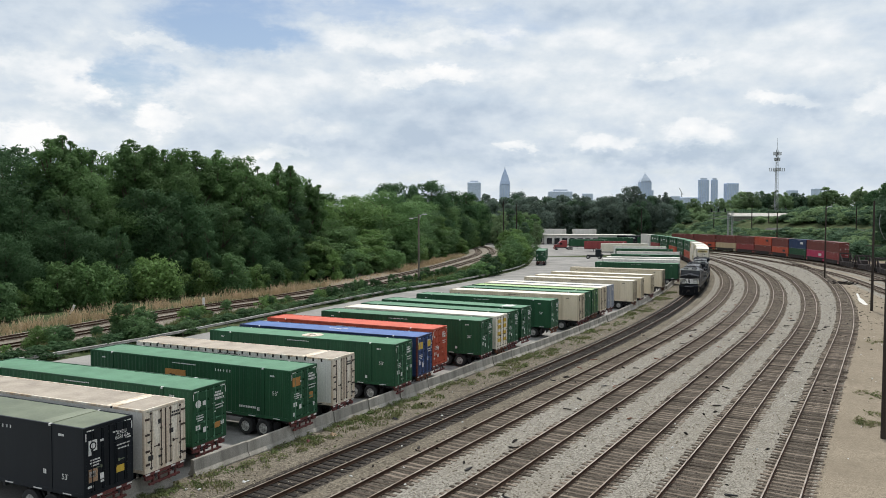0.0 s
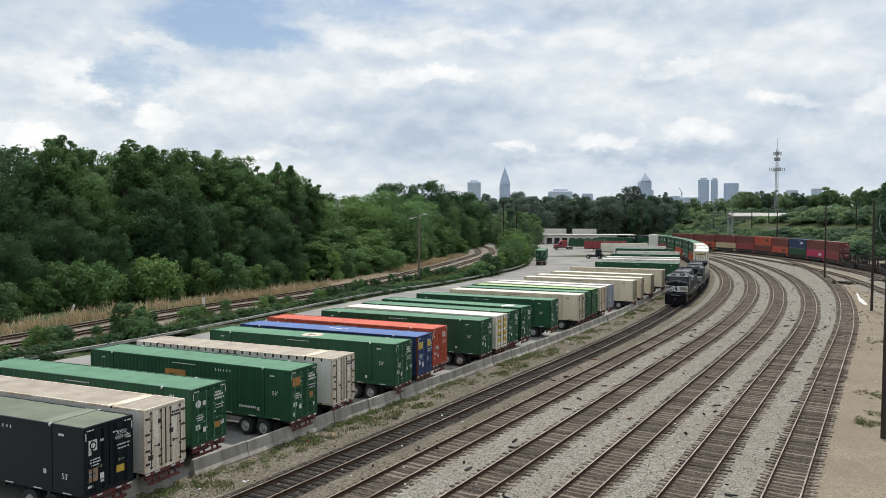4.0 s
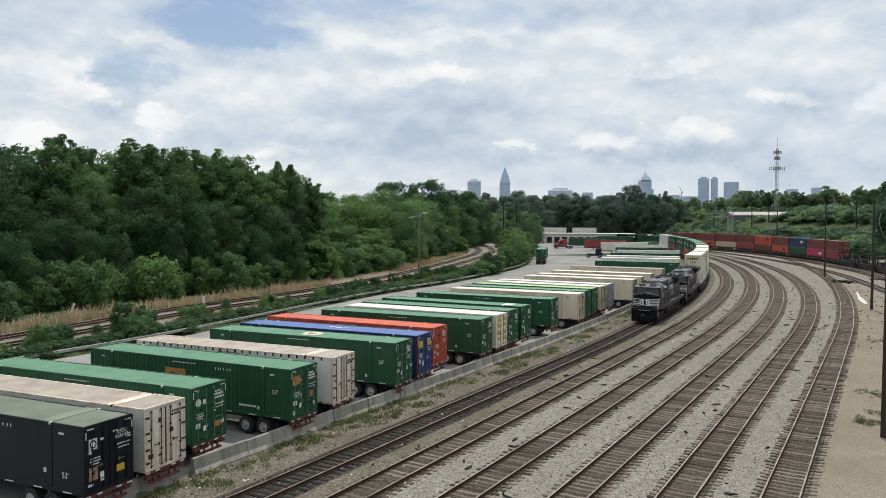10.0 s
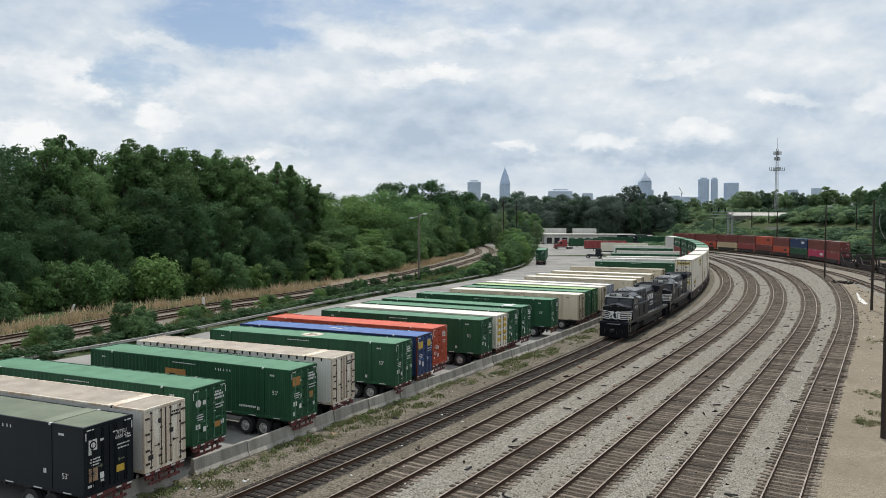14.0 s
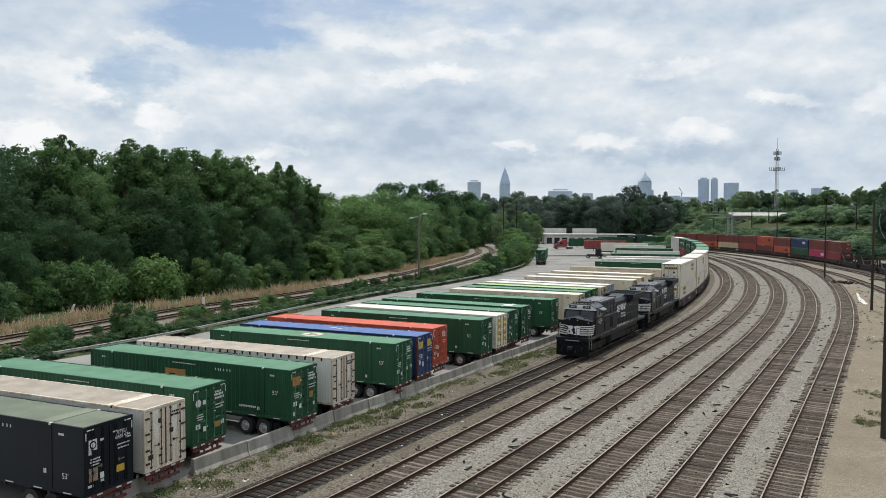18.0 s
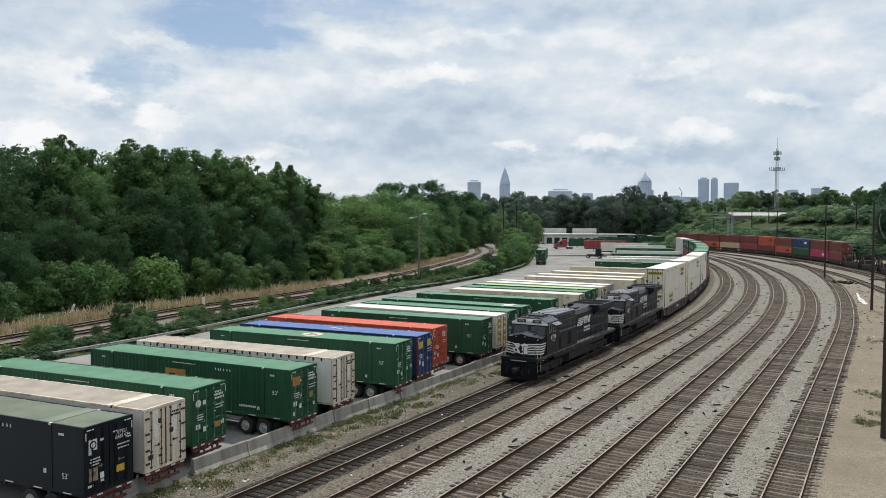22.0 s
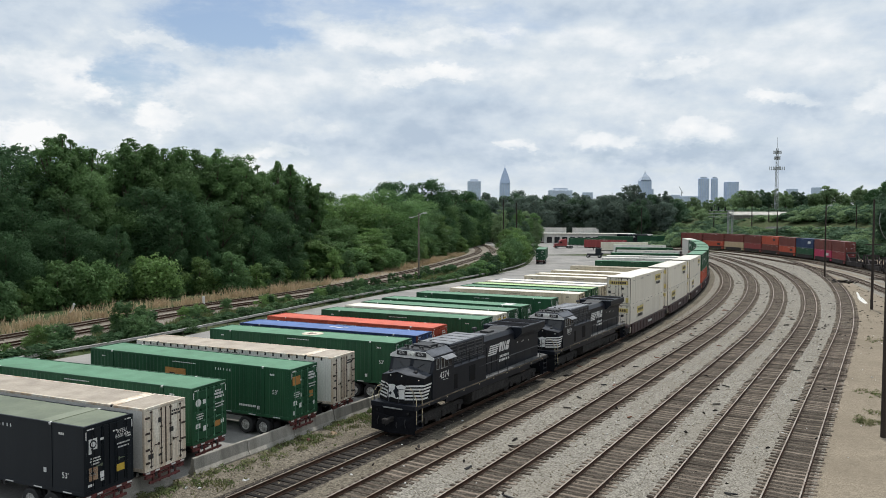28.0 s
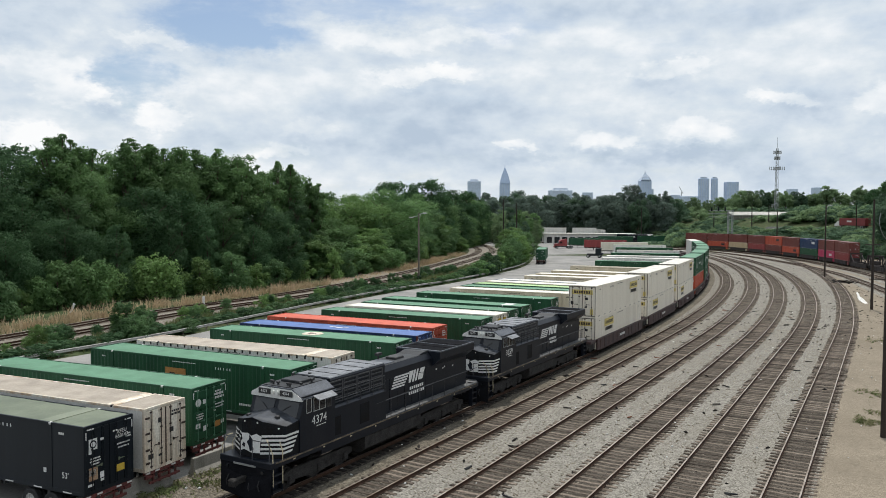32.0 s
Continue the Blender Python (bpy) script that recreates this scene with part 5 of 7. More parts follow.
    rad = part("radiator", Geo().sweep([(-0.98, 1.75), (-0.98, 3.55), (-1.55, 4.02), (-1.55, 4.42), (1.55, 4.42), (1.55, 4.02), (0.98, 3.55), (0.98, 1.75)], "x", 15.1, 19.4), M_BLACK, t)
    part("radiator_rim", Geo().box(17.25, -1.52, 4.45, 4.3, 0.06, 0.08).box(17.25, 1.52, 4.45, 4.3, 0.06, 0.08).box(15.2, 0, 4.45, 0.2, 2.98, 0.08).box(19.37, 0, 4.45, 0.06, 2.98, 0.08).box(17.4, 0, 4.45, 0.06 if number == "4374" else 0.3, 2.98, 0.06), M_CABROOF, rad, "pale dusty rim")
    for k in range(3):
        part("radiator_screen", Geo().box(15.95 + k * 1.33, 0, 4.44, 1.25, 2.85, 0.03), M_SCREEN, rad)
    # plain emblem and lettering blocks on the hood
    for sg in (-1, 1):
        for k in range(5):
            z = 2.98 + k * 0.142
            a0, a1 = 10.75 + 0.075 * k, 12.05 + 0.12 * k
            part("emblem_bar", Geo().poly([(a0, sg * 1.006, z), (a1, sg * 1.006, z), (a1 + 0.06, sg * 1.006, z + 0.09), (a0 + 0.05, sg * 1.006, z + 0.09)], [(0, 1, 2, 3)]), M_WHITE, hood, "white slanted bar")
        for outline in (((12.5, 3.04), (12.72, 3.04), (13.05, 3.68), (12.6, 3.68)), ((12.86, 3.04), (13.08, 3.04), (13.3, 3.68), (13.08, 3.68)), ((13.18, 3.04), (13.36, 3.04), (13.6, 3.68), (13.42, 3.68)),
                        ((13.5, 3.04), (14.0, 3.04), (14.12, 3.3), (13.6, 3.42)), ((13.66, 3.44), (14.1, 3.34), (14.3, 3.68), (13.8, 3.68))):
            part("emblem_block", Geo().poly([(x, sg * 1.006, z) for x, z in outline], [(0, 1, 2, 3)]), M_WHITE, hood, "white slanted block")
        g = Geo()
        bars(g, 13.35, sg * 1.007, 2.7, 1.5, 0.17, 7)
        bars(g, 13.35, sg * 1.007, 2.42, 1.7, 0.17, 8)
        for x, z in ((9.2, 1.9), (15.6, 3.3), (16.4, 3.25), (16.6, 3.3), (17.6, 3.2), (8.2, 1.86)):
            g.box(x, sg * 0.999, z, 0.14, 0.006, 0.09)
        tagged(part("hood_marking", g, M_WHITE, hood), kind="stuff")
        m = Matrix.Translation((3.97, sg * 1.528, 3.0)) @ Euler((radians(90), 0, 0 if sg < 0 else radians(180))).to_matrix().to_4x4()
        lettering(number, 0.56, M_WHITE, cab, m, "white road number", "road_number")
        part("cab_stencil", bars(Geo(), 4.1, sg * 1.528, 2.72, 0.7, 0.035, 4), M_WHITE, cab)
    # running gear, steps, rails
    make_truck(t, 4.4, 3)
    make_truck(t, 16.1, 3)
    for x in (1.15, 19.6):
        for sg in (-1, 1):
            st = part("step_frame", Geo().box(x - 0.32, sg * 1.38, 0.95, 0.03, 0.26, 1.2).box(x + 0.32, sg * 1.38, 0.95, 0.03, 0.26, 1.2).box(x, sg * 1.26, 0.95, 0.62, 0.02, 1.2), M_BLACK, t)
            for k in range(4):
                part("step", ("locostep", lambda: Geo().box(0, 0, 0, 0.62, 0.26, 0.04)), M_BLACKROOF, st, at=(x, sg * 1.38, 0.42 + k * 0.36))
    M_HR = M_HANDRAIL
    for sg in (-1, 1):
        g = Geo()
        for x, back in ((0.85, 0.02), (1.47, 0.12)):
            g.tube((x, sg * 1.5, 0.7), (x, sg * 1.5, 2.12), 0.023, 6).tube((x, sg * 1.5, 2.12), (x + back, sg * 1.18, 2.62), 0.023, 6).tube((x + back, sg * 1.18, 2.62), (x + back + 0.12, sg * 1.02, 2.68), 0.023, 6)
        part("grab_rail", g, M_HR, t, "pale yellow grab rails at the steps")
        g = Geo()
        x = 8.6
        while x < 19.9:
            g.tube((x, sg * 1.48, 1.75), (x, sg * 1.48, 2.72), 0.022, 5)
            x += 1.43
        g.tube((8.5, sg * 1.48, 2.72), (19.9, sg * 1.48, 2.72), 0.024, 5)
        part("side_rail", g, M_BLACKRAIL, t)
        for k in range(9):
            part("reflector", ("locoreflector", lambda: Geo().box(0, 0, 0, 0.13, 0.012, 0.05)), M_HANDRAIL, t, at=(2.2 + k * 2.1, sg * 1.538, 1.6))
        part("front_rail", Geo().tube((0.8, sg * 0.35, 1.75), (0.8, sg * 0.35, 2.6), 0.022, 5).tube((0.8, sg * 0.35, 2.6), (0.8, sg * 1.35, 2.6), 0.022, 5).tube((0.8, sg * 1.35, 2.6), (0.8, sg * 1.35, 1.75), 0.022, 5), M_STEELDARK, t)
    for y0, z0, y1, z1 in ((-0.3, 0.75, -0.42, 0.35), (0.3, 0.75, 0.42, 0.35), (0.9, 0.95, 0.95, 0.5), (-0.9, 0.95, -0.95, 0.5)):
        part("air_hose", Geo().tube((0.62, y0, z0), (0.5, (y0 + y1) / 2, (z0 + z1) / 2), 0.032, 6).tube((0.5, (y0 + y1) / 2, (z0 + z1) / 2), (0.56, y1, z1), 0.032, 6), M_TYRE, t)
    part("pilot_lip", Geo().box(0.7, 0, 1.5, 0.1, 1.3, 0.07), M_STEEL, t, "scuffed bright step edge")
    for y in (-1.05, 1.05):
        part("ditch_light", Geo().tube((0.64, y, 1.3), (0.75, y, 1.3), 0.075, 12), M_GLASS, t)
    return t


M_BLACKRAIL = material("black_handrail", (0.035, 0.037, 0.042), 0.45, spread=0.3, scale=4, grain=20, bump=0)
# slate grey from dust and from sky sheen painted into the roof
M_CABROOF = material("dusty_sheen_roof", (0.105, 0.115, 0.135), 0.5, spread=0.3, scale=1.5, grain=15, bump=0.08, second=(0.06, 0.066, 0.078), spec=0.3)
M_SCREEN = material("black_radiator_screen", (0.013, 0.0135, 0.016), 0.9, spec=0.03, spread=0.3, scale=3, grain=25, bump=0.2)
M_DECKDUST = material("dusty_walkway", (0.15, 0.148, 0.145), 0.8, spread=0.4, scale=1.5, grain=15, bump=0.1, second=(0.07, 0.07, 0.072))
M_HANDRAIL = material("pale_yellow_handrail", (0.6, 0.52, 0.34), 0.6, spread=0.3, scale=4, grain=20, bump=0)
# dust plus the sky's reflection, both in this grey-blue
M_NOSETOP = material("dusty_sheen_nose_top", (0.075, 0.083, 0.098), 0.4, spread=0.15, scale=1.2, grain=9, bump=0.05, second=(0.03, 0.032, 0.037), spec=0.15)
M_NOSE = material("dull_black_nose", (0.0125, 0.014, 0.017), 0.5, spread=0.35, scale=2.0, grain=15, bump=0.03, second=(0.012, 0.0115, 0.011), spec=0.06)
M_SILL = material("worn_sill_edge", (0.2, 0.155, 0.1), 0.8, spread=0.5, scale=1.5, grain=20, bump=0.1, second=(0.03, 0.025, 0.022))
M_STEELDARK = material("dark_handrail", (0.06, 0.062, 0.068), 0.5, spread=0.3, scale=4, grain=20, bump=0)
M_WELL = material("brown_well_car", (0.075, 0.042, 0.038), 0.75, spread=0.4, scale=1.2, grain=15, bump=0.1, second=(0.045, 0.032, 0.033), streak=True)
M_WELLDARK = material("sooty_well_car", (0.045, 0.035, 0.033), 0.8, spread=0.4, scale=1.2, grain=15, bump=0.1)
PITCH_L, PITCH_W = 20.8, 19.2


def well_geo(L, n):
    def sill():
        g = Geo()
        for y in (-1.42, 1.42):
            g.box(L / 2, y, 0.75, L - 3.2, 0.14, 0.95, 0.03).box(L / 2, y, 1.22, L - 3.0, 0.24, 0.08).box(L / 2, y, 0.3, L - 4.4, 0.22, 0.1)
            i = 2.4
            while i < L - 2:
                g.box(i, y * 1.06, 0.75, 0.09, 0.06, 0.9)
                i += 1.35
        return g

    def end():
        return Geo().box(1.1, 0, 1.1, 1.9, 2.7, 0.22, 0.03).box(0.35, 0, 0.9, 0.7, 0.4, 0.36)

    return ("sill%d" % n, sill), ("wellend%d" % n, end)


def make_well(at, L, n, mat):
    t = thing("well_car", "low brown steel well car for stacked containers", "rail car", at, "well cars")
    a, b = well_geo(L, n)
    part("side_sill", a, mat, t)
    part("end_platform", b, mat, t)
    part("end_platform", b, mat, t, at=pose(L, 0, 0, 0, 0, 180))
    for i in range(5):
        part("cross_beam", ("wellbeam", lambda: Geo().box(0, 0, 0.3, 0.5, 2.7, 0.1)), mat, t, at=(2.5 + i * (L - 5) / 4, 0, 0))
    make_truck(t, 0.95, 2)
    make_truck(t, L - 0.95, 2)
    part("reporting_mark", bars(Geo(), L / 2, -1.53, 0.8, 1.8, 0.22, 8), M_WHITE, t)
    return t


def ride(path_at, s, a, b, z, lift=0.0):
    """Pose of a vehicle whose front end stands at s, its bogies at a and b behind it."""
    p, q = path_at(s + a), path_at(s + b)
    d = Vector((q[0] - p[0], q[1] - p[1], 0)).normalized()
    return Matrix.Translation((p[0] - d.x * a, p[1] - d.y * a, z + lift)) @ Matrix.Rotation(math.atan2(d.y, d.x), 4, "Z")


MOVERS = []      # (thing, path, distance behind the front, bogie a, bogie b, lift, own offset)
TRAIN_S = [(0.0, 127.2), (3.0, 115.6), (6.0, 104.2), (9.0, 93.4), (13.0, 80.2), (16.0, 70.6), (19.0, 61.5), (23.0, 50.2), (28.0, 35.7), (32.0, 24.0)]
RED_S = [(0.0, 0.0), (10.0, 0.0), (13.0, -0.8), (19.0, -2.0), (23.0, -3.4), (28.0, -6.0), (32.0, -9.0)]


def train_path(s):
    return bend(s, *NEAR_TRACKS[0])


STACKS = ["cream/cream", "cream/cream", "cream/cream", "green/orange", "green/green", "green/orange", "green/green", "green/red", "white/white",
          "", "", "", "", "", "", "", "", "", "white/white", "white/white", ""]


def make_train():
    s0 = TRAIN_S[0][1]
    for i, num in enumerate(("4374", "3659")):
        lo = make_locomotive(ride(train_path, s0 + i * PITCH_L, 4.4, 16.1, RAIL_Z), num)
        MOVERS.append((lo, "train", i * PITCH_L, 4.4, 16.1, 0.0))
    d = 2 * PITCH_L + 0.7
    first = {}
    for i, st in enumerate(STACKS):
        m = ride(train_path, s0 + d, 0.95, PITCH_W - 0.95, RAIL_Z)
        if "w" in first:
            w = copy_thing(first["w"], m)
        else:
            w = first["w"] = make_well(m, PITCH_W, 0, M_WELL)
        MOVERS.append((w, "train", d, 0.95, PITCH_W - 0.95, 0.0))
        for lev, col in enumerate(reversed(st.split("/")) if st else ()):
            key = (col, lev if col == "cream" else 0)
            mm = m @ Matrix.Translation((1.52, 0, 0.36 + lev * 2.9))
            if key in first:
                c = copy_thing(first[key], mm)
            else:
                lab = {"cream": "cream container with yellow signs riding in a well car", "green": "dark green container riding on the train", "orange": "orange container riding in a well car",
                       "white": "white container riding on the train", "red": "red container riding in a well car"}[col]
                c = first[key] = make_container(col, {"green": "greenroof", "cream": "whiteroof", "white": "whiteroof"}.get(col, col), lab, mm, marks="black" if col in ("cream", "white") else "white", text=False, group="train containers", detail=2 if col == "cream" else 1, smooth_sides=col in ("cream", "white"))
                if col == "green":
                    g = Geo()
                    for sg in (-1, 1):
                        for x0 in (2.4, 12.2):
                            g.poly([(x0 - 0.8, sg * 1.304, 1.1), (x0 + 0.8, sg * 1.304, 1.1), (x0 + 0.3, sg * 1.304, 2.0), (x0 - 0.3, sg * 1.304, 2.0)], [(0, 1, 2, 3)])
                        bars(g, 7.5, sg * 1.304, 1.7, 3.4, 0.3, 9)
                    tagged(part("side_emblem", g, M_WHITE, c, "plain white emblem and bars"), kind="stuff")
                if col == "cream":
                    g = Geo()
                    for sg in (-1, 1):
                        g.box(12.9 if lev else 4.2, sg * 1.306, 2.12, 2.9, 0.012, 0.7)
                    part("yellow_sign", g, M_PALESIGN, c, "yellow sign panel")
                    g = Geo()
                    for sg in (-1, 1):
                        bars(g, 12.9 if lev else 4.2, sg * 1.313, 2.12, 2.4, 0.3, 8)
                        bars(g, 12.9 if lev else 4.2, sg * 1.308, 1.5, 2.3, 0.32, 6)
                    tagged(part("sign_lettering", g, M_CHASSIS, c), kind="stuff")
                    g = Geo().box(-0.02, 0.0, 2.3, 0.012, 2.0, 0.42)
                    for y in (-0.9, 0.9):
                        g.box(-0.02, y, 0.5, 0.012, 0.3, 0.5)
                    part("door_sign", g, M_PALESIGN, c, "yellow sign across the doors")
                    g = Geo()
                    bars(g, -0.03, 0.0, 2.3, 1.6, 0.24, 7, "y", 0.012)
                    for y in (-1.24, -0.02, 1.24):
                        g.box(-0.02, y, 1.45, 0.02, 0.045, 2.7)
                    for z in (0.12, 2.8):
                        g.box(-0.02, 0, z, 0.02, 2.44, 0.04)
                    tagged(part("door_trim", g, M_HINGE, c, "dark door frame and lettering"), kind="stuff")
            MOVERS.append((c, "train", d, 0.95, PITCH_W - 0.95, (1.52, 0.36 + lev * 2.9)))
        d += PITCH_W


make_train()
x, y = (1165 - 784) / 1365.0 * 372, 372
tagged(copy_thing(MOVERS[1][0], pose(x, y, 0.3, 0, 0, 165)), "black diesel locomotive parked on a far track")

# the train of red boxes on the outer track, its end towards the near side
RED_STACKS = [(13.7, "maroon/red"), (13.7, "maroon/magenta"), (13.7, "navy/green"), (13.7, "maroon/orange"), (13.7, "orange/maroon"),
              (13.7, "maroon/red"), (13.7, "maroon/tan"), (13.7, "maroon/orange"), (13.7, "maroon/maroon")]
RED_FRONT = 154.2


def make_red_train():
    d, first = -4 * 14.5, {}
    stacks = [(13.7, "")] * 4 + RED_STACKS
    for i, (L, st) in enumerate(stacks):
        p = 14.5
        m = ride(RED_PATH.at, RED_FRONT + d, 0.95, p - 0.95, 0.38)
        kind = "loaded" if st else "empty"
        if kind in first:
            w = copy_thing(first[kind], m)
        else:
            w = first[kind] = make_well(m, p, 1, M_WELLDARK)
            if not st:
                tagged(w, "empty dark well car with tall end frames")
                for x, sg in ((1.0, 1), (p - 1.0, -1)):
                    fr = part("end_frame", Geo().box(x, -1.3, 2.2, 0.35, 0.3, 2.4).box(x, 1.3, 2.2, 0.35, 0.3, 2.4).box(x, 0, 3.3, 0.4, 2.9, 0.35), M_WELLDARK, w, "dark steel end frame")
                    for y in (-1.3, 1.3):
                        part("brace", Geo().tube((x, y, 3.2), (x + sg * 2.6, y, 1.2), 0.12, 6), M_WELLDARK, fr)
                    part("brake_platform", Geo().box(x - sg * 0.5, 0, 1.7, 0.7, 2.2, 0.9, 0.05), M_WELLDARK, w)
        MOVERS.append((w, "red", d, 0.95, p - 0.95, 0.0))
        for lev, col in enumerate(reversed(st.split("/")) if st else ()):
            mm = m @ Matrix.Translation((0.4, 0, 0.36 + lev * 2.9))
            if col in first:
                c = copy_thing(first[col], mm)
            else:
                lab = "%s container stacked on the far train" % {"maroon": "rust-red", "navy": "dark blue", "magenta": "pink-red"}.get(col, col)
                c = first[col] = make_container(col, col, lab, mm, L=13.7, text=False, group="far train containers", detail=1)
                if col in ("orange", "magenta", "navy"):
                    part("side_sign", Geo().box(3.2, 1.302, 1.75, 2.2, 0.012, 0.7).box(3.2, -1.302, 1.75, 2.2, 0.012, 0.7), M_CHASSIS if col == "orange" else M_WHITE, c)
            MOVERS.append((c, "red", d, 0.95, p - 0.95, (0.4, 0.36 + lev * 2.9)))
        d += p


make_red_train()


# ---- plants ----
def leaf_mesh(name, centres, radii, count, size, seed, flat=0.85):
    """Many small leaves in soft clumps."""
    r = np.random.RandomState(seed)
    centres, radii = np.array(centres), np.array(radii)
    w = radii ** 2
    k = r.choice(len(centres), count, p=w / w.sum())
    n = r.normal(size=(count, 3))
    n[:, 2] += 0.4
    n /= np.linalg.norm(n, axis=1)[:, None]
    rad = radii[k] * np.clip(0.86 + 0.2 * r.normal(size=count), 0.05, 1.6)
    p = centres[k] + n * rad[:, None] * np.array([1, 1, flat])
    nn = n + np.array([0, 0, 0.25]) + r.normal(scale=0.42, size=(count, 3))
    nn /= np.linalg.norm(nn, axis=1)[:, None]
    a = np.cross(nn, r.normal(size=(count, 3)))
    a /= np.linalg.norm(a, axis=1)[:, None]
    b = np.cross(nn, a)
    s = size * (0.55 + 0.9 * r.rand(count))[:, None]
    v = np.empty((count, 3, 3))
    v[:, 0], v[:, 1], v[:, 2] = p - a * s, p + a * s * 0.55 - b * s * 0.7, p + a * s * 0.7 + b * s * 0.6
    me = bpy.data.meshes.new(name)
    me.from_pydata(v.reshape(-1, 3).tolist(), [], np.arange(count * 3).reshape(-1, 3).tolist())
    return me




def tree_kind(h, spread, lobes, leaves, size, seed, low=0.18):
    """A tree of height h standing on the ground, its trunk with limbs and its crown of leaves."""
    rnd = random.Random(seed)
    cs, rs = [], []
    for i in range(lobes):
        q = (i + 0.5) / lobes
        z = h * (low + (0.95 - low) * q)
        reach = spread * (0.55 + 0.45 * math.sin(min(q * 1.7, 1.0) * 1.57)) * math.sqrt(max(0.02, 1 - max(0.0, q - 0.45) ** 2 / 0.33))
        a = i * 2.39996 + rnd.uniform(-0.5, 0.5)
        d = reach * (rnd.uniform(0.45, 0.95) if i % 4 else rnd.uniform(0.0, 0.5))
        cs.append((d * math.cos(a), d * math.sin(a), z + rnd.uniform(-0.03, 0.03) * h))
        rs.append(spread * rnd.choice((0.2, 0.26, 0.34, 0.44)) * rnd.uniform(0.9, 1.15) * (1.0 if q < 0.8 else 0.7))
    trunk = Geo().tube((0, 0, -0.5), (0.1, 0, h * 0.45), h * 0.017, 8, h * 0.011).tube((0.1, 0, h * 0.45), (0, 0.1, h * 0.85), h * 0.011, 7, h * 0.003)
    for c in cs[::2]:
        z0 = max(h * 0.12, c[2] - h * 0.18)
        trunk.tube((0.05, 0, z0), c, h * 0.006, 5, h * 0.002)
    return trunk.mesh("trunk"), leaf_mesh("crown", cs, rs, leaves, size, seed)


TREE_KINDS = [tree_kind(20, 6.2, 44, 24000, 0.185, 1, 0.08), tree_kind(20, 5.4, 38, 21000, 0.175, 2, 0.10), tree_kind(20, 7.2, 50, 28000, 0.19, 3, 0.06),
              tree_kind(20, 4.8, 34, 19000, 0.17, 4, 0.12), tree_kind(20, 6.6, 46, 25000, 0.185, 5, 0.05)]
SLIM_KINDS = [tree_kind(20, 2.5, 34, 10000, 0.165, 21, 0.3), tree_kind(20, 2.0, 30, 8500, 0.16, 22, 0.3), tree_kind(20, 3.0, 38, 11000, 0.17, 23, 0.28)]
MID_KINDS = [tree_kind(20, 6.0, 30, 7500, 0.3, 9, 0.06), tree_kind(20, 5.2, 28, 6800, 0.28, 10, 0.06)]
FAR_KINDS = [tree_kind(20, 6.5, 30, 9000, 0.4, 6, 0.03), tree_kind(20, 5.5, 26, 8000, 0.38, 7, 0.05), tree_kind(20, 7.5, 34, 10000, 0.42, 8, 0.02)]
SHRUB_KINDS = [tree_kind(5, 2.6, 16, 2600, 0.17, 11, 0.05), tree_kind(5, 2.2, 14, 2300, 0.16, 12, 0.04), tree_kind(5, 3.0, 20, 3000, 0.18, 13, 0.05)]
FAR_SHRUBS = [tree_kind(5, 3.2, 11, 1200, 0.28, 14, 0.02), tree_kind(5, 3.8, 13, 1300, 0.3, 15, 0.02)]


def plant(x, y, h, kinds, leaf, label, name="tree", base=20.0, rnd=random, group="wood"):
    tm, cm = kinds[rnd.randrange(len(kinds))]
    k = h / base
    t = thing(name, label, "tree" if name == "tree" else "shrub", pose(x, y, lie(x, y) - 0.05, 0, 0, rnd.uniform(0, 360)), group)
    t.scale = (k * rnd.uniform(0.85, 1.2), k * rnd.uniform(0.85, 1.2), k)
    part("trunk", tm, M_BARK, t)
    part("crown", cm, leaf, t)
    return t


F_PX, HOR = 1365.0, 386.2


def azimuth(px, d):
    """Place at depth d on the bearing px."""
    return (px - 784) / F_PX * d, d


def rise(py, d):
    """Height of what shows at py from a depth d."""
    return EYE[2] + (HOR - py) / F_PX * d


def ground_at(px, py):
    d = EYE[2] * F_PX / (py - HOR)
    return azimuth(px, d)


def line(tab, x):
    return float(np.interp(x, [a for a, _ in tab], [b for _, b in tab]))


EDGE = [(-250, 75), (-100, 84), (0, 94), (150, 108), (300, 121), (450, 134), (600, 158), (700, 186), (780, 240), (840, 330), (880, 420)]     # depth of the wood's edge by bearing
CREST = [(-250, 256), (-100, 256), (0, 256), (70, 262), (100, 232), (130, 244), (180, 258), (235, 240), (300, 262), (345, 266), (400, 276), (450, 290), (500, 286), (545, 315), (560, 330), (590, 345), (640, 342), (690, 340), (760, 346), (810, 344), (855, 356), (900, 362)]


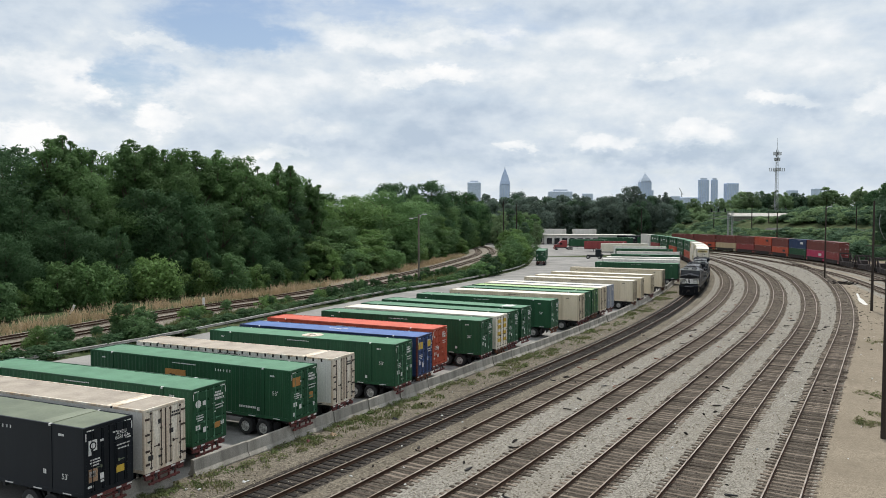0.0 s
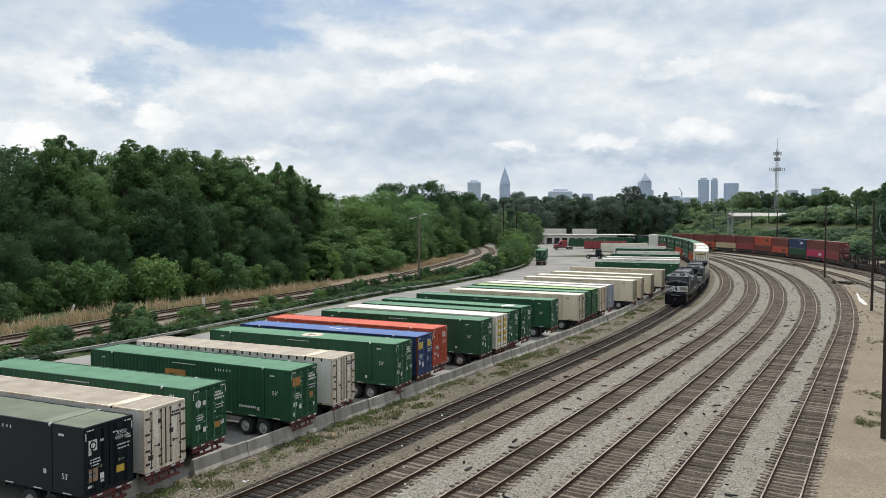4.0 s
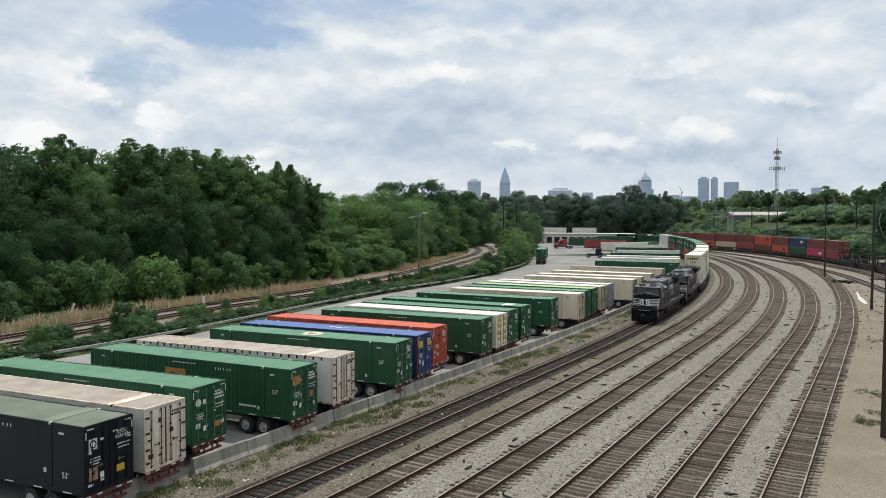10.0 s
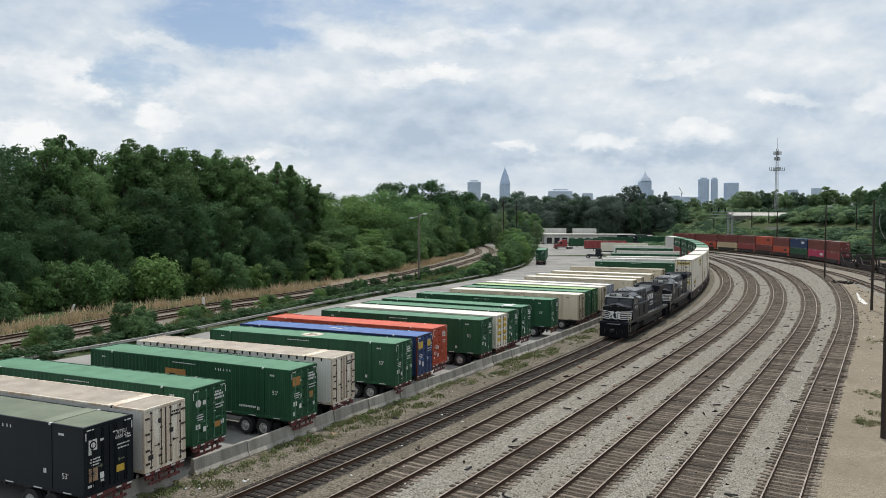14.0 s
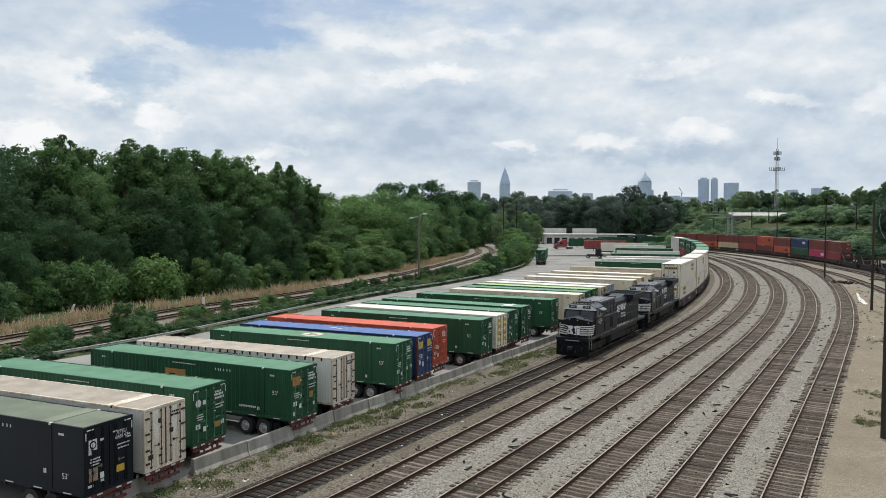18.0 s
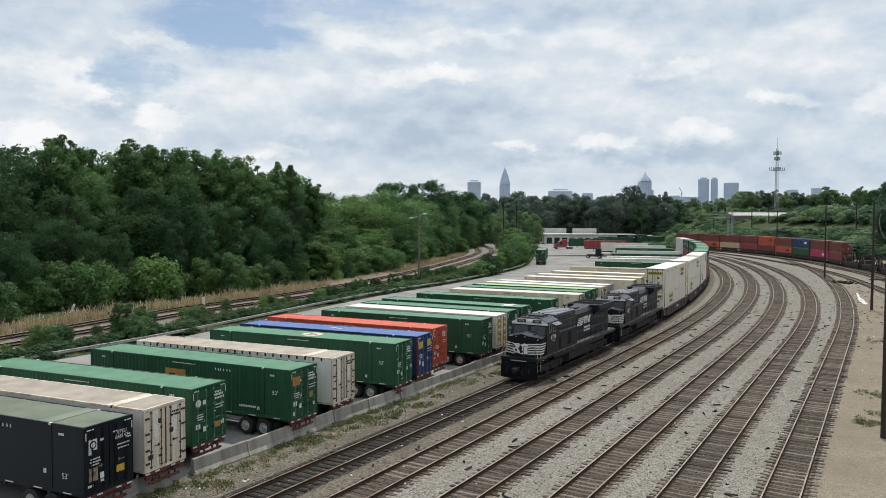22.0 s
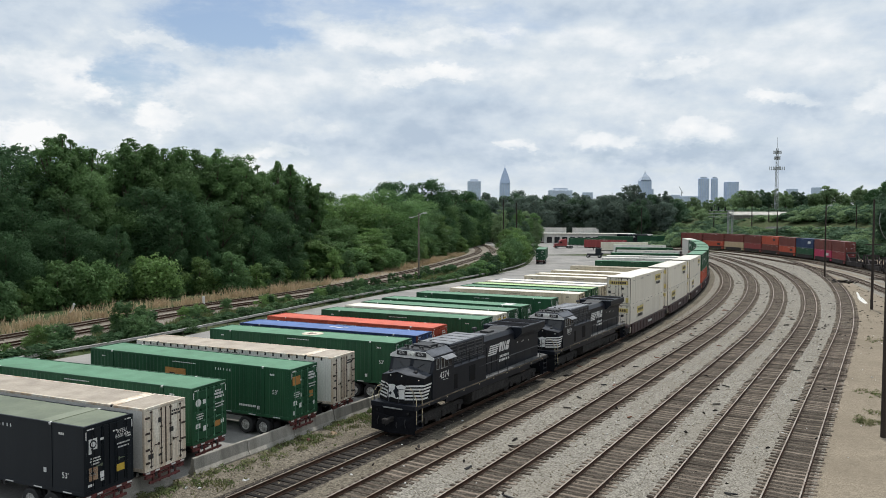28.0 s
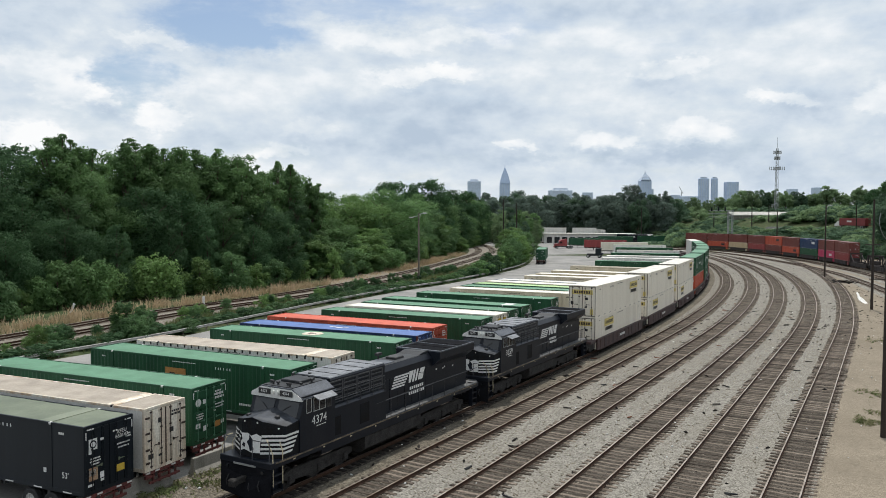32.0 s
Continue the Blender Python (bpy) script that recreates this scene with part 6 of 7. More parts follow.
def make_wood():
    rnd = random.Random(21)
    for row, (back, top) in enumerate(((6, 0.5), (13, 0.72), (22, 1.0), (33, 1.0))):
        px = -230 + 11 * row
        while px < 870:
            d = line(EDGE, px) + back * (1 + (0.5 if px > 700 else 0)) + rnd.uniform(-3, 3) + (8 if px > 540 else 0)
            h = rise(line(CREST, px), d) * top * rnd.uniform(0.9, 1.03)
            x, y = azimuth(px, d)
            # lighter green paints sunlit crests, the shade green the darker rows below
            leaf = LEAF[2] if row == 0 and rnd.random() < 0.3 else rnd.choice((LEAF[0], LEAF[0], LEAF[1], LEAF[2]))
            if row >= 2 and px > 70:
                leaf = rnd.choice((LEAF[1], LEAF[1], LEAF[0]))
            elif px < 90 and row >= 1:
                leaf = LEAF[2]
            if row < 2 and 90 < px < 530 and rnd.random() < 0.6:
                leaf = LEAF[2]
            if px > 530:
                leaf = rnd.choice((LEAF[0], LEAF[1], LEAF[3]))
            if row == 2:
                h *= rnd.choice((0.9, 0.96, 1.0, 1.06))
            tr = plant(x, y, h, TREE_KINDS if row < 3 else MID_KINDS, leaf, "tall broad-leaved tree in full leaf at the wood's edge", rnd=rnd)
            if px > 540:
                tr.scale = (tr.scale[0] * 1.45, tr.scale[1] * 1.45, tr.scale[2])
            px += rnd.uniform(0.8, 1.15) * (7.5, 6.5, 6.0, 6.0)[row] * (1.35 if px > 540 else 1.0) / d * F_PX
    # slim pointed crowns that rise out of the crest
    for q, top in ((92, 246), (112, 236), (128, 242), (165, 262), (222, 252), (240, 246), (268, 254), (292, 258), (322, 262), (350, 266), (384, 264), (412, 288), (455, 288), (492, 284), (514, 290), (548, 312), (564, 324)):
        d = line(EDGE, q) + 20
        x, y = azimuth(q, d)
        plant(x, y, rise(top, d) * 1.02, SLIM_KINDS, LEAF[1], "slim pointed broad-leaved tree rising over the wood", rnd=rnd)
    # low growth along the edge
    px = -200
    while px < 850:
        d = line(EDGE, px) + rnd.uniform(-1, 4)
        x, y = azimuth(px, d)
        plant(x, y, rnd.uniform(2.4, 7.0), SHRUB_KINDS, rnd.choice((LEAF[0], LEAF[1], LEAF[3], LEAF[3])), "dense green shrub at the foot of the wood", "shrub", 5.0, rnd, "undergrowth")
        px += rnd.uniform(1.6, 3.4) / d * F_PX
    # rounded young growth in steps before the taller trees where the line bends
    px = 545
    while px < 880:
        for up in (0.22, 0.36, 0.52):
            d = line(EDGE, px) + rnd.uniform(3, 9) + 14 * up
            q = px + rnd.uniform(-14, 14)
            h = rise(line(CREST, q), d) * up * rnd.uniform(0.8, 1.2)
            x, y = azimuth(q, d)
            tr = plant(x, y, h, MID_KINDS, rnd.choice((LEAF[1], LEAF[1], LEAF[3], LEAF[3])), "rounded young broad-leaved tree before the wood", rnd=rnd, group="young growth")
            k = h / 20
            tr.scale = (k * rnd.uniform(1.5, 2.3), k * rnd.uniform(1.5, 2.3), k)
        px += rnd.uniform(16, 30)
    # dark crowns behind the bend
    for q, top, d in ((680, 326, 262), (700, 324, 268), (722, 327, 270), (742, 325, 275), (764, 320, 275), (776, 326, 280), (800, 338, 300), (825, 340, 330), (850, 352, 345)):
        x, y = azimuth(q, d)
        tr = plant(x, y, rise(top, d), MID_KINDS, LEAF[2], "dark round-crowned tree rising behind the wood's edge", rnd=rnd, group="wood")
        tr.scale = (tr.scale[0] * 0.95, tr.scale[1] * 0.95, tr.scale[2])
    # bushes and the hedge between the main line and the yard
    for px, py, top in ((222, 602, 536), (248, 602, 545), (238, 608, 560), (640, 512, 494), (600, 525, 508), (560, 535, 520), (140, 622, 600), (60, 640, 612), (20, 645, 618), (330, 580, 562), (790, 490, 472)):
        d = EYE[2] * F_PX / (py - HOR)
        x, y = azimuth(px, d)
        plant(x, y, rise(top, d), SHRUB_KINDS, rnd.choice((LEAF[0], LEAF[2])), "leafy green bush between the main line and the yard", "shrub", 5.0, rnd, "bushes")
    # loose saplings and brush that overgrow the nearer main line track
    for _ in range(120):
        s = rnd.uniform(4, 150)
        x, y, a = MAIN_LEFT[1].at(s, rnd.choice((1.9, 2.6, 3.4, 4.4)) + rnd.gauss(0, 0.35))
        h = rnd.choice((0.8, 1.1, 1.5, 2.0)) * rnd.uniform(0.8, 1.2)
        plant(x, y, h, SHRUB_KINDS, rnd.choice((LEAF[0], LEAF[2], LEAF[2], LEAF[3])), "loose green brush overgrowing the main line", "shrub", 5.0, rnd, "brush")
    s = 6.0
    while s < 152:
        h = line([(0, 1.3), (100, 1.0), (118, 1.1), (128, 1.5), (138, 2.2), (152, 4.2)], s) * rnd.uniform(0.75, 1.2)
        for o in ((1.5, 3.4),) if s < 96 else ((1.3, 2.6), (3.0, 5.0)) if s < 118 else ((1.3, 3.0),):
            x, y, a = GUARD.at(s + rnd.uniform(-0.6, 0.6), -rnd.uniform(*o))
            sh = plant(x, y, h, FAR_SHRUBS, rnd.choice((LEAF[0], LEAF[2], LEAF[2], LEAF[1]) if s > 96 else (LEAF[0], LEAF[2], LEAF[2])), "vine-grown hedge bush behind the guard rail", "shrub", 5.0, rnd, "hedge")
            k = max(0.4, h / 5)
            sh.scale = (k * rnd.uniform(1.1, 1.5), k * rnd.uniform(1.1, 1.5), h / 5)
        s += 1.1 + 0.42 * h * rnd.uniform(0.8, 1.4)
    for s, o, h in ((152, -1.4, 4.4), (157, -1.5, 5.4), (162, -2.0, 6.6), (166, -1.5, 7.4), (171, -2.4, 8.2), (176, -1.6, 8.6), (181, -3.5, 9.2), (187, -1.8, 9.0), (193, -4.5, 9.8), (199, -2, 9.4), (206, -5, 10.2), (214, -2, 9.6), (222, -5, 10.6), (212, -8, 10.5), (230, -7, 11.0)):
        x, y, a = GUARD.at(s, o)
        h *= 0.84
        sh = plant(x, y, h * rnd.uniform(0.85, 1.1), MID_KINDS, rnd.choice((LEAF[0], LEAF[1], LEAF[3])), "dense bushy young tree beside the yard", "tree", 20.0, rnd, "hedge trees")
        k = h / 20
        sh.scale = (k * rnd.uniform(1.2, 1.6), k * rnd.uniform(1.2, 1.6), k * 1.05)
    for px, d, top in ((858, 400, 385), (872, 385, 378), (886, 370, 372), (900, 390, 368), (915, 380, 372), (930, 395, 375), (945, 385, 378), (880, 340, 392), (905, 335, 388), (928, 330, 392), (950, 345, 390)):
        x, y = azimuth(px, d)
        plant(x, y, rise(top, d), MID_KINDS, rnd.choice((LEAF[1], LEAF_FAR[2], LEAF_FAR[0])), "leafy green tree where the main line bends away", rnd=rnd, group="bend trees")
    # the dark wood beyond the yard
    for row, d0 in enumerate((430, 460, 500)):
        px = 835
        while px < 1200:
            d = d0 + rnd.uniform(-8, 8)
            top = 345 + rnd.uniform(-7, 9) + (8 if row == 0 else 0)
            if abs(px - 1127) < 12 and row == 1:
                top = 329
            x, y = azimuth(px, d)
            # the bluish leaf colour stands in for haze over this wood
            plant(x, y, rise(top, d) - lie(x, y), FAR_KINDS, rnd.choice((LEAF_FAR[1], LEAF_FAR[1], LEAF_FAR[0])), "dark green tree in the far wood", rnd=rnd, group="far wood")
            px += rnd.uniform(17, 30)
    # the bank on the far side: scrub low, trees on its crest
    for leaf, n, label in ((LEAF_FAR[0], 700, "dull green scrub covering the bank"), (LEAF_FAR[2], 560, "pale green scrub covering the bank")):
        vs, fs, base = [], [], 0
        for i in range(n + 90):
            px, d = rnd.uniform(1185, 1640), rnd.uniform(332, 480)
            if i % 3 == 0:
                px, d = rnd.uniform(1400, 1600), rnd.uniform(300, 400)
            if px > 1480:
                d -= 60
            x, y = azimuth(px, d)
            r = math.hypot(x + 260, y - 262)
            if abs(r - ROAD_R) < 6:
                continue
            small = i % 5 < 2
            if small:
                px, d = rnd.uniform(1150, 1300), rnd.uniform(335, 425)
                x, y = azimuth(px, d)
            tall = rnd.uniform(2.2, 3.4) if px > 1300 and 408 < r < ROAD_R else rnd.uniform(2.0, 3.4) if 1265 < px < 1415 and d < 425 else rnd.uniform(2.5, 6.0)
            if 1265 < px < 1405 and 392 < d < 430:
                tall = min(tall, max(0.7, rise(387, d) - lie(x, y)))
            if small:
                tall = rnd.uniform(0.9, 2.2)
            elif i >= n:
                a, r = radians(rnd.uniform(-16, 34)), ROAD_R - rnd.uniform(7, 20)
                x, y = -260 + r * math.cos(a), 262 + r * math.sin(a)
                tall = rnd.uniform(1.8, 3.0)
            cm = FAR_SHRUBS[i % 2][1]
            v = np.empty(len(cm.vertices) * 3)
            cm.vertices.foreach_get("co", v)
            v = v.reshape(-1, 3)[:1800 if small else None]
            k, a = tall / 5, rnd.uniform(0, 6.28)
            wide = k * rnd.uniform(0.9, 1.5) * (2.6 if tall < 2.7 else 1.7 if tall < 4 else 1.1)
            c, s = math.cos(a) * wide, math.sin(a) * wide
            vs.append(np.stack([x + v[:, 0] * c - v[:, 1] * s, y + v[:, 0] * s + v[:, 1] * c, lie(x, y) - 0.1 + v[:, 2] * k], 1))
            fs.append(np.arange(len(v)).reshape(-1, 3) + base)
            base += len(v)
        me = bpy.data.meshes.new("bank_scrub")
        me.from_pydata(np.concatenate(vs).tolist(), [], np.concatenate(fs).tolist())
        tagged(part("bank_scrub", me, leaf), label, "scrub", kind="stuff")
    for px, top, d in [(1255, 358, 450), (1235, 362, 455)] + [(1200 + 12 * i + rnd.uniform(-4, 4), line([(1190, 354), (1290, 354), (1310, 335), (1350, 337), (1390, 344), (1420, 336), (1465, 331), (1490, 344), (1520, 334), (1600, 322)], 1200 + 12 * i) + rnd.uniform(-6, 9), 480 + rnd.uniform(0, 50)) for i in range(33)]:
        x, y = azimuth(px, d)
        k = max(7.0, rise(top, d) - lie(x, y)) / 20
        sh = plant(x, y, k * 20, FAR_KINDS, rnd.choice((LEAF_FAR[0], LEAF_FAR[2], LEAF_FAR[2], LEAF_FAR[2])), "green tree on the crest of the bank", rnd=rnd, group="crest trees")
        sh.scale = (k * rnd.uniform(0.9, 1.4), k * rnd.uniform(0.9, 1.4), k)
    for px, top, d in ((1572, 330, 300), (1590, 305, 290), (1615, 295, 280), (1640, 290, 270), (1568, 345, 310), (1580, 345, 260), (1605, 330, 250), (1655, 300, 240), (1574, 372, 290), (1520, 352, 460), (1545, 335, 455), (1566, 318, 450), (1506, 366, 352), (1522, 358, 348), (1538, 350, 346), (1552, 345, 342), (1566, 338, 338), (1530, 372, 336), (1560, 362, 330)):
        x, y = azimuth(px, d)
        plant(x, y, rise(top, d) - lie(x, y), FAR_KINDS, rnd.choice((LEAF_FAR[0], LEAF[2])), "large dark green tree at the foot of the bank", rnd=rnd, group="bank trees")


make_wood()


def blades(name, spots, height, width, mat, label, seed):
    """Tufts of upright bent blades at many spots: (x, y, radius, count, size)."""
    r = np.random.RandomState(seed)
    V, F = [], []
    for x, y, rad, n, k in spots:
        for _ in range(n):
            a, d = r.uniform(0, 6.2832), rad * math.sqrt(r.rand())
            bx, by = x + d * math.cos(a), y + d * math.sin(a)
            h, w, t = height * k * r.uniform(0.5, 1.2), width * r.uniform(0.6, 1.4), r.uniform(0, 6.2832)
            lx, ly = math.cos(t) * h * r.uniform(0.1, 0.6), math.sin(t) * h * r.uniform(0.1, 0.6)
            ux, uy = -math.sin(t) * w, math.cos(t) * w
            z0, i = lie(bx, by), len(V)
            V += [(bx - ux, by - uy, z0), (bx + ux, by + uy, z0), (bx + lx * 0.4 + ux * .8, by + ly * 0.4 + uy * .8, z0 + h * 0.65), (bx + lx * 0.4 - ux * .8, by + ly * 0.4 - uy * .8, z0 + h * 0.65), (bx + lx, by + ly, z0 + h)]
            F += [(i, i + 1, i + 2, i + 3), (i + 3, i + 2, i + 4)]
    me = bpy.data.meshes.new(name)
    me.from_pydata(V, [], F)
    tagged(part(name, me, mat), label, "grass", kind="stuff")


def make_grass():
    rnd = random.Random(8)
    dry = []
    p = MAIN_LEFT[0]
    s = 8.0
    while s < 190:
        bare = 104 < s < 142
        for _ in range(1 if bare else rnd.choice((1, 2, 3, 4))):
            x, y, h = p.at(s + rnd.uniform(-0.6, 0.6), -rnd.uniform(3.2, 6.8))
            dry.append((x, y, 0.9, 14 if bare else 26, rnd.uniform(0.3, 0.6) if bare else rnd.choice((0.5, 0.7, 0.9, 1.1, 1.4)) * rnd.uniform(0.85, 1.15)))
        s += 0.9
    for _ in range(150):
        s = rnd.uniform(140, 232)
        x, y, h = p.at(s, -rnd.uniform(3.4, 9.5))
        dry.append((x, y, 1.0, 30, rnd.uniform(0.4, 0.9)))
    blades("dry_grass", dry, 1.15, 0.035, M_DRYGRASS, "tall dry straw-coloured grass along the main line", 1)
    weeds = []
    for _ in range(26):
        s0, o0 = rnd.uniform(20, 150), rnd.uniform(2.6, 4.6)
        for _ in range(rnd.randrange(4, 22)):
            x, y, h = bend(s0 + rnd.gauss(0, 0.9), -24.3, 65, 560, -min(4.7, max(2.2, o0 + rnd.gauss(0, 0.4))))
            weeds.append((x, y, rnd.uniform(0.25, 0.6), rnd.randrange(14, 36), rnd.uniform(0.25, 0.65)))
    for _ in range(160):
        x, y, h = bend(rnd.uniform(20, 150), -24.3, 65, 560, -rnd.uniform(1.8, 4.7))
        weeds.append((x, y, rnd.uniform(0.05, 0.25), rnd.randrange(4, 14), rnd.uniform(0.2, 0.5)))
    p = MAIN_LEFT[1]
    for _ in range(900):
        s = rnd.uniform(5, 215)
        x, y, h = p.at(s, rnd.uniform(3.4, 8.0))
        weeds.append((x, y, rnd.uniform(0.4, 1.3), rnd.randrange(20, 60), rnd.uniform(0.6, 2.0)))
    for _ in range(14):
        x, y, h = bend(rnd.uniform(30, 110), -3.9, 88, 640, rnd.uniform(7, 16))
        weeds.append((x, y, rnd.uniform(0.1, 0.5), rnd.randrange(6, 22), rnd.uniform(0.3, 0.8)))
    cs, rs = [], []
    for _ in range(95):
        s0 = 20 + 110 * rnd.random() ** 1.4
        o0 = rnd.choice((4.55, 4.4, 4.2, 3.4, 2.8)) + rnd.gauss(0, 0.15)
        for _ in range(rnd.randrange(3, 14)):
            x, y, h = bend(s0 + rnd.gauss(0, 0.8), -24.3, 65, 560, -min(4.7, max(2.0, o0 + rnd.gauss(0, 0.28))))
            cs.append((x, y, 0.06))
            rs.append(rnd.uniform(0.1, 0.32))
    for px, py, n in ((1548, 700, 16), (1545, 752, 22), (1560, 735, 12), (1556, 605, 8), (1500, 500, 9)):
        x0, y0 = ground_at(px, py)
        for _ in range(n):
            cs.append((x0 + rnd.gauss(0, 0.45), y0 + rnd.gauss(0, 0.6), 0.06))
            rs.append(rnd.uniform(0.12, 0.36))
    me = leaf_mesh("low_weeds", cs, rs, 27000, 0.055, 31, 0.75)
    tagged(part("low_weeds", me, M_GRASS), "low leafy green weeds along the barrier", "weeds", kind="stuff")
    blades("weeds", weeds, 0.42, 0.035, M_GRASS, "patchy green weeds along the barrier and the tracks", 2)


make_grass()


def make_litter():
    r = random.Random(77)
    for name, mat, n, lo, hi, label in (("litter", M_WHITE, 240, 0.03, 0.11, "scattered white paper and plastic litter"), ("dark_debris", M_TIE_DARK, 150, 0.05, 0.26, "scattered dark wood and coal debris"),
                                         ("gravel_stone", M_STONE, 8000, 0.03, 0.075, "loose gravel stones between the tracks")):
        g = Geo()
        for _ in range(n):
            s = 20 + 75 * r.random() ** 1.5
            nn = r.uniform(-28.2, 1.0 if name == "litter" else -2.2)
            x, y, h = bend(s, nn, 80, 480)
            k, a = lo + (hi - lo) * r.random() ** 2, r.uniform(0, 3.1416)
            c, e = math.cos(a) * k, math.sin(a) * k
            q = r.uniform(0.12, 0.4) if name == "dark_debris" else r.uniform(0.3, 1.0)
            z = 0.1 + k * 0.35
            g.poly([(x - c, y - e, z - k * 0.3), (x - e * q, y + c * q, z - k * 0.1), (x + c, y + e, z - k * 0.2), (x + e * q, y - c * q, z - k * 0.15), (x + c * 0.1, y, z + k * 0.3), (x, y, 0.02)],
                   [(0, 1, 4), (1, 2, 4), (2, 3, 4), (3, 0, 4), (1, 0, 5), (2, 1, 5), (3, 2, 5), (0, 3, 5)])
        for _ in range({"litter": 40, "dark_debris": 60, "gravel_stone": 700}[name]):
            x, y, h = bend(r.uniform(14, 120), -3.9, 88, 640, 1.7 + abs(r.gauss(0, 1.3)) if name == "gravel_stone" else r.uniform(1.6, 12))
            k, q = r.uniform(0.02, 0.06), r.uniform(0.3, 1.0)
            g.poly([(x - k, y, 0.02), (x, y + k * q, 0.02), (x + k, y, 0.02), (x, y - k * q, 0.02), (x, y, 0.06 + k * 0.6)], [(0, 1, 4), (1, 2, 4), (2, 3, 4), (3, 0, 4)])
        for _ in range({"litter": 150, "dark_debris": 1500}.get(name, 0)):
            x, y, h = bend(r.uniform(80, 240), r.uniform(-22.5, 4.0), 82, 490)
            k, q = r.uniform(0.06, 0.22) * (0.5 if name == "litter" else 1.0), r.uniform(0.3, 1.0)
            g.poly([(x - k, y, 0.1), (x, y + k * q, 0.1), (x + k, y, 0.1), (x, y - k * q, 0.1), (x, y, 0.1 + k * 0.5)], [(0, 1, 4), (1, 2, 4), (2, 3, 4), (3, 0, 4), (0, 3, 2, 1)])
        tagged(part(name, g, mat), label, "debris", kind="stuff")


make_litter()


# ---- poles, tower, skyline ----
def make_poles():
    def pole(x, y, h, mat, label, arm=0.0, lamp=True, r=0.16, turn=0):
        t = thing("light_pole", label, "pole", pose(x, y, lie(x, y), 0, 0, turn), "poles")
        part("shaft", Geo().tube((0, 0, -0.3), (0, 0, h), r, 12, r * 0.6), mat, t)
        if arm:
            part("arm", Geo().tube((0, 0, h - 0.5), (arm, 0, h - 0.1), 0.05, 8).tube((0, 0, h - 1.3), (arm * 0.6, 0, h - 0.3), 0.03, 6), M_STEEL, t)
        if lamp:
            part("lamp_head", Geo().box(arm + (0.35 if arm >= 0 else -0.35), 0, h - 0.1, 0.8, 0.42, 0.22, 0.06), M_STEEL, t, "grey floodlight head")
        return t
    x, y = ground_at(741, 499)
    t = pole(x, y, rise(378, y), M_WOODPOLE, "tall weathered timber light pole with two floodlights", 0.8, r=0.22)
    part("arm", Geo().tube((0, 0, rise(378, y) - 0.6), (-1.3, 0, rise(378, y) - 0.9), 0.05, 8), M_STEEL, t)
    part("lamp_head", Geo().box(-1.5, 0, rise(378, y) - 0.95, 0.8, 0.42, 0.22, 0.06), M_STEEL, t, "grey floodlight head")
    x, y = ground_at(1461, 491)
    pole(x, y, rise(362, y), M_DARKPOLE, "dark timber light pole among the tracks", 0.5, r=0.2)
    x, y = ground_at(1546, 548)
    t = pole(x, y, rise(352, y), M_DARKPOLE, "dark timber pole with two crossarms beside the dirt lot", 0, False, r=0.2)
    for py, half, off in ((432, 1.1, -0.1), (493, 1.25, 0.75)):
        part("crossarm", Geo().box(off, -0.16, rise(py, y), 2 * half, 0.12, 0.14), M_DARKPOLE, t)
    g, last = Geo(), None
    for k in range(9):
        q = k / 8
        p = (0.75 + 0.75 * q ** 2 - 0.25 * math.sin(q * 3.14), -0.3, rise(377, y) + (rise(421, y) - rise(377, y)) * q)
        if last:
            g.tube(last, p, 0.035, 5)
        last = p
    part("loose_cable", g, M_STEEL, t, "pale loose cable hanging down")
    x, y = ground_at(1573, 778)
    pole(x, y, rise(352, y), M_DARKPOLE, "dark timber light pole beside the yard tracks", 0, True, r=0.17)
    for px, py, top in ((891, 440, 355), (914, 440, 360), (958, 410, 372), (1135, 410, 368), (1263, 412, 362), (1375, 415, 372), (1515, 430, 362), (1485, 412, 365), (1360, 400, 362), (1330, 398, 360)):
        d = 300 if py > 412 else 380
        if px < 960:
            d = EYE[2] * F_PX / (py - HOR) * 0.9
        x, y = azimuth(px, d)
        pole(x, y, rise(top, d) - lie(x, y), M_DARKPOLE, "distant timber utility pole", 0, False, r=0.27)
    # leaning white markers by the main line
    for px, py, top, lean in ((359, 545, 528, 0), (122, 558, 540, 25)):
        x, y = ground_at(px, py)
        t = thing("marker_post", "white marker post beside the main line", "post", pose(x, y, 0, 0, lean, 0))
        part("shaft", Geo().box(0, 0, rise(top, y) / 2, 0.3, 0.12, rise(top, y), 0.02), M_WHITE, t)


make_poles()


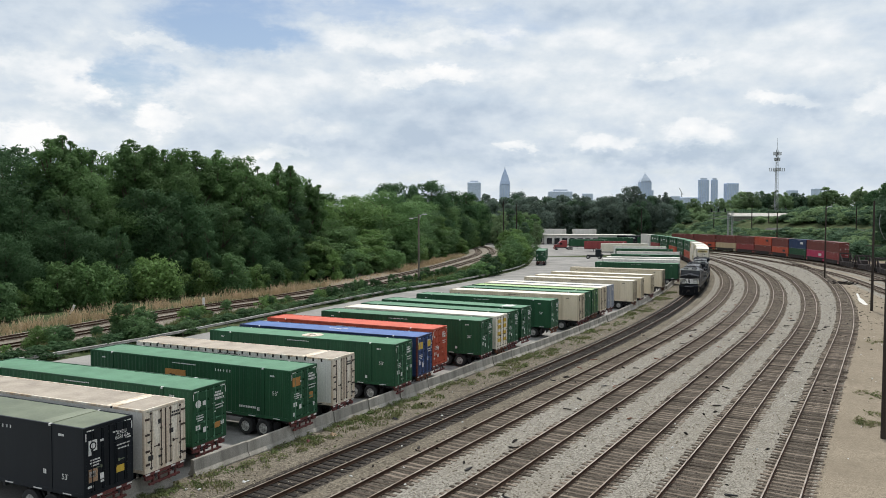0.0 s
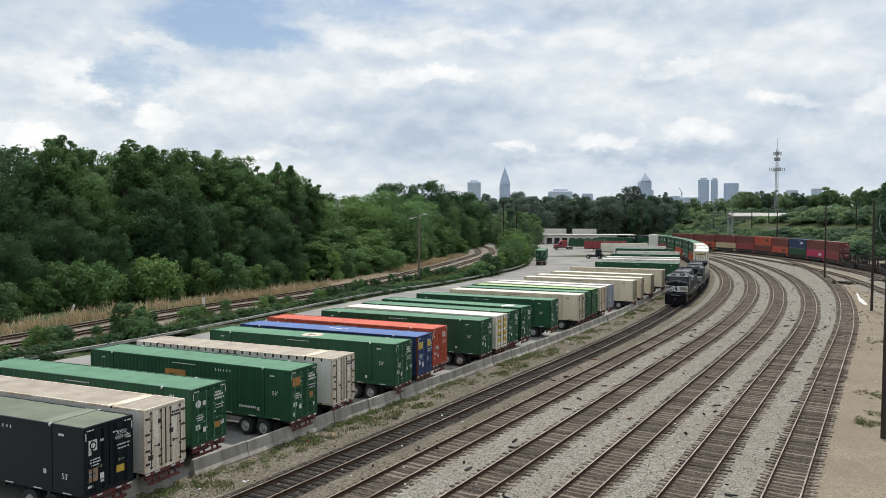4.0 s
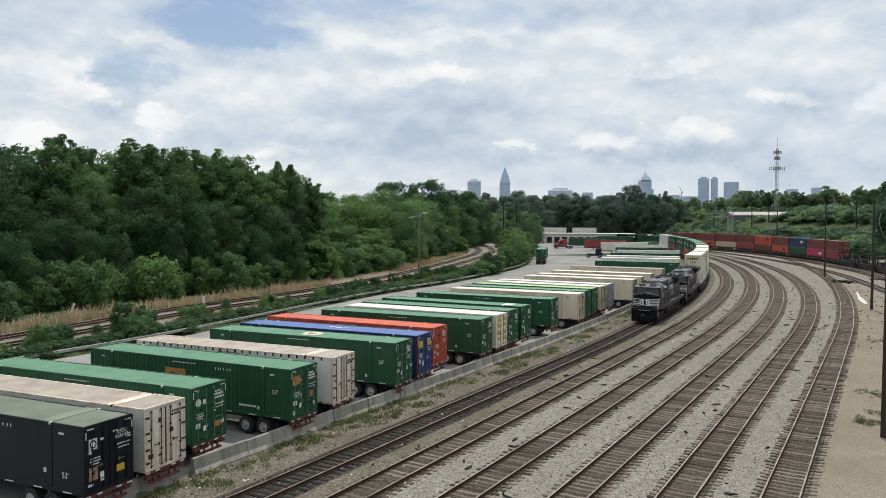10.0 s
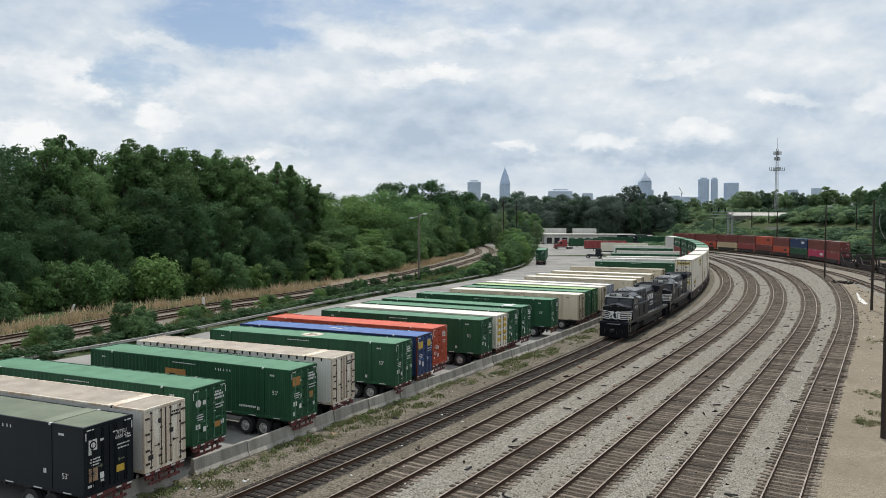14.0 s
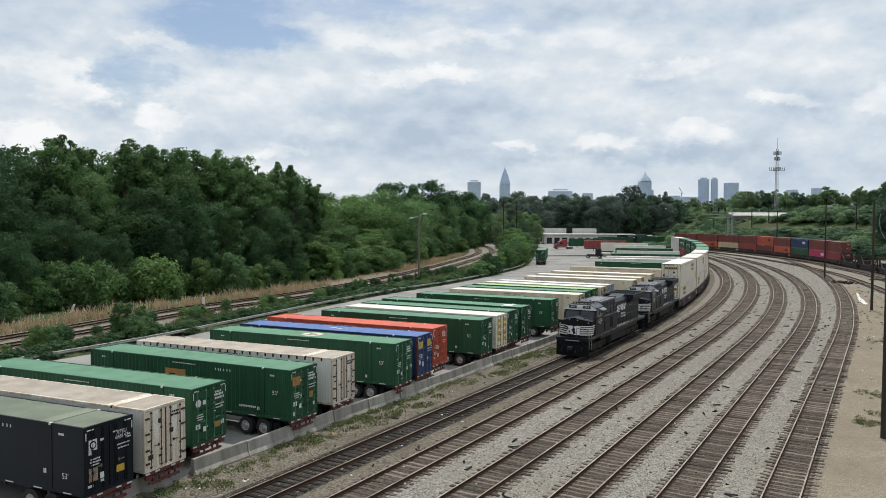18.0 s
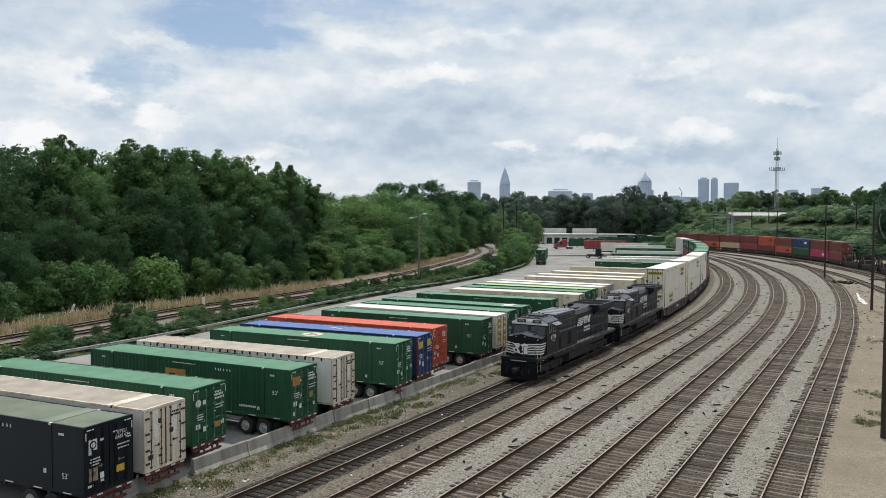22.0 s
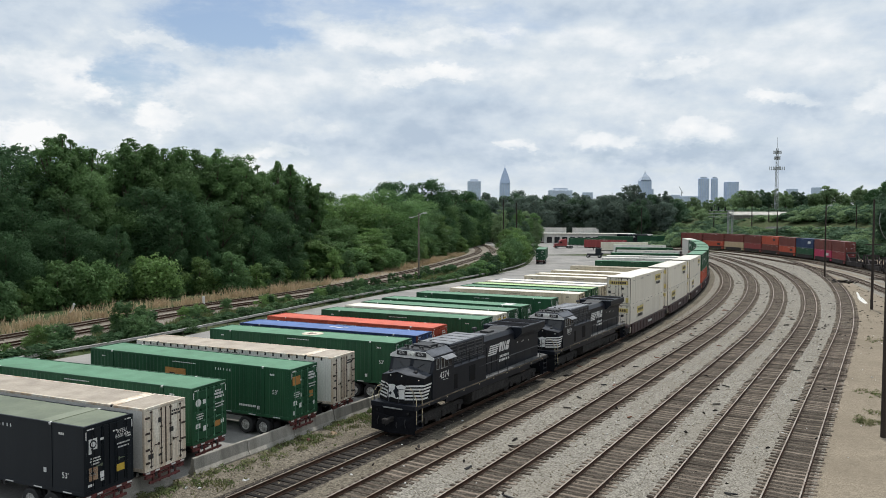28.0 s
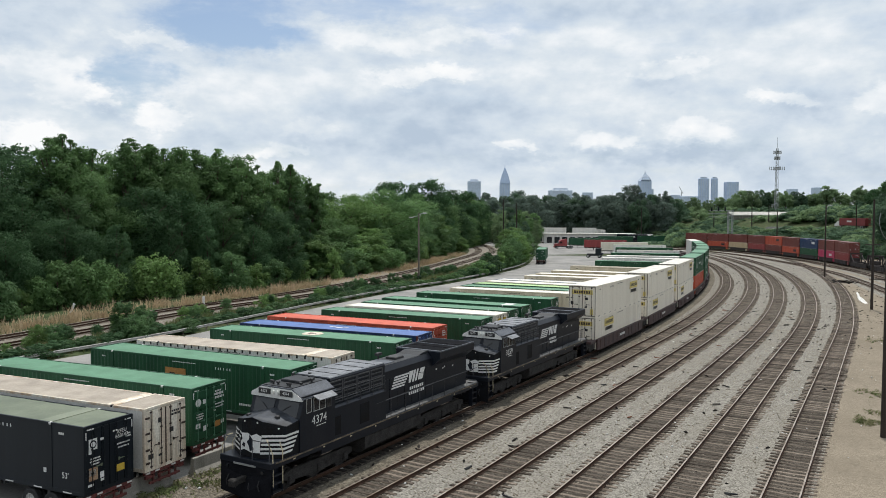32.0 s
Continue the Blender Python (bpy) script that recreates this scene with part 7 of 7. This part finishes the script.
def make_mast():
    d = 440.0
    x, y = azimuth(1372.5, d)
    z0 = lie(x, y)
    top = rise(243, d)
    t = thing("radio_mast", "grey steel lattice radio mast with antenna platforms", "mast", pose(x, y, z0), "")
    h = top - z0
    hs = h * 0.86
    rad = lambda z: 1.25 - 0.7 * z / hs
    for k in range(3):
        a = k * 2.0944
        part("leg", Geo().tube((math.cos(a) * rad(0), math.sin(a) * rad(0), 0), (math.cos(a) * rad(hs), math.sin(a) * rad(hs), hs), 0.13, 6), M_STEEL, t)
    g = Geo()
    n = 16
    for i in range(n):
        za, zb = hs * i / n, hs * (i + 1) / n
        for k in range(3):
            a, b = k * 2.0944, (k + 1) * 2.0944
            g.tube((math.cos(a) * rad(za), math.sin(a) * rad(za), za), (math.cos(b) * rad(zb), math.sin(b) * rad(zb), zb), 0.06, 4)
            g.tube((math.cos(a) * rad(zb), math.sin(a) * rad(zb), zb), (math.cos(b) * rad(zb), math.sin(b) * rad(zb), zb), 0.06, 4)
    part("lattice", g, M_STEEL, t)
    part("spire", Geo().tube((0, 0, hs), (0, 0, h), 0.14, 6, 0.05), M_STEEL, t)
    for py, w in ((298, 4.3), (270, 2.2), (280, 1.6)):
        z = rise(py, d) - z0
        g = Geo().box(0, 0, z - 0.8, w * 1.9, 0.25, 0.18).box(0, 0, z - 0.8, 0.25, w * 1.9, 0.18)
        for k in range(9):
            a = (k / 8 - 0.5) * 1.95 * w
            g.box(a, -0.3, z, 0.32, 0.2, 1.9)
            g.box(0.1, a, z, 0.2, 0.32, 1.9)
        part("antenna_platform", g, M_STEEL, t)


make_mast()


def make_skyline():
    D = 4500.0

    def tower(px0, px1, py, mat, label, crown=None, deep=0.8, d=D):
        x0, x1 = azimuth(px0, d)[0], azimuth(px1, d)[0]
        w, h = x1 - x0, rise(py, d)
        t = thing("tower_block", label, "skyscraper", pose((x0 + x1) / 2, d, 0), "skyline")
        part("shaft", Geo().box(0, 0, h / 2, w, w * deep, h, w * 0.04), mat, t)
        n = max(3, int(w / 9))
        for i in range(n):
            part("window_strip", Geo().box(-w / 2 + w * (i + 0.5) / n, -w * deep / 2, h * 0.5, w / n * 0.45, 1.2, h * 0.96), M_HAZETOWER[2], t)
        if crown:
            crown(t, w, h, w * deep)
        return t

    def spire(t, w, h, dp):
        g = Geo()
        k = h
        for s0, s1, z in ((1.0, 0.86, 22), (0.84, 0.55, 34), (0.5, 0.1, 34)):
            a, b = s0 * w / 2, s1 * w / 2
            g.poly([(-a, -a, k), (a, -a, k), (a, a, k), (-a, a, k), (-b, -b, k + z), (b, -b, k + z), (b, b, k + z), (-b, b, k + z)],
                   [(0, 1, 5, 4), (1, 2, 6, 5), (2, 3, 7, 6), (3, 0, 4, 7), (4, 5, 6, 7)])
            k += z
        g.tube((0, 0, k), (0, 0, k + 22), 2.2, 6, 0.6)
        part("spire", g, M_HAZETOWER[0], t)

    def steps(t, w, h, dp):
        g, k = Geo(), h
        for s0, s1, z in ((0.9, 0.78, 10), (0.74, 0.6, 10), (0.56, 0.34, 12), (0.28, 0.05, 16)):
            a, b = s0 * w / 2, s1 * w / 2
            g.poly([(-a, -a, k), (a, -a, k), (a, a, k), (-a, a, k), (-b, -b, k + z), (b, -b, k + z), (b, b, k + z), (-b, b, k + z)],
                   [(0, 1, 5, 4), (1, 2, 6, 5), (2, 3, 7, 6), (3, 0, 4, 7), (4, 5, 6, 7)])
            k += z
        g.tube((0, 0, k), (0, 0, k + 12), 2, 6, 0.5)
        part("stepped_top", g, M_HAZETOWER[1], t)

    def notch(t, w, h, dp):
        part("roof_block", Geo().box(0, 0, h + 4, w * 0.6, dp * 0.6, 9), M_HAZETOWER[1], t)

    # every tower takes its haze from its pale blue colour
    A, B, C = M_HAZETOWER
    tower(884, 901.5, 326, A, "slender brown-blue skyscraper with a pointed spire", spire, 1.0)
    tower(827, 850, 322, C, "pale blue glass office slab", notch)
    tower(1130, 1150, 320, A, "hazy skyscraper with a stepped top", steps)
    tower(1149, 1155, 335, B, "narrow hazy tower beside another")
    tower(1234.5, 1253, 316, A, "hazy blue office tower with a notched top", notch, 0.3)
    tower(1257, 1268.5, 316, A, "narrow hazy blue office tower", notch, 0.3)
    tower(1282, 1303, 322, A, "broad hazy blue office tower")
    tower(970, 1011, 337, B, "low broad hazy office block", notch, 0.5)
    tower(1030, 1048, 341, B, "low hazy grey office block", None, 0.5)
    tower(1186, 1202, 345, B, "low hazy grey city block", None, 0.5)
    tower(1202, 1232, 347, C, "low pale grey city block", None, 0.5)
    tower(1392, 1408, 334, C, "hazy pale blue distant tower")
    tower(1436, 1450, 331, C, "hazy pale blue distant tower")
    # tower crane
    x, y = azimuth(1205, D)
    t = thing("tower_crane", "thin grey tower crane over the far roofs", "crane", pose(x, y, 0), "")
    h = rise(340, D)
    part("mast", Geo().box(0, 0, h / 2, 4, 4, h), M_STEEL, t)
    part("jib", Geo().tube((8, 0, h - 8), (-14, 0, h + 30), 1.8, 5), M_STEEL, t)


make_skyline()


# ---- the far end of the yard ----
def make_far_yard():
    x, y = ground_at(957, 469)
    c = make_container("green", "greenroof", "dark green container on a chassis standing alone", pose(x, y, 1.2, 0, 0, 80), text=False, group="lone trailer", detail=1)
    make_chassis(pose(x, y, 0.045, 0, 0, 80))
    # red tractor
    x, y = azimuth(992, 318)
    t = thing("truck_tractor", "red road tractor with a sleeper cab in the far yard", "truck", pose(x, y, 0.05, 0, 0, 8), "")
    R = PAINT["red"]
    cab = part("cab", Geo().sweep([(-2.6, 1.1), (-2.6, 1.95), (-1.2, 2.1), (-0.75, 3.0), (0.4, 3.75), (2.4, 3.95), (2.4, 1.1)], "y", -1.15, 1.15), R, t)
    part("windscreen", Geo().poly([(-1.22, -1.0, 2.15), (-1.22, 1.0, 2.15), (-0.78, 1.0, 2.95), (-0.78, -1.0, 2.95)], [(0, 1, 2, 3)]), M_GLASS, cab)
    part("side_window", Geo().box(-0.1, -1.16, 2.5, 1.0, 0.03, 0.7), M_GLASS, cab)
    part("frame", Geo().box(1.4, 0, 0.85, 7.6, 0.9, 0.3), M_CHASSIS, t)
    part("bumper", Geo().box(-2.7, 0, 0.75, 0.25, 2.3, 0.5, 0.05), R, t)
    for wx in (-1.7, 3.2, 4.5):
        for wy in (-1.0, 1.0):
            w = part("tyre", ("tyre", wheel_tyre), M_TYRE, t, at=pose(wx, wy, 0.52, 0, 0, 0 if wy < 0 else 180))
            part("rim", ("rim", wheel_rim), M_RIM, w)
    # black shunting tractors
    for px, py in ((1054, 457),):
        x, y = ground_at(px, py)
        t = thing("yard_tractor", "black yard tractor parked at the row's end", "truck", pose(x, y, 0.05, 0, 0, 160), "yard tractors")
        part("cab", Geo().box(-1.0, 0.0, 2.0, 1.7, 2.1, 2.1, 0.08), PAINT["black"], t)
        part("frame", Geo().box(0.4, 0, 0.95, 4.4, 1.6, 0.7, 0.04), M_CHASSIS, t)
        part("fifth_wheel", Geo().box(1.6, 0, 1.2, 1.2, 1.0, 0.2, 0.04), M_UNDER, t)
        part("fender", Geo().box(-1.9, 0, 1.2, 1.0, 2.2, 0.7, 0.06), PAINT["black"], t)
        part("window", Geo().box(-1.0, 0.0, 2.45, 1.73, 1.9, 0.7), M_GLASS, t)
        for wx in (-1.4, 2.2):
            for wy in (-0.95, 0.95):
                w = part("tyre", ("tyre", wheel_tyre), M_TYRE, t, at=pose(wx, wy, 0.52, 0, 0, 0 if wy < 0 else 180))
                part("rim", ("rim", wheel_rim), M_RIM, w)
    # more boxes at the yard's end
    for px, py, hd, col, roof, lab in ((1036, 441, 172, "red", "maroon", "faded red container at the far end of the yard"), (1008, 436, 174, "green", "greenroof", "dark green container at the far end of the yard"),
                                       (1066, 447, 172, "cream", "whiteroof", "cream container at the far end of the yard"), (1060, 431, 174, "green", "greenroof", "dark green container at the far end of the yard"),
                                       (1130, 430, 174, "green", "greenroof", "dark green container at the far end of the yard")):
        d = EYE[2] * F_PX / (py + 3 - HOR)
        x, y = azimuth(px + 16.0 / d * F_PX, d)
        make_container(col, roof, lab, pose(x, y, 1.2, 0, 0, hd), text=False, group="far yard boxes", detail=1)
        make_chassis(pose(x, y, 0.045, 0, 0, hd))
    # low flat-roofed terminal building, and stacked white boxes behind it
    x, y = azimuth(1040, 388)
    b = thing("terminal_building", "low white flat-roofed terminal building with dark dock doors", "building", pose(x, y, 0, 0, 0, -4), "")
    part("wall", Geo().box(0, 0, 2.35, 44, 11, 4.7), PAINT["white"], b)
    part("roof", Geo().box(0, 0, 4.85, 45.5, 13, 0.3), PAINT["whiteroof"], b, "pale flat roof with a thin edge")
    for i in range(11):
        part("dock_door", Geo().box(-19.5 + i * 3.8, -5.53, 1.7, 2.6, 0.08, 3.0), M_GLASS, b)
    for q, n in ((981, 3), (1034, 3)):
        x, y = azimuth(q, 404)
        for lev in range(n):
            make_container("white", "whiteroof", "white container stacked behind the terminal building", pose(x - 6.1, y, lev * 2.5, 0, 0, 1.5), L=12.19, H=2.5, text=False, group="stacked boxes", detail=1, smooth_sides=True)
    # old paved slab lying on the slope of the bank
    x, y = azimuth(1345, 412)
    b = thing("concrete_slab", "long pale concrete slab tilted on the slope of the bank", "slab", pose(x, y, rise(378, 412), 11, 0, -3), "")
    part("slab", Geo().box(0, 0, 0, 32, 9, 0.5, 0.05), M_SLAB, b)
    part("footing", Geo().box(0, 0, -2.2, 31, 8, 4.0), M_CONCRETE, b)
    # signal gantry beyond the red train
    d = 345.0
    x, y = azimuth(1292, d)
    z0 = lie(x, y)
    b = thing("signal_gantry", "grey steel signal gantry over the far tracks", "gantry", pose(x, y, z0, 0, 0, 0), "")
    top = rise(372, d) - z0
    for k, dx in enumerate((-0.9, 0.9)):
        for dy in (-0.7, 0.7):
            part("post", Geo().box(dx, dy, top / 2, 0.28, 0.28, top), M_STEEL, b)
    for k in range(8):
        part("brace", Geo().box(0, -0.7, 0.6 + k * top / 8.5, 1.6, 0.15, 0.15), M_STEEL, b)
    for z in (top - 0.2, top - 1.6, top - 3.0):
        part("beam", Geo().box(-4.5, 0, z, 10.5, 0.3, 0.25), M_STEEL, b)
    for k in range(3):
        part("signal_head", Geo().box(-2.5 - k * 3, -0.4, top + 0.5, 0.6, 0.4, 1.6, 0.05), M_BLACK, b)


make_far_yard()


def make_bank_ground():
    """Bare earth, an old slab and rubble on the bank, and the plain wall of the track that climbs it."""
    def patch(name, cells, mat, label, category, lift=0.12):
        g = Geo()
        for px0, px1, d0, d1 in cells:
            pts = []
            for i in range(9):
                q = px0 + (px1 - px0) * i / 8
                for k in range(4):
                    d = d0 + (d1 - d0) * k / 3 + 1.5 * math.sin(i * 2.1 + k)
                    x, y = azimuth(q, d)
                    pts.append((x, y, lie(x, y) + lift))
            g.poly(pts, [(4 * i + k, 4 * i + k + 1, 4 * i + k + 5, 4 * i + k + 4) for i in range(8) for k in range(3)])
        tagged(part(name, g, mat), label, category, kind="structure")
    patch("bare_earth", [(1195, 1262, 372, 380), (1200, 1290, 352, 357), (1245, 1300, 396, 402), (1420, 1500, 392, 398)], M_DIRT, "bare tan earth between the scrub of the bank", "dirt")
    rnd = random.Random(91)
    g = Geo()
    for _ in range(420):
        q, d = rnd.uniform(1385, 1502), rnd.uniform(404, 420)
        x, y = azimuth(q, d)
        k = rnd.uniform(0.3, 1.5)
        g.box(x, y, lie(x, y) + k * 0.25 + (1.2 if rnd.random() < 0.4 else 0.3), k * rnd.uniform(0.6, 2.2), k, k * 0.7)
    tagged(part("rubble", g, M_RUBBLE), "heaps of grey-brown concrete rubble on the bank", "rubble", kind="stuff")


M_RUBBLE = material("concrete_rubble", (0.3, 0.26, 0.23), 0.95, spread=0.5, scale=0.4, grain=3, bump=0.3, second=(0.13, 0.11, 0.1), spec=0.1)
make_bank_ground()


def make_lot_details():
    q = [ground_at(a, b) for a, b in ((1517, 519), (1519, 516), (1522, 519), (1525, 525), (1531, 529), (1539, 537), (1533, 538), (1525, 534), (1520, 528))]
    cx, cy = sum(a for a, _ in q) / len(q), sum(b for _, b in q) / len(q)
    pts = [(x, y, 0.05) for x, y in q] + [(cx + (x - cx) * 0.55, cy + (y - cy) * 0.55, 0.08 + 0.06 * (i % 3)) for i, (x, y) in enumerate(q)]
    n = len(q)
    sheet = Geo().poly(pts, [(i, (i + 1) % n, n + (i + 1) % n, n + i) for i in range(n)] + [tuple(range(n, 2 * n))])
    tagged(part("plastic_sheet", sheet, PAINT["white"]), "low uneven white patch lying on the dirt lot", "sheet")
    r = random.Random(4)
    for px, py, k, mt, lab in ((488, 800, 0.22, M_REDSTEEL, "crushed red can"), (546, 788, 0.26, M_REDSTEEL, "red plastic scrap"), (590, 776, 0.3, M_RUSTSTAIN, "rusty metal scrap"), (600, 760, 0.18, M_REDSTEEL, "red plastic scrap"), (700, 747, 0.28, M_TYRE, "torn black rubber scrap"), (430, 862, 0.2, M_WHITE, "white paper scrap"), (772, 706, 0.2, M_RUSTSTAIN, "rusty metal scrap")):
        x, y = ground_at(px, py)
        tagged(part("scrap", Geo().poly([(x - k, y, 0.02), (x, y - k * 0.7, 0.02), (x + k, y + 0.1 * k, 0.02), (x + 0.2 * k, y + 0.8 * k, 0.02), (x - 0.4 * k, y + 0.1 * k, k * 0.8), (x + 0.4 * k, y - 0.1 * k, k * 0.6)],
                                        [(0, 1, 4), (1, 5, 4), (1, 2, 5), (2, 3, 5), (3, 4, 5), (3, 0, 4), (0, 3, 2, 1)]), mt), lab + " on the dirt beside the barrier", "debris", group="scraps")
    for k in range(46):
        u, n0 = r.uniform(30, 120), r.choice((-18.4, -18.2, -14.2, -10.0, -6.0, -22.4))
        x, y, h = bend(u, n0 + r.gauss(0, 0.5), 80, 485)
        L, w = r.uniform(0.25, 0.9), r.uniform(0.04, 0.1)
        tagged(part("scrap", ("stick%d" % (k % 4), lambda: Geo().box(0, 0, 0.04, 0.6, 0.09, 0.06, 0.01).box(0.12, 0.07, 0.03, 0.3, 0.05, 0.04)), (M_TIE_DARK, M_RUST, M_TIE_DARK, M_TYRE)[k % 4], at=pose(x, y, 0.1, 0, r.uniform(-6, 6), r.uniform(0, 360))), ("splintered dark timber piece", "rusty steel strip", "charred broken tie end", "torn black rubber strip")[k % 4] + " lying on the gravel", "debris", group="scraps")
    x0, y0 = ground_at(1494, 500)
    g = Geo()
    for _ in range(60):
        x, y, k = x0 + r.gauss(0, 1.0), y0 + r.gauss(0, 1.3), r.uniform(0.15, 0.5)
        g.tube((x - k, y - k * r.uniform(-1, 1), 0.02), (x + k, y + k * r.uniform(-1, 1), r.uniform(0.05, 0.5)), 0.09, 5)
    tagged(part("scrap_heap", g, M_TIE_DARK), "low heap of broken dark ties on the dirt", "heap", kind="stuff")


make_lot_details()


def bank_road(deg):
    a = radians(deg)
    x, y = -260 + ROAD_R * math.cos(a), 262 + ROAD_R * math.sin(a)
    return x, y, lie(x, y)


def make_bank_road():
    angles = [-34 + 2 * i for i in range(25)]
    rows = []
    for k, (dr, dz) in enumerate(((-5.0, -0.9), (-3.6, 0.08), (3.6, 0.08), (5.0, 0.5))):
        rows.append([(-260 + (ROAD_R + dr) * math.cos(radians(a)), 262 + (ROAD_R + dr) * math.sin(radians(a)), bank_road(a)[2] + dz) for a in angles])
    g, n = Geo(), len(angles)
    g.poly([p for r in rows for p in r], [(j * n + i, j * n + i + 1, (j + 1) * n + i + 1, (j + 1) * n + i) for j in range(3) for i in range(n - 1)])
    tagged(part("bank_road", g, M_TAR), "narrow paved road along the bank", "road", kind="structure")
    t = thing("lorry", "orange-red box lorry on the bank road", "truck", Matrix.Identity(4), "")
    part("box_body", Geo().box(-2.8, 0, 2.6, 16.1, 2.55, 2.9, 0.05), PAINT["red"], t, "orange-red freight box")
    part("cab", Geo().sweep([(5.6, 0.9), (5.6, 3.1), (6.9, 3.0), (7.5, 2.0), (8.6, 1.8), (8.6, 0.9)], "y", -1.15, 1.15), PAINT["white"], t, "pale cab")
    part("frame", Geo().box(-1.2, 0, 0.95, 17.6, 1.0, 0.3), M_CHASSIS, t)
    part("side_sign", Geo().box(-1.0, 1.282, 2.8, 3.0, 0.012, 0.7).box(-1.0, -1.282, 2.8, 3.0, 0.012, 0.7), M_WHITE, t)
    for wx in (-9.2, -7.9, 4.6, 7.6):
        for wy in (-1.0, 1.0):
            w = part("tyre", ("tyre", wheel_tyre), M_TYRE, t, at=pose(wx, wy, 0.54, 0, 0, 0 if wy < 0 else 180))
            part("rim", ("rim", wheel_rim), M_RIM, w)
    return t


LORRY = make_bank_road()


# ---- what moves ----
def along(table, t):
    """A smooth value between the rows of a table of (seconds, metres)."""
    ts, vs = [a for a, _ in table], [b for _, b in table]
    i = min(max(int(np.searchsorted(ts, t)) - 1, 0), len(ts) - 2)
    def slope(k):
        k0, k1 = max(k - 1, 0), min(k + 1, len(ts) - 1)
        return (vs[k1] - vs[k0]) / (ts[k1] - ts[k0])
    h = ts[i + 1] - ts[i]
    q = (t - ts[i]) / h
    return ((2 * q ** 3 - 3 * q ** 2 + 1) * vs[i] + (q ** 3 - 2 * q ** 2 + q) * h * slope(i) + (-2 * q ** 3 + 3 * q ** 2) * vs[i + 1] + (q ** 3 - q ** 2) * h * slope(i + 1))


def motions():
    rows = []
    for t, deg in ((0, -30.0), (5, -24.5), (10, -19.0), (15, -13.5), (20, -8.2), (25, -3.6), (28, 0.6), (30, 3.8), (32, 7.1)):
        x, y, z = bank_road(deg)
        rows.append((float(t), pose(x, y, z + 0.09, 0, 0, 90 + deg)))
    walk(LORRY, rows)
    times = [2.0 * k for k in range(17)]
    for ob, which, d, a, b, lift in MOVERS:
        rows = []
        for t in times:
            if which == "train":
                m = ride(train_path, along(TRAIN_S, t) + d, a, b, RAIL_Z)
            else:
                m = ride(RED_PATH.at, RED_FRONT + along(RED_S, t) + d, a, b, 0.38)
            if lift:
                m = m @ Matrix.Translation((lift[0], 0, lift[1]))
            rows.append((t, m))
        walk(ob, rows)


motions()
